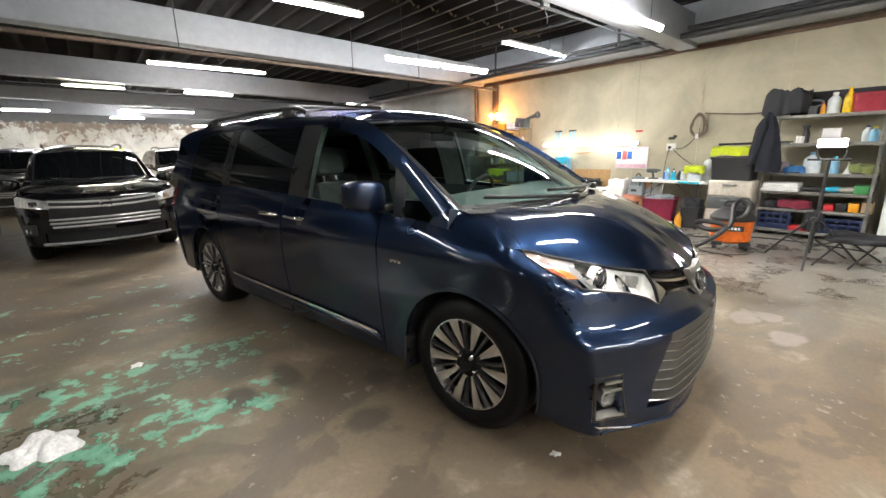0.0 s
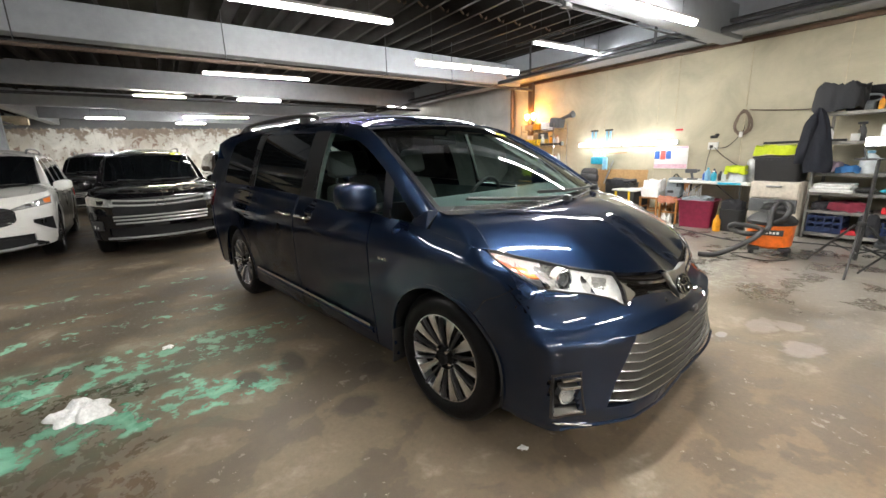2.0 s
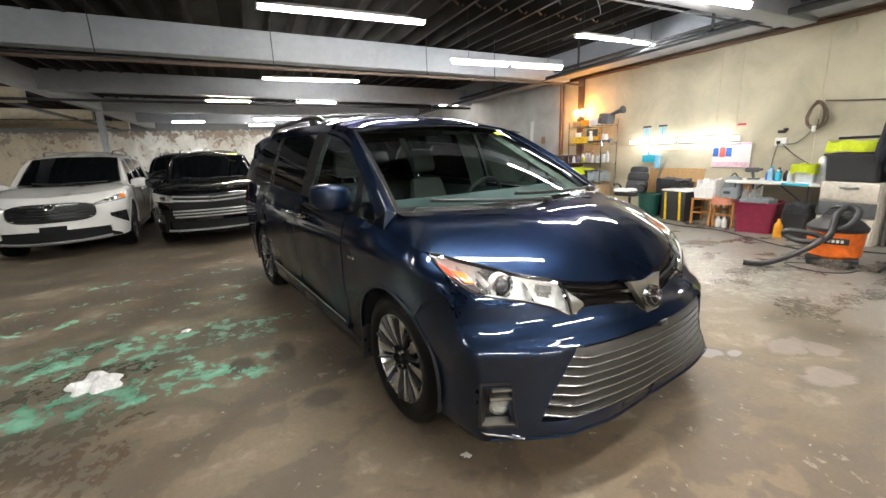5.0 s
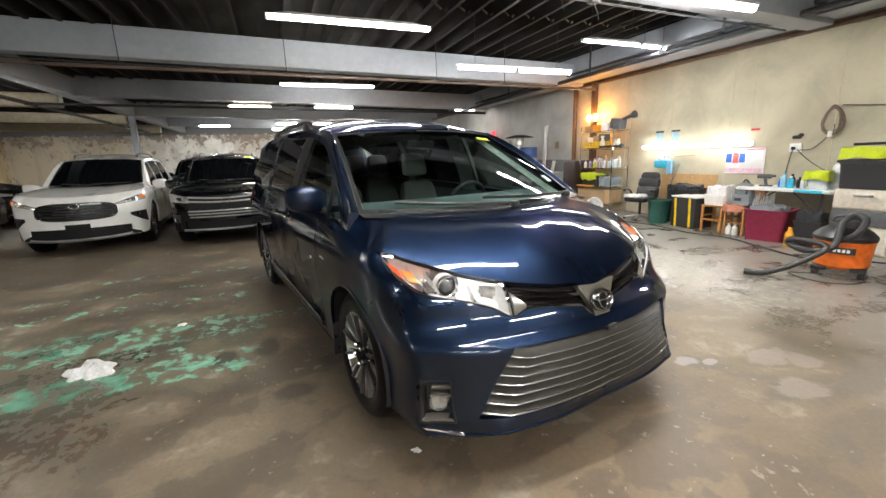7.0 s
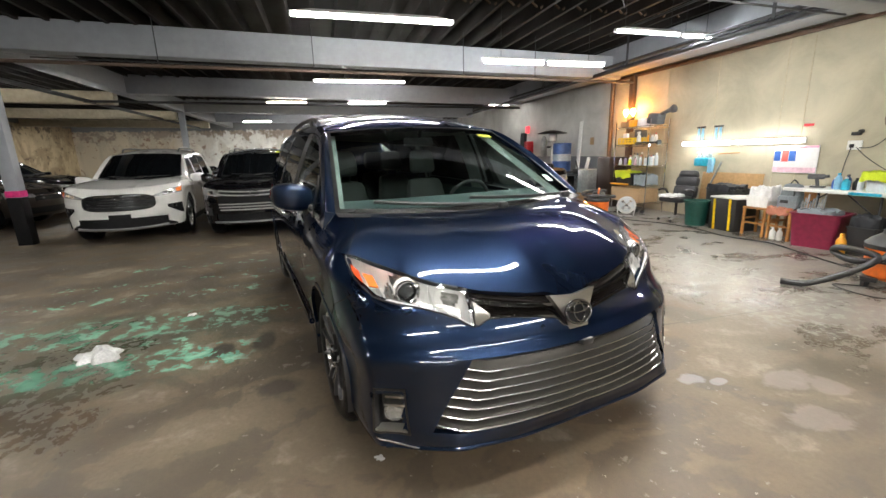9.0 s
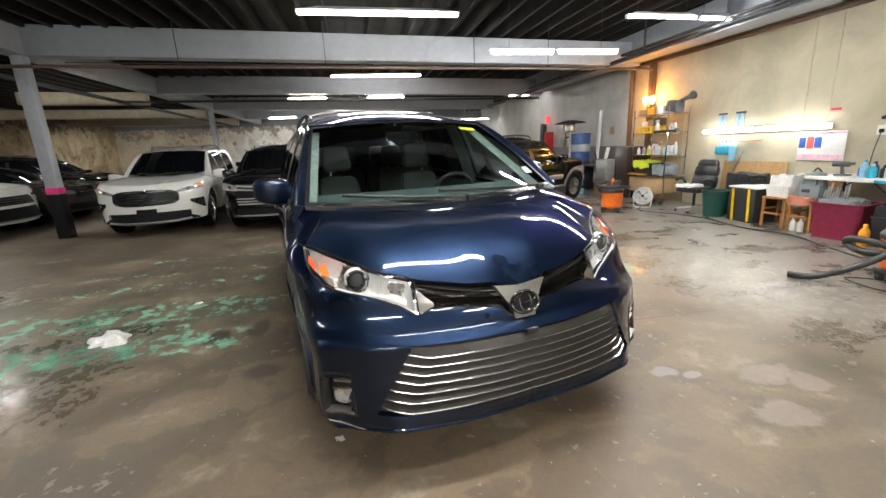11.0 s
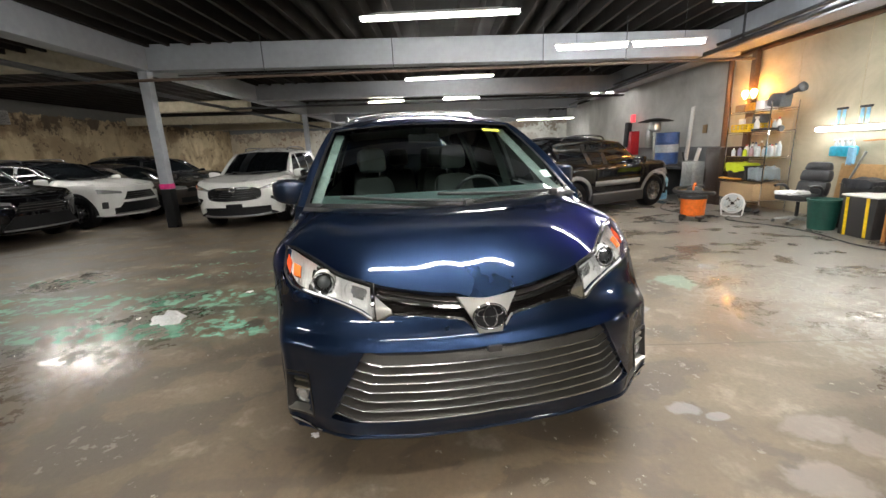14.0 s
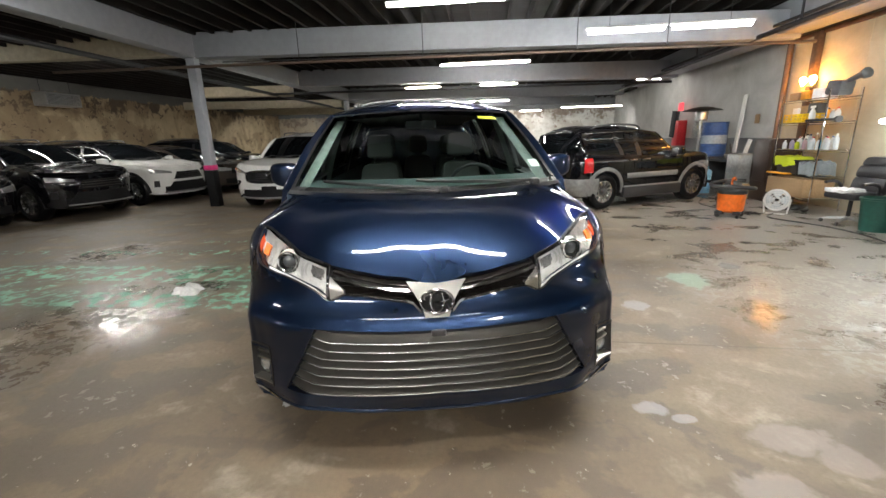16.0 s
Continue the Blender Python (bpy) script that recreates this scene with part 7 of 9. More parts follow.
def bottle(x, y, z, r, h, body, cap, label, name="bottle"):
    ob = thing(name, pose(x, y, z), label, "bottle", "bottles")
    bm = bmesh.new()
    lathe(bm, [(r * 0.92, 0), (r, h * 0.03), (r, h * 0.6), (r * 0.9, h * 0.7), (r * 0.36, h * 0.86), (r * 0.34, h * 0.9)], 18)
    part("body", bm, body, ob)
    bm = bmesh.new()
    lathe(bm, [(r * 0.42, h * 0.89), (r * 0.42, h * 0.99), (r * 0.36, h)], 14)
    part("cap", bm, cap, ob)
    return ob


def spray(x, y, z, h, body, head, label, rz=0):
    ob = thing("spray_bottle", pose(x, y, z, 0, 0, rz), label, "bottle", "bottles")
    bm = bmesh.new()
    lathe(bm, [(0.04, 0), (0.045, 0.01), (0.045, h * 0.5), (0.03, h * 0.68), (0.015, h * 0.78)], 16)
    part("body", bm, body, ob)
    bm = bmesh.new()
    box(bm, (0.01, 0, h * 0.9), (0.1, 0.028, 0.035), 0.008)
    box(bm, (0.03, 0, h * 0.82), (0.012, 0.015, 0.07), 0.004, pose(0, 0, 0, 0, 0, 0))
    lathe(bm, [(0.018, h * 0.76), (0.018, h * 0.88)], 12)
    part("trigger_head", bm, head, ob)
    return ob


def bin_box(name, c, s, material, label, category, rim=0.012, taper=0.92, m=None, lid=None, wall=0.006):
    """An open tub with a turned rim, narrower below."""
    ob = thing(name, pose(*c) @ (m or Matrix()), label, category)
    x, y, h = s[0] / 2, s[1] / 2, s[2]
    bm = bmesh.new()
    def ring(k, z):
        r = []
        for i in range(32):
            t = 2 * math.pi * i / 32
            cx, sy = math.cos(t), math.sin(t)
            e = 0.22
            r.append(bm.verts.new((x * k * math.copysign(abs(cx) ** e, cx), y * k * math.copysign(abs(sy) ** e, sy), z)))
        return r
    rings = [ring(taper, 0), ring(1, h - 0.02), ring(1 + rim / x, h - 0.018), ring(1 + rim / x, h), ring(1 - wall / x, h), ring(taper - wall / x, 0.012)]
    for a, b in zip(rings, rings[1:]):
        for i in range(32):
            bm.faces.new((a[i], a[(i + 1) % 32], b[(i + 1) % 32], b[i]))
    bm.faces.new(list(reversed(rings[0])))
    bm.faces.new(rings[-1])
    part("tub", bm, material, ob)
    if lid:
        bm = bmesh.new()
        box(bm, (0, 0, h + 0.012), (s[0] + 0.03, s[1] + 0.03, 0.03), 0.012)
        box(bm, (0, 0, h + 0.03), (s[0] * 0.8, s[1] * 0.8, 0.012), 0.006)
        part("lid", bm, lid, ob)
    return ob


def crate(c, s, material, label, rz=0, name="crate"):
    """A plastic crate: slotted sides on a tray."""
    ob = thing(name, pose(*c, 0, 0, rz), label, "crate", "crates")
    x, y, h = s
    bm = bmesh.new()
    box(bm, (0, 0, 0.01), (x, y, 0.02), 0.004)
    part("tray", bm, material, ob)
    for dx, dy, w, d in ((0, -y / 2, x, 0.012), (0, y / 2, x, 0.012), (-x / 2, 0, 0.012, y), (x / 2, 0, 0.012, y)):
        bm = bmesh.new()
        box(bm, (dx, dy, h * 0.18), (w, d, h * 0.3), 0.003)
        side = part("side", bm, material, ob)
        for zz, hh in ((h * 0.58, h * 0.16), (h * 0.92, h * 0.16)):
            bm = bmesh.new()
            box(bm, (dx, dy, zz), (w, d, hh), 0.003)
            part("slat", bm, material, side)
        for i in range(5):
            t = (i / 4 - 0.5) * 0.98
            bm = bmesh.new()
            box(bm, (dx + (t * x if w > d else 0), dy + (t * y if d > w else 0), h / 2), (0.024, 0.016, h * 0.96) if w > d else (0.016, 0.024, h * 0.96), 0.003)
            part("rib", bm, material, side)
    return ob


def heap(name, c, s, material, label, seed, category="cloth", h=0.03, rz=0):
    bm = bmesh.new()
    drape(bm, (0, 0, 0), s, seed, h)
    ob = single(name, bm, material, label, category, pose(*c, 0, 0, rz))
    return ob


# shelving with cleaning goods
sh = thing("shelving_unit", pose(-0.93, 8.4, 0), "worn steel shelving unit full of cleaning goods against the cream wall", "shelf")
LEV = (0.1, 0.42, 0.68, 0.95, 1.38, 1.77)
for x in (-0.61, 0.61):
    for y in (-0.27, 0.27):
        bm = bmesh.new()
        box(bm, (x, y, 0.97), (0.035, 0.004, 1.94))
        box(bm, (x - math.copysign(0.016, x), y, 0.97), (0.004, 0.035, 1.94))
        part("post", bm, SHELFM, sh)
for z in LEV:
    bm = bmesh.new()
    box(bm, (0, 0, z - 0.015), (1.22, 0.55, 0.03), 0.004)
    box(bm, (0, -0.276, z - 0.018), (1.2, 0.008, 0.044), 0.002)
    part("shelf", bm, SHELFM, sh)
L = {i: z for i, z in enumerate(LEV)}
SX, SY = -0.93, 8.4
heap("jacket", (-1.4, 8.28, 1.77), (0.56, 0.5, 0.33), CLOTHB, "black quilted jacket heaped on the top shelf", 3, "jacket", 0.09)
bm = bmesh.new()
box(bm, (-0.92, 8.56, 2.06), (1.0, 0.14, 0.1), 0.02, None)
box(bm, (-0.92, 8.56, 1.9), (0.94, 0.12, 0.26), 0.01)
single("long_case", bm, CLOTHB, "long black padded case lying at the back of the top shelf", "case")
bm = bmesh.new()
tube(bm, [(-1.1 + 0.1 * math.cos(t), 8.3 + 0.02 * math.sin(t), 1.93 + 0.045 * math.sin(t)) for t in np.linspace(0, 6.28, 20)[:-1]], 0.016, 8, closed=True)
box(bm, (-1.1, 8.3, 1.83), (0.1, 0.1, 0.13), 0.02)
single("polishing_pad", bm, CLOTHG, "grey polishing pad ring on a dark can", "pad")
bottle(-0.88, 8.28, 1.77, 0.075, 0.29, CLEARP, WHITEP, "milky plastic gallon jug on the top shelf", "jug")
bottle(-0.98, 8.22, 1.77, 0.03, 0.16, OPLASTIC, RED, "small amber bottle on the top shelf")
bottle(-0.73, 8.25, 1.77, 0.055, 0.34, YPLASTIC, YPLASTIC, "tall yellow plastic bottle on the top shelf")
bin_box("tote", (-0.46, 8.33, 1.772), (0.46, 0.34, 0.25), mat("dark_red_plastic", (0.27, 0.015, 0.03), 0.4), "dark red plastic tote on the top shelf", "tote")
spray(-1.12, 8.25, L[4], 0.26, BLACK, BLACK, "black spray bottle on the shelf", 200)
can("mug", -1.17, 8.2, L[4], [(0.045, 0), (0.05, 0.1), (0.045, 0.1), (0.04, 0.01)], WHITEP, "white mug on the shelf", "mug")
bm = bmesh.new()
box(bm, (0, 0, 0.1), (0.2, 0.08, 0.2), 0.004, pose(0, 0, 0, -8, 0, 0))
single("carton", bm, PAPER, "white carton leaning on the shelf", "carton", pose(-0.86, 8.36, L[4]))
bm = bmesh.new()
box(bm, (0, 0, 0.02), (0.26, 0.05, 0.035), 0.01)
box(bm, (-0.1, 0, 0.03), (0.08, 0.07, 0.06), 0.015)
single("brush", bm, BLACK, "black brush with a long handle on the shelf", "brush", pose(-1.38, 8.22, L[4]))
bottle(-1.46, 8.3, L[4], 0.04, 0.2, PAPER, BLACK, "white bottle with a black cap on the shelf")
bottle(-0.42, 8.32, L[4], 0.05, 0.2, SKY, YPLASTIC, "pale blue bottle with a yellow cap")
bottle(-0.5, 8.38, L[4], 0.05, 0.22, CLEARP, NAVY, "clear bottle with a blue cap")
heap("folded_cloth", (-1.4, 8.3, L[3]), (0.3, 0.34, 0.14), mat("mauve_cloth", (0.3, 0.24, 0.3), 0.9, bump=0.3), "crumpled mauve polishing cloth on the shelf", 5)
heap("folded_cloth", (-1.18, 8.26, L[3]), (0.28, 0.3, 0.09), CLOTHBL, "blue polishing cloth heaped on the shelf", 6)
bottle(-1.0, 8.3, L[3], 0.1, 0.3, CLEARP, SKY, "large water jug, half full, on the shelf", "jug")
bottle(-0.76, 8.3, L[3], 0.06, 0.24, SKY, CYAN, "blue detergent bottle on the shelf")
can("funnel", -0.6, 8.2, L[3], [(0.05, 0), (0.012, 0.09), (0.008, 0.16)], WHITEP, "white funnel on the shelf", "funnel")
heap("folded_cloth", (-0.45, 8.3, L[3]), (0.34, 0.32, 0.12), CLOTHGR, "olive green cloth heaped on the shelf", 7)
ts = thing("towel_stack", pose(-1.3, 8.24, L[2]), "stack of folded white towels hanging over the shelf", "towels")
for i in range(3):
    bm = bmesh.new()
    box(bm, (0.006 * i, 0, 0.022 + i * 0.042), (0.46 - 0.02 * i, 0.34, 0.041), 0.018)
    part("towel", bm, CLOTHW, ts)
for x, m_, s in ((-0.98, BLACK, 0.1), (-0.55, BEIGE, 0.09), (-0.72, CYAN, 0.08)):
    bm = bmesh.new()
    def shoe(a, b):
        t = 2 * math.pi * a
        k = math.sin(math.pi * min(0.999, b + 0.001)) ** 0.5
        return V((b - 0.5) * 0.25, 0.045 * k * math.cos(t), 0.045 + 0.045 * k * math.sin(t) * (0.7 + 0.5 * b))
    sheet(bm, shoe, 14, 10)
    single("polisher" if m_ is CYAN else "brush", bm, m_, "rounded hand brush on the shelf" if m_ is not CYAN else "blue hand polisher on the shelf", "brush", pose(x, 8.25, L[2], 0, 0, 20))
bm = bmesh.new()
box(bm, (0, 0, 0.06), (0.15, 0.2, 0.12), 0.01)
single("carton", bm, mat("green_carton", (0.05, 0.25, 0.08), 0.6), "small green carton on the shelf", "carton", pose(-0.42, 8.26, L[2]))
heap("folded_cloth", (-1.12, 8.28, L[1]), (0.42, 0.34, 0.12), CLOTHM, "maroon cloth heaped on the shelf", 9)
heap("folded_cloth", (-1.4, 8.3, L[1]), (0.22, 0.34, 0.1), CLOTHB, "dark cloth heaped on the shelf", 10)
for i in range(4):
    bm = bmesh.new()
    box(bm, (0, 0, 0.05 + 0.01 * i), (0.11, 0.16, 0.09 + 0.02 * i), 0.012)
    single("tool_box", bm, (RED, BLACK, OPLASTIC, CARD)[i], "small mixed carton of supplies on the shelf", "carton", pose(-0.72 + i * 0.13, 8.25, L[1]))
NAVYCRATE = mat("deep_navy_plastic", (0.006, 0.017, 0.065), 0.5)
crate((-1.32, 8.33, L[0]), (0.38, 0.34, 0.25), NAVYCRATE, "dark blue plastic crate on the bottom shelf")
crate((-0.6, 8.33, L[0]), (0.5, 0.34, 0.22), NAVYCRATE, "dark blue plastic crate on the bottom shelf")
heap("rag_bag", (-0.86, 8.24, L[0]), (0.25, 0.3, 0.3), CLOTHB, "dark bag of rags beside the crate", 12, "bag", 0.05)
bm = bmesh.new()
box(bm, (0, 0, 0.035), (0.26, 0.2, 0.07), 0.015)
single("tray", bm, RED, "flat red plastic tray on the bottom shelf", "tray", pose(-1.0, 8.25, L[0]))

# hanging jacket
bm = bmesh.new()
def jacket(a, b):
    t = 2 * math.pi * a
    w = float(np.interp(b, [0, 0.1, 0.3, 0.6, 0.85, 1], [0.03, 0.075, 0.12, 0.15, 0.165, 0.14]))
    d = float(np.interp(b, [0, 0.2, 0.6, 1], [0.03, 0.07, 0.1, 0.09]))
    f = 1 + 0.13 * math.sin(6 * t + 5 * b) * min(1, 2 * b) + 0.25 * noise.noise(Vector((math.cos(t) * 1.6, math.sin(t) * 1.6, b * 3.4)))
    return V(w * math.cos(t) * f + 0.07 * b, d * math.sin(t) * f, 0.86 * (1 - b) + 0.05 * noise.noise(Vector((math.cos(t) * 2, b * 3, 2))))
sheet(bm, jacket, 44, 30)
def sleeve(a, b):
    t = 2 * math.pi * a
    r = float(np.interp(b, [0, 0.15, 0.6, 1], [0.03, 0.075, 0.07, 0.055])) * (1 + 0.2 * noise.noise(Vector((math.cos(t) * 2 + 9, math.sin(t) * 2, b * 6))))
    return V(-0.035 - 0.09 * b + r * math.cos(t), -0.05 - 0.03 * b + r * math.sin(t), 0.78 - 0.66 * b)
sheet(bm, sleeve, 22, 24)
single("hanging_jacket", bm, mat("navy_jacket_cloth", (0.007, 0.009, 0.017), 0.85, bump=0.5, scale=40), "dark navy jacket hanging from the shelf post", "jacket", pose(-1.53, 7.98, 0.97))

# drawer unit, tub and vests
dr = thing("drawer_unit", pose(-1.91, 8.22, 0), "beige and grey plastic drawer unit on the floor", "drawers")
bm = bmesh.new()
box(bm, (0, 0.02, 0.41), (0.62, 0.5, 0.82), 0.012)
part("body", bm, BEIGE, dr)
for z0, z1, m_ in ((0.02, 0.34, BEIGE), (0.36, 0.56, DGREY), (0.58, 0.81, BEIGE)):
    bm = bmesh.new()
    box(bm, (0, -0.24, (z0 + z1) / 2), (0.6, 0.04, z1 - z0), 0.014)
    d = part("drawer", bm, m_, dr)
    bm = bmesh.new()
    tube(bm, bend([(-0.09, -0.255, z1 - 0.06), (-0.07, -0.28, z1 - 0.06), (0.07, -0.28, z1 - 0.06), (0.09, -0.255, z1 - 0.06)], 4), 0.014, 8)
    part("handle", bm, STEEL, d)
bin_box("storage_tub", (-1.93, 8.2, 0.822), (0.6, 0.44, 0.34), BLACK, "black plastic storage tub on the drawer unit", "tub", lid=BLACK)
heap("safety_vest", (-1.95, 8.16, 1.2), (0.66, 0.44, 0.14), HIVIS, "bright yellow safety vests heaped on the black tub", 21, "vest", 0.03)
bm = bmesh.new()
tube(bm, [(-0.3, 0, 0), (0.3, 0.02, 0.01)], 0.018, 8)
single("folded_strap", bm, CLOTHB, "black rolled strap on the vests", "strap", pose(-1.92, 8.25, 1.385))

# folding table and what stands on it
tb = thing("folding_table", pose(-2.9, 8.35, 0), "white plastic folding table with grey steel legs", "table")
bm = bmesh.new()
box(bm, (0, 0, 0.755), (1.26, 0.66, 0.045), 0.014)
part("tabletop", bm, WHITEP, tb)
bm = bmesh.new()
box(bm, (0.36, -0.332, 0.755), (0.34, 0.004, 0.034))
part("edge_label", bm, CYAN, tb, "blue label on the table edge")
for x in (-0.5, 0.5):
    for y in (-0.25, 0.25):
        bm = bmesh.new()
        tube(bm, [(x, y, 0.735), (x * 1.04, y * 1.06, 0.0)], 0.014, 8)
        part("leg", bm, DARKPIPE, tb)
for s in (-1, 1):
    bm = bmesh.new()
    tube(bm, [(s * 0.52, -0.24, 0.42), (s * 0.12, -0.2, 0.72)], 0.009, 6)
    part("brace", bm, DARKPIPE, tb)
bm = bmesh.new()
box(bm, (0, 0, 0.012), (0.17, 0.11, 0.024), 0.008)
tube(bm, [(0.0, 0, 0.02), (0.02, 0, 0.12)], 0.022, 10)
box(bm, (0.03, 0, 0.155), (0.2, 0.065, 0.075), 0.025)
tube(bm, [(-0.06, 0, 0.16), (-0.11, 0, 0.165)], 0.02, 10)
single("cordless_drill", bm, DGREY, "dark cordless tool standing on the table", "tool", pose(-3.25, 8.3, 0.778, 0, 0, 200))
for i, (x, y, r, h, a, b) in enumerate(((-2.98, 8.25, 0.042, 0.22, SKY, CYAN), (-2.9, 8.3, 0.04, 0.2, NAVY, BLACK), (-2.86, 8.2, 0.045, 0.17, CYAN, WHITEP), (-2.79, 8.28, 0.036, 0.16, BLACK, BLACK), (-2.72, 8.24, 0.034, 0.18, CLEARP, BLACK), (-3.06, 8.32, 0.03, 0.15, PBLUE, WHITEP))):
    bottle(x, y, 0.778, r, h, a, b, ("blue cleaner bottle on the table", "dark blue bottle on the table", "cyan bottle with a white cap on the table", "short black bottle on the table", "clear bottle with a black cap on the table", "small blue bottle on the table")[i])
bin_box("bucket", (-2.5, 8.25, 0.778), (0.24, 0.24, 0.2), CLEARP, "pale plastic bucket on the table", "bucket")
heap("safety_vest", (-2.52, 8.22, 0.9), (0.32, 0.32, 0.13), HIVIS, "bright yellow vest draped over a bucket", 25, "vest", 0.03)
can("canister", -2.33, 8.3, 0.778, [(0.085, 0), (0.09, 0.02), (0.09, 0.32), (0.07, 0.36), (0.03, 0.37)], STEEL, "grey steel canister on the table", "canister")
bm = bmesh.new()
box(bm, (0, 0, 0.2), (0.06, 0.04, 0.4), 0.01, pose(0, 0, 0, 0, 28, 0))
single("squeegee", bm, WHITEP, "white board leaning behind the canister", "board", pose(-2.42, 8.5, 0.78))

# below and beside the table
bin_box("storage_bin", (-2.98, 8.05, 0), (0.55, 0.5, 0.47), MAROON, "maroon plastic bin full of odds and ends", "bin", rim=0.02, taper=0.85, m=pose(0, 0, 0, 0, 0, 12))
heap("rag", (-3.0, 8.05, 0.3), (0.46, 0.42, 0.2), CLOTHG, "grey rags and tools in the maroon bin", 31, "rags", 0.05)
bottle(-2.55, 7.78, 0, 0.055, 0.27, OPLASTIC, OPLASTIC, "orange plastic bottle on the floor")
bin_box("bucket", (-2.42, 8.0, 0), (0.3, 0.3, 0.36), BLACK, "black bucket with tools on the floor", "bucket")
heap("rag", (-2.42, 8.0, 0.3), (0.32, 0.3, 0.18), CLOTHB, "dark rags in the black bucket", 33, "rags", 0.05)
bm = bmesh.new()
for i in range(9):
    tube(bm, [(-0.14 + i * 0.035, 0, 0), (-0.13 + i * 0.034, 0.02, 0.16 + 0.05 * ((i * 7) % 3))], 0.011, 6)
single("loose_tools", bm, STEEL, "bundle of metal tools standing in the maroon bin", "tools", pose(-3.12, 8.05, 0.44))


def stool(x, y, rz, w=0.36, h=0.45):
    ob = thing("stool", pose(x, y, 0, 0, 0, rz), "orange-brown wooden stool against the wall", "stool", "stools")
    bm = bmesh.new()
    box(bm, (0, 0, h - 0.015), (w, w, 0.03), 0.008)
    part("seat", bm, WOOD, ob)
    for sx in (-1, 1):
        for sy in (-1, 1):
            bm = bmesh.new()
            box(bm, (sx * (w / 2 - 0.025), sy * (w / 2 - 0.025), (h - 0.03) / 2), (0.035, 0.035, h - 0.03), 0.004)
            part("leg", bm, WOOD, ob)
    for s in (-1, 1):
        bm = bmesh.new()
        box(bm, (0, s * (w / 2 - 0.025), 0.2), (w - 0.08, 0.02, 0.03), 0.003)
        part("rung", bm, WOOD, ob)
        bm = bmesh.new()
        box(bm, (s * (w / 2 - 0.025), 0, 0.26), (0.02, w - 0.08, 0.03), 0.003)
        part("rung", bm, WOOD, ob)
    return ob


stool(-3.84, 8.1, 3)
stool(-3.45, 8.12, -4)
bin_box("laundry_basket", (-3.84, 8.1, 0.45), (0.36, 0.3, 0.17), WHITEP, "white plastic basket on a stool", "basket")
heap("towel_heap", (-3.82, 8.1, 0.54), (0.36, 0.32, 0.2), CLOTHW, "white towels heaped in the basket", 41, "towels", 0.07)
bp = thing("backpack", pose(-3.47, 8.16, 0.45, 0, 0, 10), "grey backpack standing on a stool", "backpack")
bm = bmesh.new()
box(bm, (0, 0, 0.19), (0.32, 0.18, 0.38), 0.07, taper=0.8)
part("main_bag", bm, CLOTHG, bp)
bm = bmesh.new()
box(bm, (0, -0.1, 0.11), (0.26, 0.07, 0.19), 0.03)
part("front_pocket", bm, CLOTHG, bp)
bm = bmesh.new()
box(bm, (-0.03, -0.138, 0.12), (0.1, 0.004, 0.045))
part("patch", bm, BLACK, bp)
bm = bmesh.new()
tube(bm, bend([(-0.05, 0.02, 0.37), (0, 0.0, 0.43), (0.05, 0.02, 0.37)], 5), 0.01, 6)
part("top_loop", bm, BLACK, bp)
heap("towel", (-3.5, 7.99, 0.36), (0.34, 0.16, 0.12), CLOTHR, "rust-coloured towel hanging over the stool's edge", 43, "towel", 0.03)
bm = bmesh.new()
box(bm, (0, 0, 0.3), (0.4, 0.025, 0.6), 0.01)
for z in (0.2, 0.42):
    box(bm, (0, -0.02, z), (0.42, 0.02, 0.05), 0.006)
single("chair_back", bm, WOOD, "orange-brown wooden panel leaning behind the stools", "panel", pose(-3.62, 8.6, 0.0) @ pose(0, 0, 0.12))
for x in (-3.52, -3.42):
    bottle(x, 7.95, 0, 0.04, 0.18, WHITEP, WHITEP, "white bottle under the stool")

# black case with yellow straps, bins, chair
cs = thing("equipment_case", pose(-4.32, 8.14, 0, 0, 0, -4), "black case with two yellow straps on the floor", "case")
bm = bmesh.new()
box(bm, (0, 0, 0.27), (0.5, 0.5, 0.54), 0.015)
part("case_body", bm, BLACK, cs)
for x in (-0.14, 0.16):
    bm = bmesh.new()
    box(bm, (x, -0.253, 0.27), (0.045, 0.008, 0.52), 0.002, pose(0, 0, 0, 0, -3, 0))
    part("strap", bm, YPLASTIC, cs, "yellow strap")
bm = bmesh.new()
box(bm, (0.02, -0.02, 0.555), (0.54, 0.5, 0.025), 0.006)
part("top_board", bm, WHITEP, cs)
can("waste_bin", -4.92, 7.98, 0, [(0.16, 0), (0.2, 0.42), (0.215, 0.425), (0.215, 0.45), (0.19, 0.45), (0.15, 0.02)], GREENP, "dark green plastic waste bin on the floor", "bin", 28)
bin_box("refuse_bin", (-4.72, 8.42, 0), (0.56, 0.42, 0.66), BLACK, "large black refuse bin with a loose bag", "bin")
heap("bin_bag", (-4.72, 8.4, 0.6), (0.6, 0.46, 0.12), CLOTHB, "black bin bag over the rim of the refuse bin", 51, "bag", 0.03)

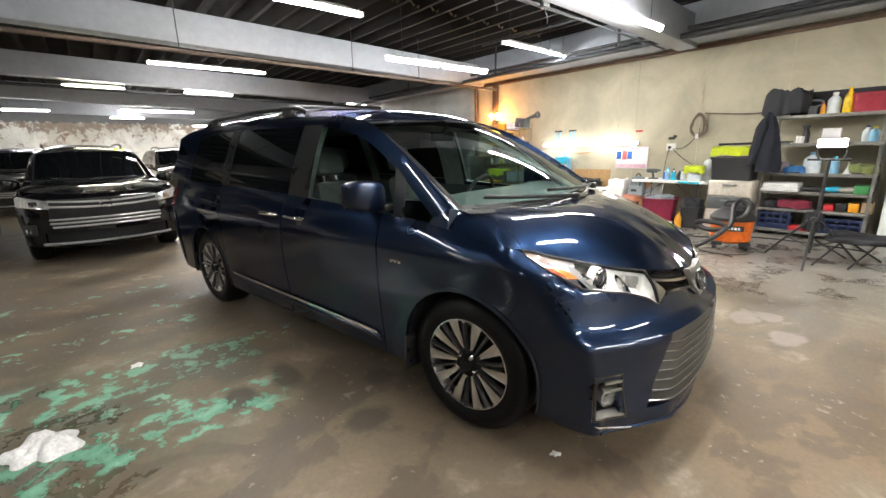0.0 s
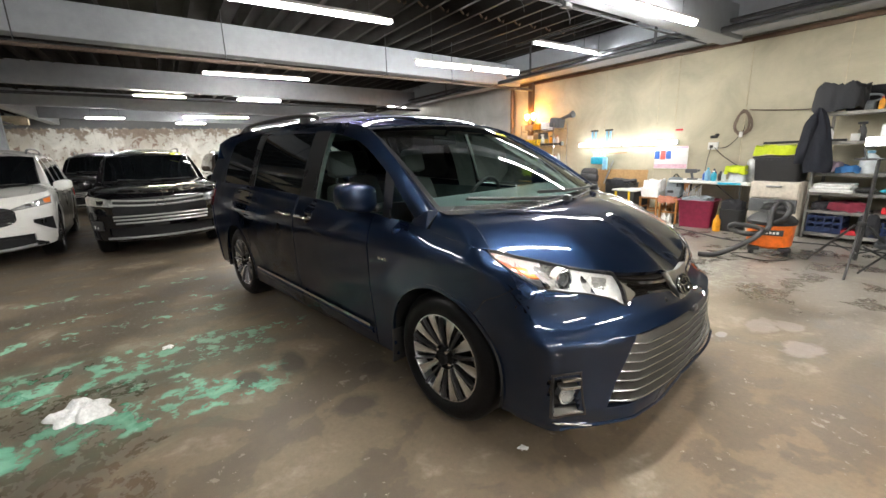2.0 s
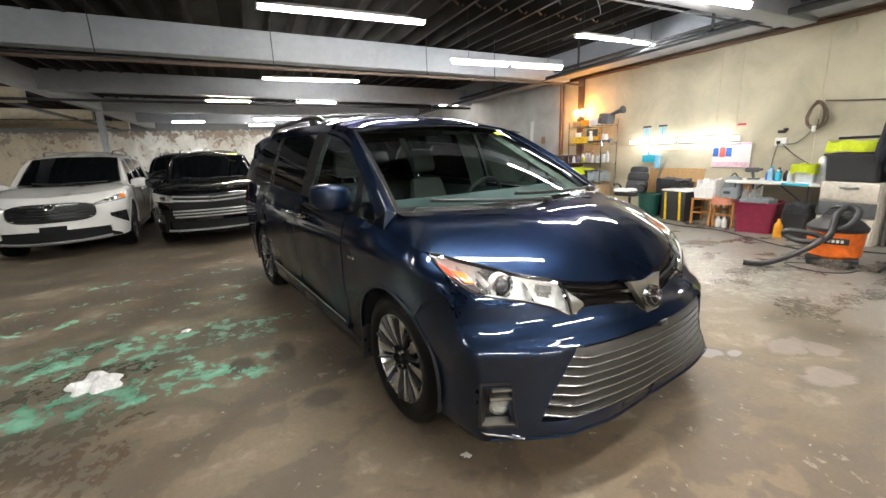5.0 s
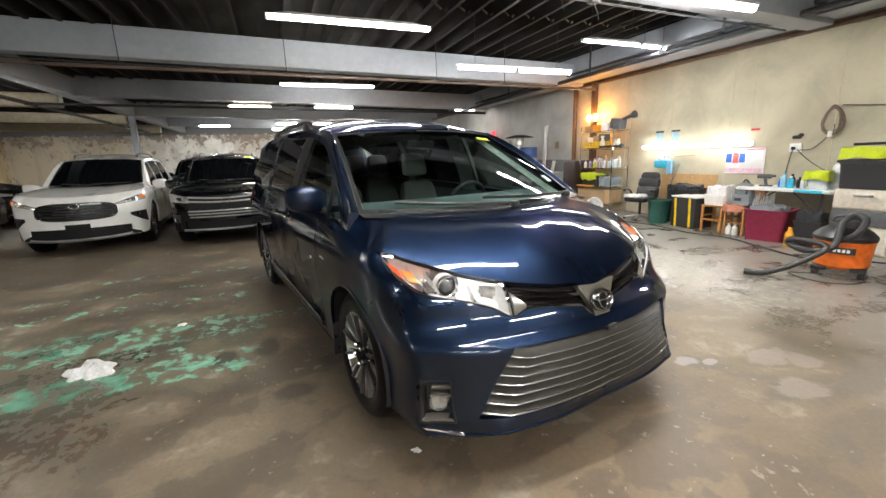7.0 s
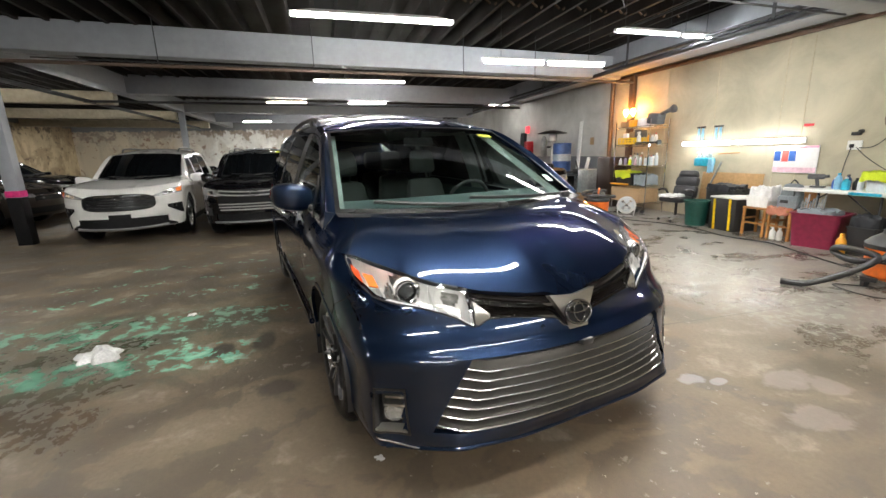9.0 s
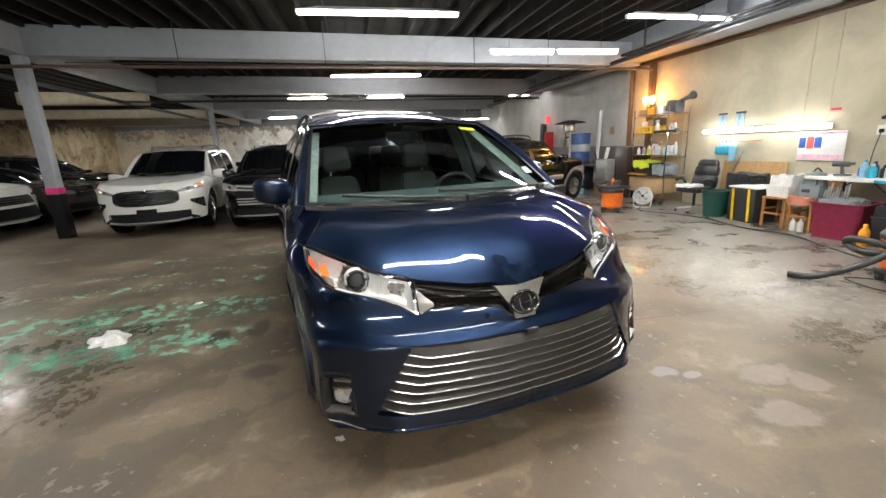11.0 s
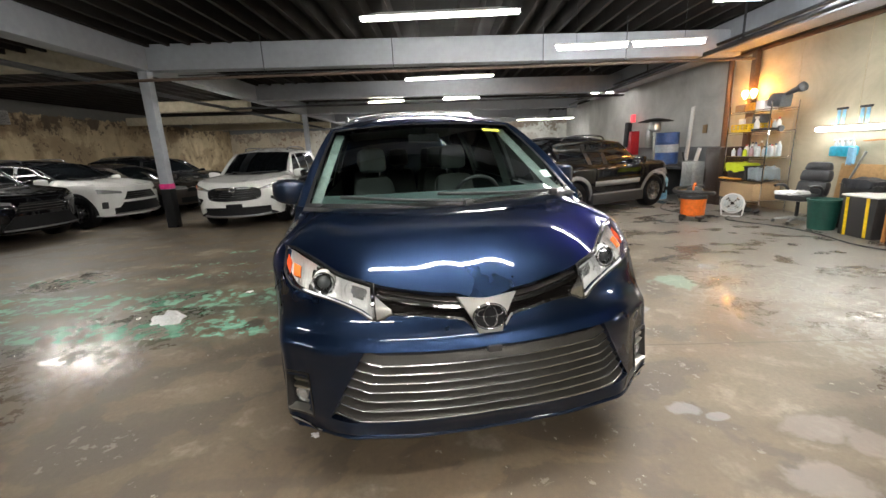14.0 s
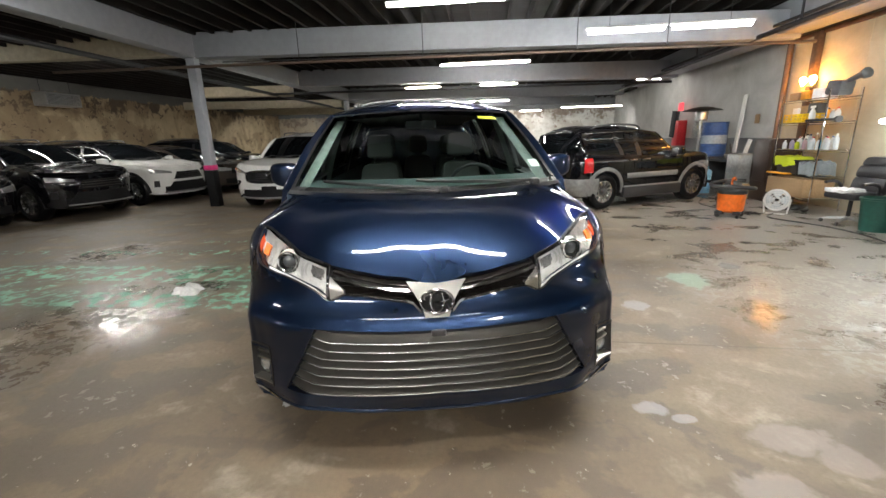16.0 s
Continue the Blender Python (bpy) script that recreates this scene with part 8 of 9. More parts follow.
ch = thing("office_chair", pose(-5.4, 8.0, 0, 0, 0, 12) @ Matrix.Scale(0.92, 4), "black leather office chair with a white cloth on its seat", "chair")
for i in range(5):
    t = 2 * math.pi * i / 5
    bm = bmesh.new()
    tube(bm, [(0, 0, 0.1), (0.3 * math.cos(t), 0.3 * math.sin(t), 0.065)], [0.03, 0.018], 8)
    arm = part("base_leg", bm, STEEL, ch)
    bm = bmesh.new()
    lathe(bm, [(0.02, -0.02), (0.03, -0.015), (0.03, 0.015), (0.02, 0.02)], 14, pose(0.31 * math.cos(t), 0.31 * math.sin(t), 0.03, 90, 0, math.degrees(t)))
    part("castor", bm, BLACK, arm)
bm = bmesh.new()
tube(bm, [(0, 0, 0.08), (0, 0, 0.4)], 0.028, 10)
part("gas_column", bm, BLACK, ch)
bm = bmesh.new()
box(bm, (0, 0, 0.46), (0.5, 0.5, 0.11), 0.045)
part("seat", bm, LEATHER, ch)
bm = bmesh.new()
box(bm, (0, 0, 0.14), (0.5, 0.16, 0.28), 0.07, pose(0, 0.24, 0.45, -12, 0, 0))
box(bm, (0, 0, 0.36), (0.5, 0.15, 0.22), 0.07, pose(0, 0.24, 0.45, -12, 0, 0), taper=0.96)
box(bm, (0, 0, 0.52), (0.46, 0.14, 0.16), 0.06, pose(0, 0.24, 0.45, -12, 0, 0), taper=0.8)
part("backrest", bm, LEATHER, ch)
for s in (-1, 1):
    bm = bmesh.new()
    tube(bm, bend([(s * 0.24, 0.12, 0.44), (s * 0.29, 0.08, 0.6), (s * 0.28, -0.05, 0.66), (s * 0.28, -0.2, 0.65)], 5), 0.025, 8)
    part("armrest", bm, LEATHER, ch)
heap("towel", (-5.47, 7.93, 0.46), (0.4, 0.38, 0.05), CLOTHW, "white cloth lying on the chair seat", 55, "towel", 0.03)

# wire rack with supplies
wr = thing("wire_rack", pose(-6.92, 8.38, 0), "chrome wire rack loaded with bottles, boxes and vests", "rack")
for x in (-0.53, 0.53):
    for y in (-0.24, 0.24):
        bm = bmesh.new()
        tube(bm, [(x, y, 0), (x, y, 1.98)], 0.013, 8)
        part("post", bm, CHROME, wr)
RZ = (0.22, 0.58, 1.02, 1.48, 1.86)
for z in RZ:
    bm = bmesh.new()
    for y in (-0.24, 0.24):
        tube(bm, [(-0.53, y, z - 0.01), (0.53, y, z - 0.01)], 0.006, 5)
        tube(bm, [(-0.53, y, z - 0.045), (0.53, y, z - 0.045)], 0.005, 5)
    for i in range(24):
        x = -0.52 + i * 0.0452
        tube(bm, [(x, -0.24, z - 0.004), (x, 0.24, z - 0.004)], 0.003, 4)
    part("wire_shelf", bm, CHROME, wr)
bm = bmesh.new()
box(bm, (0, 0, 0.15), (0.92, 0.5, 0.3), 0.006)
box(bm, (0, -0.12, 0.31), (0.9, 0.26, 0.008), 0.0, pose(0, 0, 0, 3, 0, 0))
single("cardboard_box", bm, CARD, "large flattened cardboard box on the lowest shelf", "box", pose(-6.92, 8.3, 0.225))
bin_box("storage_tub", (-7.12, 8.36, 0.585), (0.56, 0.42, 0.26), BLACK, "black tub on the wire rack", "tub")
heap("safety_vest", (-7.15, 8.3, 0.72), (0.56, 0.46, 0.17), HIVIS, "bright yellow vests hanging over the black tub", 61, "vest", 0.03)
heap("clothes", (-6.62, 8.33, 0.585), (0.42, 0.44, 0.22), CLOTHG, "grey-blue clothes piled on the rack", 62, "clothes", 0.06)
bm = bmesh.new()
box(bm, (0, 0, 0.012), (0.5, 0.14, 0.024), 0.006)
single("level", bm, OPLASTIC, "orange tool rail lying on the rack's front edge", "tool", pose(-7.2, 8.12, 0.585))
for i in range(9):
    bottle(-7.36 + i * 0.105, 8.24 + 0.05 * (i % 3), 1.025, 0.036, 0.15 + 0.03 * (i % 3), (CLEARP, mat("lilac_plastic", (0.3, 0.25, 0.38), 0.4), WHITEP, HIVIS, mat("dusty_pink_plastic", (0.45, 0.3, 0.33), 0.4), CLEARP, CLEARP, CLEARP, CLEARP)[i], (WHITEP, BLACK, RED)[i % 3], ("clear bottle on the wire rack", "lilac bottle on the wire rack", "white bottle on the wire rack", "lime bottle on the wire rack", "pink bottle on the wire rack", "clear bottle on the wire rack", "clear bottle on the wire rack", "clear bottle on the wire rack", "clear bottle on the wire rack")[i])
crate((-7.15, 8.34, 1.485), (0.46, 0.36, 0.14), YPLASTIC, "yellow plastic crate on the wire rack")
rrnd = random.Random(14)
for i, x in enumerate((-7.3, -7.2, -7.08, -6.97, -6.72, -6.62, -6.5)):
    bottle(x, 8.46 + 0.03 * (i % 2), 1.025, 0.04, rrnd.uniform(0.2, 0.28), (CLEARP, WHITEP, CLEARP, CARD)[i % 4], (WHITEP, BLACK, NAVY)[i % 3], "tall half-clear bottle at the back of the wire rack")
for i, x in enumerate((-6.68, -6.58, -6.48)):
    bottle(x, 8.38, 1.485, 0.038, rrnd.uniform(0.16, 0.24), (OPLASTIC, CLEARP, WHITEP)[i], (BLACK, WHITEP, RED)[i], ("amber bottle on the upper rack", "clear bottle on the upper rack", "white bottle on the upper rack")[i])
for i, x in enumerate((-7.32, -7.12, -6.95)):
    bm = bmesh.new()
    box(bm, (0, 0, 0.05 + 0.015 * i), (0.17, 0.2, 0.1 + 0.03 * i), 0.006)
    single("carton", bm, (PAPER, CARD, DGREY)[i], ("white carton in the yellow crate's row", "brown carton on the upper rack", "dark carton on the upper rack")[i], "carton", pose(x, 8.4, 1.632, 0, 0, 9 * i - 8))
spray(-6.82, 8.24, 1.485, 0.27, WHITEP, WHITEP, "white spray bottle on the wire rack", 180)
bm = bmesh.new()
tube(bm, [(-0.3, 0, 0.02), (0.3, 0.02, 0.02)], 0.022, 8)
lathe(bm, [(0.05, 0), (0.05, 0.05)], 14, pose(0.32, 0.02, 0.02, 0, 90, 0))
single("pressure_lance", bm, DARKPIPE, "dark spray lance lying on the rack", "tool", pose(-6.52, 8.16, 1.485))
for i in range(3):
    bm = bmesh.new()
    box(bm, (0, 0, 0.06), (0.22, 0.26, 0.12 + 0.03 * i), 0.01)
    single("carton", bm, (CARD, OPLASTIC, PAPER)[i], ("brown carton on the top of the rack", "orange carton on the top of the rack", "white carton on the top of the rack")[i], "carton", pose(-7.3 + i * 0.27, 8.34, 1.87))
bm = bmesh.new()
box(bm, (0, 0, 0.13), (0.3, 0.22, 0.22), 0.03, pose(0, 0, 0, 0, 8, 0))
tube(bm, [(0.1, 0, 0.2), (0.42, -0.02, 0.27)], [0.03, 0.05], 10)
lathe(bm, [(0.07, 0), (0.08, 0.06), (0.04, 0.09)], 16, pose(0.44, -0.02, 0.27, 0, 75, 0))
single("work_light", bm, DGREY, "grey clamp work light on top of the rack, unlit", "lamp", pose(-6.45, 8.3, 1.86))
for i in range(4):
    bm = bmesh.new()
    sheet(bm, shoe, 14, 10)
    single("shoe", bm, BLACK, "black shoe on the floor under the rack", "shoe", pose(-6.85 + 0.16 * i, 8.05 + 0.04 * (i % 2), 0, 0, 0, 80 + 15 * i), "shoes")

# orange bulbs over the rack
bl = thing("bulb_lamp", pose(-7.62, 8.6, 2.18), "lit pair of orange bulbs on a wall bracket", "lamp")
bm = bmesh.new()
box(bm, (0, 0.09, -0.02), (0.14, 0.06, 0.14), 0.01)
tube(bm, [(-0.1, 0.0, -0.05), (0.1, 0.0, -0.05)], 0.012, 8)
part("bracket", bm, DARKPIPE, bl)
for x in (-0.11, 0.13):
    bm = bmesh.new()
    lathe(bm, [(0.015, -0.04), (0.02, -0.02), (0.05, 0.03), (0.058, 0.06), (0.05, 0.095), (0.025, 0.115), (0.004, 0.12)], 16, pose(x, 0, 0))
    part("bulb", bm, BULB, bl)

# fan
fn = thing("floor_fan", pose(-6.2, 7.52, 0, 0, 0, 52), "round white floor fan facing the open floor", "fan")
bm = bmesh.new()
for r in (0.17, 0.13, 0.09, 0.05):
    tube(bm, [(r * math.cos(t), -0.05 - 0.03 * (1 - r / 0.17), 0.25 + r * math.sin(t)) for t in np.linspace(0, 6.283, 29)[:-1]], 0.005 if r < 0.17 else 0.012, 6, closed=True)
for i in range(24):
    t = 2 * math.pi * i / 24
    tube(bm, [(0.17 * math.cos(t), -0.05, 0.25 + 0.17 * math.sin(t)), (0.03 * math.cos(t), -0.085, 0.25 + 0.03 * math.sin(t))], 0.003, 4)
part("guard", bm, WHITEP, fn)
bm = bmesh.new()
lathe(bm, [(0.165, 0.0), (0.168, 0.08), (0.12, 0.12)], 28, pose(0, -0.045, 0.25, -90, 0, 0), caps=False)
part("housing", bm, WHITEP, fn)
for i in range(4):
    bm = bmesh.new()
    t = 0.5 * math.pi * i
    def blade(a, b):
        r = lerp(0.03, 0.15, a)
        g = t + (b - 0.5) * 1.1
        return V(r * math.cos(g), -0.02 + 0.03 * (b - 0.5), 0.25 + r * math.sin(g))
    sheet(bm, blade, 4, 5, lip=0.003, centre=(0, 1, 0.25))
    part("blade", bm, CLEARP, fn)
bm = bmesh.new()
tube(bm, [(-0.13, 0.02, 0.012), (0.13, 0.02, 0.012)], 0.014, 8)
tube(bm, [(-0.18, 0, 0.25), (-0.15, 0.02, 0.02)], 0.012, 8)
tube(bm, [(0.18, 0, 0.25), (0.15, 0.02, 0.02)], 0.012, 8)
part("stand", bm, WHITEP, fn)


def shop_vac(m, hose, label, big=1.0):
    ob = thing("shop_vacuum", m, label, "vacuum", "shop vacuums")
    bm = bmesh.new()
    lathe(bm, [(0.2 * big, 0.09), (0.235 * big, 0.12), (0.25 * big, 0.36), (0.255 * big, 0.38), (0.255 * big, 0.4)], 28)
    part("drum", bm, ORANGE, ob, "bright orange drum")
    bm = bmesh.new()
    lathe(bm, [(0.262 * big, 0.39), (0.265 * big, 0.43), (0.22 * big, 0.48), (0.15 * big, 0.53), (0.14 * big, 0.57), (0.06, 0.59)], 28)
    part("motor_head", bm, BLACK, ob)
    bm = bmesh.new()
    tube(bm, bend([(-0.12, 0, 0.54), (-0.08, 0, 0.63), (0.08, 0, 0.63), (0.12, 0, 0.54)], 5), 0.016, 8)
    part("carry_handle", bm, ORANGE if big < 1 else BLACK, ob)
    bm = bmesh.new()
    box(bm, (0, -0.248 * big, 0.3), (0.24, 0.012, 0.07), 0.004)
    pl = part("name_plate", bm, BLACK, ob)
    bm = bmesh.new()
    for i in range(5):
        box(bm, (-0.08 + i * 0.036, -0.256 * big, 0.3), (0.024, 0.004, 0.03))
    part("plain_bars", bm, WHITEP, pl)
    for i in range(4):
        t = math.pi / 4 + i * math.pi / 2
        bm = bmesh.new()
        box(bm, (0.22 * big * math.cos(t), 0.22 * big * math.sin(t), 0.085), (0.13, 0.11, 0.05), 0.015)
        foot = part("castor_foot", bm, BLACK, ob)
        bm = bmesh.new()
        lathe(bm, [(0.03, -0.02), (0.036, -0.015), (0.036, 0.015), (0.03, 0.02)], 14, pose(0.25 * big * math.cos(t), 0.25 * big * math.sin(t), 0.037, 90, 0, 30 * i))
        part("castor", bm, BLACK, foot)
    bm = bmesh.new()
    pts = bend(hose, 12)
    tube(bm, pts, [0.03 + (0.003 if i % 2 else 0) for i in range(len(pts))], 10)
    part("hose", bm, BLACK, ob)
    return ob


shop_vac(pose(-1.5, 6.78, 0, 0, 0, 20), [(0.0, -0.26, 0.42), (0.1, -0.34, 0.5), (0.15, -0.26, 0.63), (0.07, -0.12, 0.67), (-0.02, -0.2, 0.58), (-0.05, -0.36, 0.36), (-0.25, -0.42, 0.3), (-0.42, -0.3, 0.34), (-0.36, -0.36, 0.4), (-0.1, -0.42, 0.36), (-0.25, -0.52, 0.2), (-0.52, -0.62, 0.05), (-0.72, -0.66, 0.035)], "orange shop vacuum with a black hose on the floor")
shop_vac(pose(-6.05, 6.72, 0, 0, 0, -40), [(-0.05, -0.22, 0.4), (-0.2, -0.26, 0.42), (-0.3, -0.05, 0.44), (-0.18, 0.24, 0.46), (0.12, 0.28, 0.5), (0.28, 0.1, 0.52), (0.24, -0.2, 0.52), (0.0, -0.3, 0.54), (-0.24, -0.16, 0.56), (-0.2, 0.12, 0.58)], "orange shop vacuum with its black hose coiled on top", 0.8)

# tripod work lamp and folded cot
tp = thing("tripod_lamp", pose(-0.62, 6.5, 0), "black tripod stand with a lit white work lamp", "lamp")
for i in range(3):
    t = 2 * math.pi * i / 3 + 2.7
    bm = bmesh.new()
    tube(bm, [(0.06 * math.cos(t), 0.06 * math.sin(t), 0.5), (0.5 * math.cos(t), 0.5 * math.sin(t), 0.012)], 0.013, 8)
    tube(bm, [(0.02 * math.cos(t), 0.02 * math.sin(t), 0.2), (0.27 * math.cos(t), 0.27 * math.sin(t), 0.27)], 0.008, 6)
    part("leg", bm, BLACK, tp)
bm = bmesh.new()
tube(bm, [(0, 0, 0.12), (0.02, 0, 0.7), (0.03, 0.0, 1.2)], [0.02, 0.018, 0.015], 10)
box(bm, (0.0, 0, 0.52), (0.07, 0.07, 0.06), 0.015)
part("pole", bm, BLACK, tp)
bm = bmesh.new()
tube(bm, [(-0.16, 0, 1.2), (0.2, 0.02, 1.2)], 0.012, 8)
tube(bm, bend([(-0.06, 0, 1.2), (-0.08, 0, 1.32), (0.14, 0.02, 1.32), (0.13, 0.02, 1.2)], 5), 0.01, 6)
part("yoke", bm, BLACK, tp)
bm = bmesh.new()
box(bm, (0.03, 0.01, 1.38), (0.26, 0.06, 0.1), 0.012)
hd = part("lamp_head", bm, DGREY, tp)
bm = bmesh.new()
box(bm, (0.03, -0.024, 1.38), (0.24, 0.012, 0.08))
part("lamp_face", bm, LED, hd)

ct = thing("folding_cot", pose(-0.05, 6.75, 0, 0, 0, 8), "black folding cot with crossed legs on the floor", "cot")
bm = bmesh.new()
drape(bm, (0, 0, 0.28), (1.0, 0.6, 0.06), 77, 0.03)
part("canvas", bm, CLOTHB, ct)
for x in (-0.4, -0.1, 0.25):
    for s in (-1, 1):
        bm = bmesh.new()
        tube(bm, [(x - s * 0.15, -0.3 * s, 0.3), (x + s * 0.15, 0.3 * s, 0.012)], 0.011, 6)
        part("cross_leg", bm, BLACK, ct)

# white cabinet and black case at the end of the shelving
bm = bmesh.new()
box(bm, (0.12, 8.35, 0.42), (0.6, 0.55, 0.84), 0.02)
box(bm, (0.12, 8.07, 0.42), (0.56, 0.02, 0.78), 0.008)
single("white_cabinet", bm, WHITEMETAL, "white metal cabinet beside the shelving", "cabinet")
tc = thing("tool_case", pose(0.05, 8.33, 0.84), "black tool case with a yellow label on the cabinet", "case")
bm = bmesh.new()
box(bm, (0, 0, 0.35), (0.5, 0.4, 0.7), 0.02)
part("case_body", bm, BLACK, tc)
bm = bmesh.new()
box(bm, (-0.1, -0.203, 0.6), (0.22, 0.006, 0.07))
for i in range(6):
    box(bm, (-0.16, -0.203, 0.16 + i * 0.06), (0.06, 0.006, 0.045))
part("yellow_label", bm, YPLASTIC, tc, "yellow label as plain bars")


# ---- on the cream wall ----
for i, (xa, xb) in enumerate(((-6.1, -5.02), (-4.96, -3.8))):
    ob = thing("wall_tube_lamp", pose((xa + xb) / 2, 8.76, 1.45), "lit tube lamp on the cream wall", "lamp", "wall tube lamps")
    bm = bmesh.new()
    box(bm, (0, 0.0, 0.0), (xb - xa, 0.03, 0.09), 0.008)
    part("tray", bm, WHITEMETAL, ob)
    bm = bmesh.new()
    h = (xb - xa) / 2 - 0.03
    tube(bm, [(-h, -0.05, 0), (h, -0.05, 0)], 0.036, 10)
    part("tube", bm, TUBEWALL, ob)
for x in (-5.72, -5.34):
    ob = thing("squeegee", pose(x, 8.76, 1.5), "squeegee with a black blade and blue handle on the wall", "squeegee", "squeegees")
    bm = bmesh.new()
    box(bm, (0, 0, 0.26), (0.19, 0.02, 0.035), 0.004)
    part("blade", bm, BLACK, ob)
    for dx in (-0.05, 0.04):
        bm = bmesh.new()
        box(bm, (dx, 0, 0.13), (0.045, 0.02, 0.22), 0.006)
        part("handle", bm, SKY, ob)
wb = thing("whiteboard", pose(-3.93, 8.775, 0.94), "white calendar board with a pink border and a blue print", "board")
bm = bmesh.new()
box(bm, (0, 0, 0.215), (0.66, 0.014, 0.43), 0.01)
part("panel", bm, PAPER, wb)
for nm, c, s, m_ in (("pink_border", (0, -0.009, 0.41), (0.64, 0.004, 0.03), PINK), ("pink_border", (0, -0.009, 0.05), (0.64, 0.004, 0.08), mat("pale_pink", (0.75, 0.5, 0.6), 0.6)), ("red_bar", (0.06, -0.009, 0.405), (0.2, 0.006, 0.016), RED), ("blue_print", (-0.27, -0.009, 0.27), (0.1, 0.004, 0.16), PBLUE), ("blue_print", (-0.04, -0.009, 0.27), (0.1, 0.004, 0.16), PBLUE), ("red_print", (-0.15, -0.009, 0.27), (0.1, 0.004, 0.18), mat("coral_print", (0.75, 0.12, 0.1), 0.6))):
    bm = bmesh.new()
    box(bm, c, s)
    part(nm, bm, m_, wb)
cd = thing("bottle_caddy", pose(-5.5, 8.68, 1.02), "cyan wall caddy holding four spray bottles and a cloth", "caddy")
bm = bmesh.new()
box(bm, (0, 0, 0.08), (0.36, 0.16, 0.16), 0.03)
part("tray", bm, CYAN, cd)
for i in range(4):
    bm = bmesh.new()
    lathe(bm, [(0.034, 0.1), (0.034, 0.2), (0.012, 0.24)], 12, pose(-0.13 + i * 0.085, 0, 0))
    box(bm, (-0.13 + i * 0.085, -0.02, 0.255), (0.025, 0.08, 0.03), 0.006)
    part("spray_bottle", bm, CLEARP, cd)
bm = bmesh.new()
drape(bm, (0.2, -0.06, -0.14), (0.12, 0.06, 0.28), 91, 0.02, n=10)
part("cloth", bm, SKY, cd)
bm = bmesh.new()
tube(bm, [(0, 0, 0), (0.42, 0, 0.02)], 0.011, 8)
single("broom_handle", bm, WOOD, "short wooden rod fixed to the wall", "rod", pose(-5.3, 8.77, 1.25))
bm = bmesh.new()
tube(bm, [(0, 0, 0), (0.16, 0.06, 0.5)], 0.016, 8)
single("mop_handle", bm, STEEL, "grey mop handle leaning from the black bin", "handle", pose(-5.28, 8.6, 0.6))
bm = bmesh.new()
box(bm, (0, 0, 0.37), (1.2, 0.018, 0.74), 0.003, pose(0, 0, 0, -5, 0, 0))
single("hardboard_panel", bm, BOARD, "brown hardboard sheet leaning on the cream wall", "board", pose(-4.95, 8.68, 0.17))
bm = bmesh.new()
box(bm, (-4.95, 8.66, 0.085), (1.1, 0.18, 0.17), 0.006)
single("plank_stack", bm, WOOD, "low timber blocks under the hardboard", "timber")
ot = thing("wall_outlet", pose(-3.18, 8.785, 1.3), "white wall outlet with cables", "outlet")
bm = bmesh.new()
box(bm, (0, 0, 0.06), (0.17, 0.03, 0.13), 0.008)
part("plate", bm, WHITEP, ot)
bm = bmesh.new()
box(bm, (-0.02, -0.025, 0.05), (0.05, 0.03, 0.05), 0.008)
part("plug", bm, SATIN, ot)
for pts in ([(-0.02, -0.03, 0.03), (-0.06, -0.03, -0.2), (-0.08, -0.04, -0.5)], [(0.04, -0.03, 0.03), (0.2, -0.04, -0.12), (0.45, -0.06, -0.28), (0.6, -0.1, -0.3)], [(0.07, -0.03, 0.02), (0.25, -0.02, 0.05), (0.45, -0.02, 0.28), (0.46, -0.02, 0.38)]):
    bm = bmesh.new()
    tube(bm, bend(pts, 6), 0.006, 6)
    part("cable", bm, DARKPIPE, ot)
bm = bmesh.new()
box(bm, (0, 0, 0), (0.12, 0.04, 0.05), 0.015)
box(bm, (0.05, 0, 0.03), (0.06, 0.05, 0.05), 0.015)
single("wall_clip", bm, BLACK, "small black tool clip on the wall", "clip", pose(-3.18, 8.78, 1.52))
bm = bmesh.new()
box(bm, (0, 0, 0), (0.14, 0.006, 0.035))
single("red_label", bm, RED, "small red label on the wall", "label", pose(-3.82, 8.795, 1.68))
CABLEBROWN = mat("brown_cable", (0.17, 0.125, 0.095), 0.6)
cl = thing("hose_coil", pose(-2.73, 8.74, 1.74), "coiled brown cable hanging on the cream wall", "cable")
crnd = random.Random(8)
for j in range(13):
    bm = bmesh.new()
    rx, rz_, ox_, oz_, ph = crnd.uniform(0.11, 0.165), crnd.uniform(0.17, 0.205), crnd.uniform(-0.02, 0.02), crnd.uniform(-0.02, 0.015), crnd.uniform(0, 6)
    tube(bm, [(rx * math.cos(t) * (0.82 - 0.22 * math.sin(t)) + 0.008 * math.sin(3 * t + ph) + ox_, -0.008 * (j % 4), rz_ * math.sin(t) + oz_) for t in np.linspace(0, 6.283, 37)[:-1]], 0.0065, 6, closed=True)
    part("loop", bm, CABLEBROWN, cl)
bm = bmesh.new()
box(bm, (0.0, -0.03, -0.2), (0.05, 0.04, 0.09), 0.01)
part("tie", bm, WHITEP, cl)
bm = bmesh.new()
tube(bm, bend([(-2.66, 8.76, 1.94), (-2.3, 8.77, 1.9), (-1.9, 8.77, 1.875), (-1.55, 8.77, 1.9)], 8), 0.009, 6)
single("wall_cable", bm, CABLEBROWN, "brown cable running along the wall", "cable")

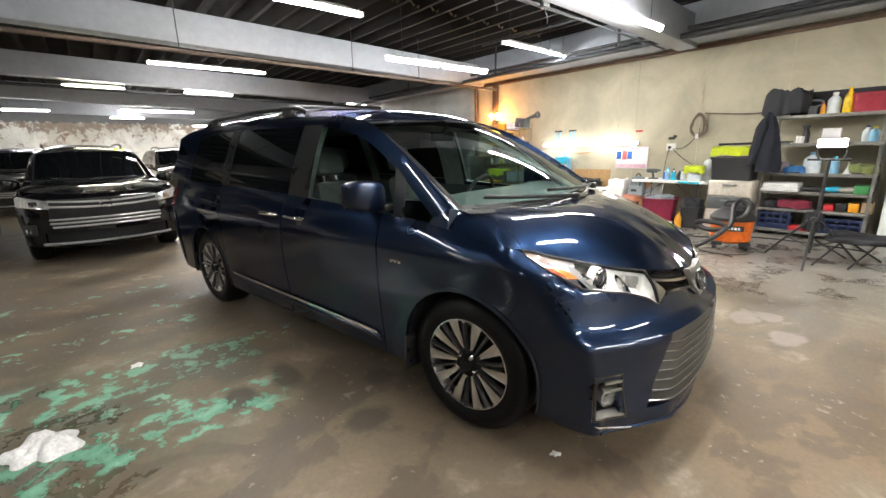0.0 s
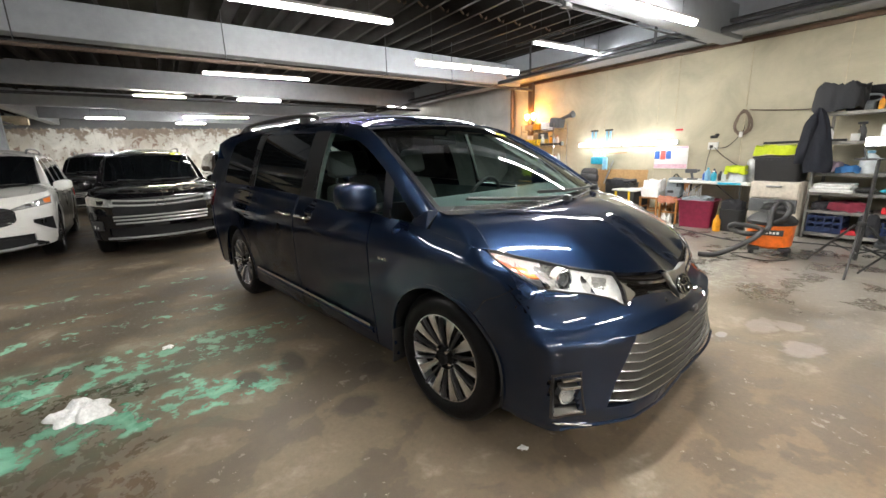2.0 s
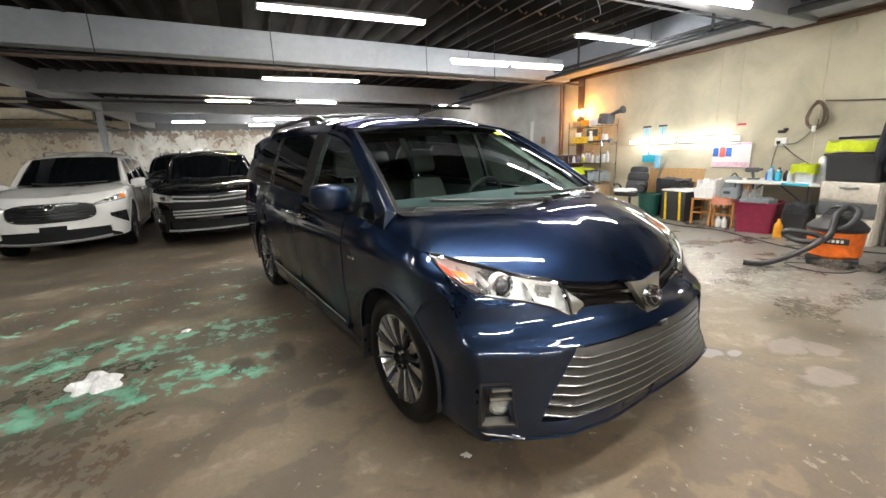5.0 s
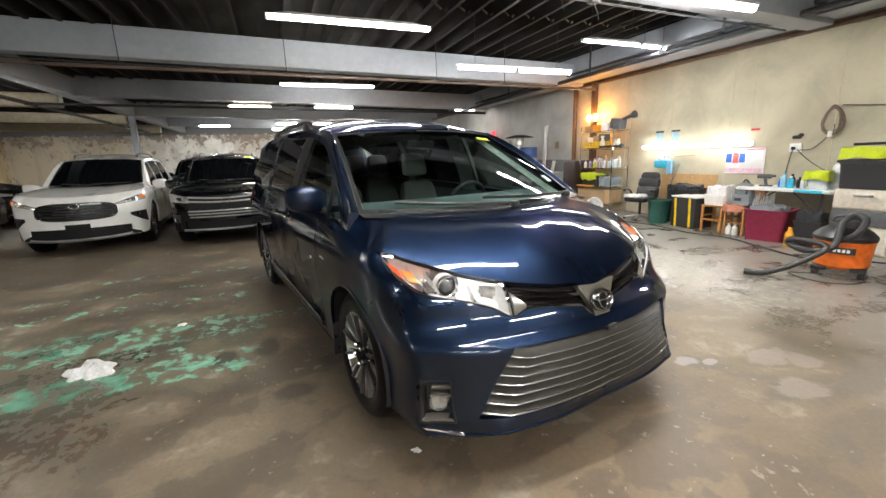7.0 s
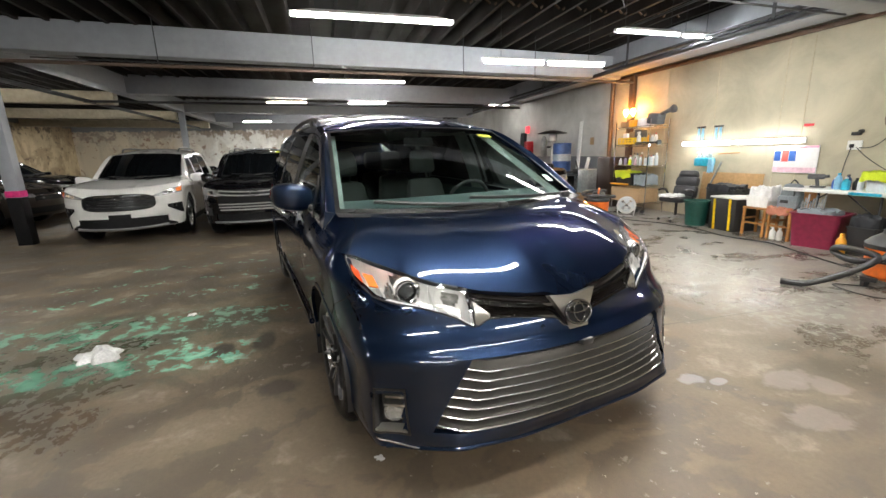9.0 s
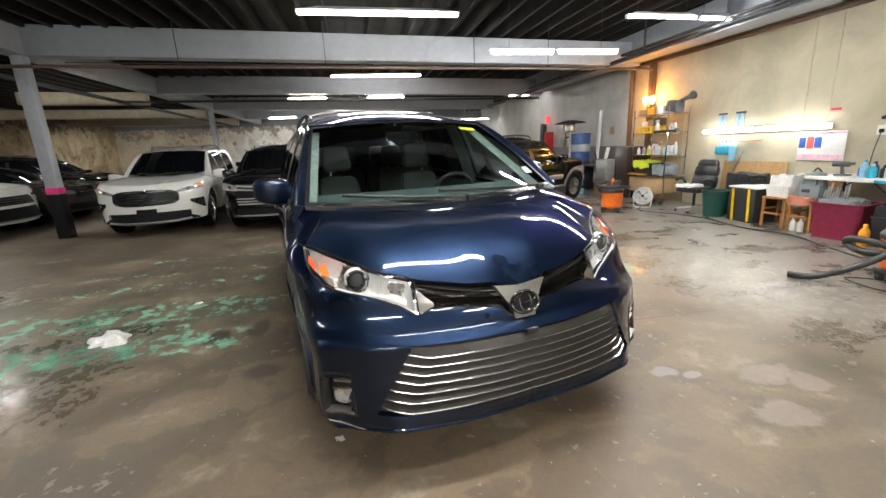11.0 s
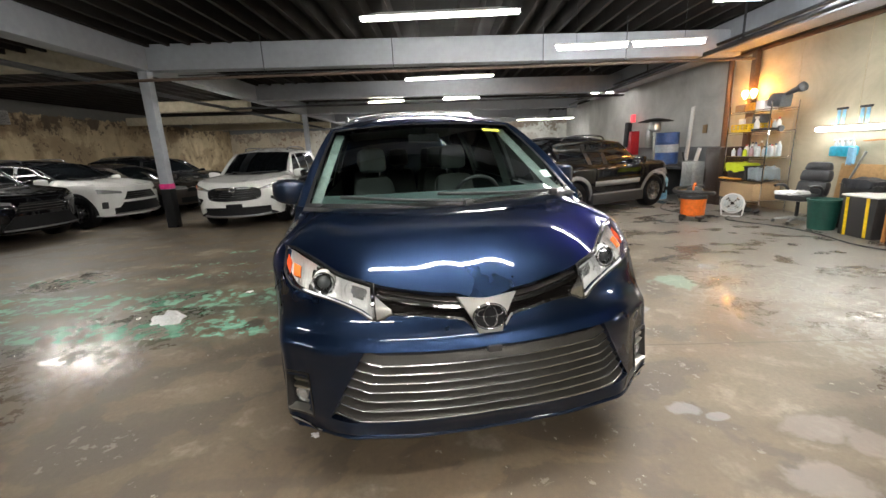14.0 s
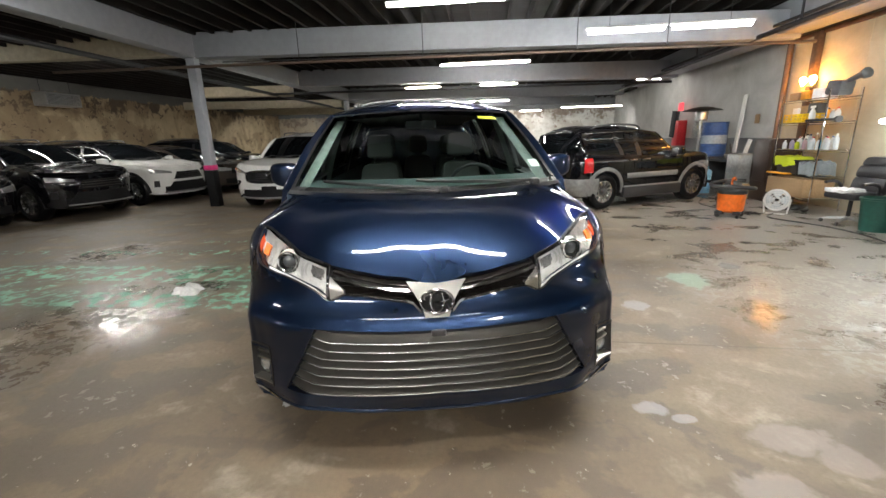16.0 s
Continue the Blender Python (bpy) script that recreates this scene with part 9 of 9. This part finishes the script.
# ---- beyond the cream wall ----
bm = bmesh.new()
box(bm, (0, 0, 0.6), (0.5, 0.5, 1.2), 0.02)
box(bm, (0, -0.258, 0.78), (0.46, 0.02, 0.78), 0.008)
box(bm, (-0.18, -0.275, 0.6), (0.02, 0.02, 0.3), 0.005)
single("dark_cabinet", bm, mat("dark_brown_enamel", (0.035, 0.022, 0.018), 0.4), "dark brown upright cabinet by the wire rack", "cabinet", pose(-7.85, 8.4, 0))
bm = bmesh.new()
box(bm, (0, 0, 0.3), (0.44, 0.4, 0.6), 0.02)
box(bm, (0, -0.21, 0.3), (0.42, 0.02, 0.58), 0.008)
single("small_fridge", bm, STEEL, "small grey steel fridge on a crate", "fridge", pose(-8.3, 8.1, 0.3))
bm = bmesh.new()
box(bm, (0, 0, 0.15), (0.5, 0.44, 0.3), 0.01)
single("wooden_crate", bm, CARD, "brown crate under the small fridge", "crate", pose(-8.3, 8.1, 0))
wt = thing("work_bench", pose(-9.15, 8.35, 0), "dark steel bench cluttered with tools", "bench")
bm = bmesh.new()
box(bm, (0, 0, 0.72), (1.1, 0.6, 0.05), 0.008)
part("top", bm, DARKPIPE, wt)
for x in (-0.5, 0.5):
    for y in (-0.25, 0.25):
        bm = bmesh.new()
        box(bm, (x, y, 0.35), (0.04, 0.04, 0.7), 0.004)
        part("leg", bm, DARKPIPE, wt)
bm = bmesh.new()
box(bm, (0, 0, 0.07), (0.5, 0.3, 0.14), 0.03)
tube(bm, [(-0.2, 0, 0.1), (-0.3, 0, 0.34)], 0.02, 8)
single("saw", bm, BLACK, "dark bench tool on the steel bench", "tool", pose(-8.95, 8.3, 0.745))
for i, (x, y, z) in enumerate(((-9.35, 7.75, 0), (-9.02, 7.72, 0), (-9.33, 7.76, 0.3), (-9.05, 7.74, 0.3))):
    bottle(x, y, z, 0.13, 0.3, SKY, CYAN, "pale blue water jug stacked by the bench", "water_jug")
dm = thing("steel_drum", pose(-10.1, 8.35, 0.78), "blue steel drum with a pale band on a stand", "drum")
bm = bmesh.new()
prof = [(0.27, 0)]
for z in (0.02, 0.27, 0.53):
    prof += [(0.28, z), (0.29, z + 0.012), (0.28, z + 0.024)]
lathe(bm, prof + [(0.28, 0.78), (0.29, 0.79), (0.28, 0.81), (0.26, 0.8)], 30)
part("shell", bm, DRUM, dm)
bm = bmesh.new()
lathe(bm, [(0.284, 0.3), (0.284, 0.5)], 30, caps=False)
part("pale_band", bm, mat("pale_blue_paint", (0.3, 0.36, 0.42), 0.5), dm)
bm = bmesh.new()
box(bm, (0, 0, 0.39), (0.6, 0.5, 0.78), 0.01)
single("drum_stand", bm, DARKPIPE, "dark stand under the blue drum", "stand", pose(-10.1, 8.4, 0))
ht = thing("patio_heater", pose(-9.8, 7.85, 0), "patio heater with a dark round hood on a steel pole", "heater")
bm = bmesh.new()
lathe(bm, [(0.42, 1.86), (0.4, 1.875), (0.2, 1.93), (0.05, 1.95), (0.0, 1.95)], 32, caps=False)
lathe(bm, [(0.42, 1.86), (0.18, 1.87), (0.0, 1.88)], 32, caps=False)
part("hood", bm, mat("dark_bronze", (0.045, 0.04, 0.036), 0.4, 0.7), ht)
bm = bmesh.new()
lathe(bm, [(0.1, 1.62), (0.14, 1.66), (0.14, 1.82), (0.12, 1.87)], 20)
part("burner", bm, STEEL, ht)
bm = bmesh.new()
tube(bm, [(0, 0, 0.6), (0, 0, 1.64)], 0.032, 10)
part("pole", bm, STEEL, ht)
bm = bmesh.new()
lathe(bm, [(0.26, 0), (0.26, 0.05), (0.2, 0.08), (0.2, 0.6), (0.06, 0.66)], 24)
part("base_tank", bm, BLACK, ht)
bm = bmesh.new()
box(bm, (0, 0, 1.0), (0.15, 0.02, 2.0), 0.004, pose(0, 0, 0, -6, -4, 0))
single("white_plank", bm, WHITEP, "long white plank leaning on the grey wall", "plank", pose(-9.62, 8.56, 0.2))
bm = bmesh.new()
box(bm, (0, 0, 0.55), (0.14, 0.02, 1.1), 0.004, pose(0, 0, 0, -8, 10, 0))
single("white_plank", bm, WHITEP, "short white plank leaning on the grey wall", "plank", pose(-9.5, 8.6, 0.1))
bm = bmesh.new()
box(bm, (0, 0, 0), (0.16, 0.02, 0.2), 0.006)
single("wall_box", bm, CARD, "small brown box on the grey wall", "box", pose(-9.36, 8.86, 1.62))
fx = thing("fire_point", pose(-12.95, 8.7, 1.05), "red fire cabinet with a black cover and a red sign above", "fire cabinet")
bm = bmesh.new()
box(bm, (0, 0.03, 0.3), (0.34, 0.27, 0.75), 0.015)
part("cabinet", bm, RED, fx)
bm = bmesh.new()
box(bm, (-0.22, -0.08, 0.55), (0.3, 0.12, 0.8), 0.02, pose(0, 0, 0, 0, 6, 0))
part("black_cover", bm, CLOTHB, fx)
bm = bmesh.new()
box(bm, (0.05, -0.02, 1.08), (0.2, 0.08, 0.24), 0.01)
part("sign_box", bm, mat("red_sign", (0.6, 0.03, 0.05), 0.4, emit=(1, 0.1, 0.12, 1.2)), fx)
ex2 = thing("gas_cylinder", pose(-11.5, 8.55, 1.2), "dark grey cylinder hanging on the wall", "cylinder")
bm = bmesh.new()
lathe(bm, [(0.08, 0), (0.1, 0.03), (0.1, 0.5), (0.06, 0.6), (0.03, 0.66)], 20)
part("tank", bm, STEEL, ex2)
bm = bmesh.new()
box(bm, (0, 0.19, 0.3), (0.12, 0.27, 0.05), 0.005)
part("bracket", bm, DARKPIPE, ex2)
bm = bmesh.new()
box(bm, (0, 0, 1.05), (1.1, 0.1, 2.1), 0.01)
box(bm, (0, -0.06, 1.05), (0.95, 0.04, 2.0), 0.01)
single("door_1", bm, mat("dark_door_paint", (0.03, 0.035, 0.045), 0.5), "dark metal door in the far bay", "door", pose(-21.2, 11.05, 0), kind="structure")

# unit heater on the tan wall
uh = thing("unit_heater", pose(-12.0, -11.5, 2.86), "grey hanging unit heater by the tan wall", "heater")
bm = bmesh.new()
box(bm, (0, 0, 0.18), (1.2, 0.5, 0.42), 0.02)
part("casing", bm, STEEL, uh)
bm = bmesh.new()
for i in range(8):
    box(bm, (0, 0.255, 0.03 + i * 0.04), (1.1, 0.02, 0.008), 0.0, None)
part("louvre", bm, DARKPIPE, uh)
bm = bmesh.new()
for x in (-0.5, 0.5):
    tube(bm, [(x, 0, 0.38), (x, 0, 0.95)], 0.008, 6)
part("hanger_rod", bm, DARKPIPE, uh)

# ---- on the floor ----
for i, pts in enumerate(([(-6.3, 7.6, 0.01), (-5.9, 7.25, 0.01), (-5.2, 7.55, 0.01), (-4.6, 7.62, 0.01), (-3.9, 7.5, 0.01), (-3.3, 7.62, 0.01), (-2.6, 7.35, 0.01), (-2.0, 7.2, 0.01), (-1.6, 7.6, 0.01), (-1.0, 7.75, 0.01), (-0.2, 7.6, 0.01)], [(-1.55, 6.6, 0.008), (-1.75, 6.35, 0.008), (-1.4, 6.25, 0.008), (-1.2, 6.5, 0.008), (-1.3, 6.9, 0.008)], [(-6.2, 7.3, 0.01), (-6.7, 7.0, 0.01), (-7.4, 6.9, 0.01), (-8.1, 7.3, 0.01)])):
    bm = bmesh.new()
    tube(bm, bend(pts, 10), 0.01 if i != 1 else 0.006, 6)
    single("floor_cable", bm, BLACK, "black cable lying on the concrete floor", "cable", group="floor cables")


def debris(x, y, s, seed, label, material):
    bm = bmesh.new()
    ox = seed * 3.7
    def f(a, b):
        t = 2 * math.pi * a
        r = s * (1 - b) * (0.75 + 0.5 * noise.noise(Vector((math.cos(t) * 1.4 + ox, math.sin(t) * 1.4, 0))))
        lump = 0.75 + 0.55 * noise.noise(Vector((r * 9 * math.cos(t) + ox, r * 9 * math.sin(t), 4))) + 0.3 * noise.noise(Vector((r * 26 * math.cos(t) + ox, r * 26 * math.sin(t), 2)))
        h = (0.42 if s > 0.1 else 0.22) * s * (1 - (1 - b) ** 3) * lump
        return V(r * math.cos(t), r * math.sin(t), max(0.001, h) if b > 0 else 0.0)
    sheet(bm, f, 48, 18)
    bmesh.ops.remove_doubles(bm, verts=bm.verts, dist=0.0006)
    return single("paper_wad" if s > 0.1 else "litter", bm, material, label, "litter", pose(x, y, 0, 0, 0, seed * 40), "litter")


debris(-2.42, -0.24, 0.185, 1, "white crumpled heap lying on the green line", CLOTHW)
debris(-0.73, 1.62, 0.028, 2, "small white scrap on the floor", PAPER)
debris(-3.15, 0.19, 0.05, 3, "small white scrap on the green line", PAPER)
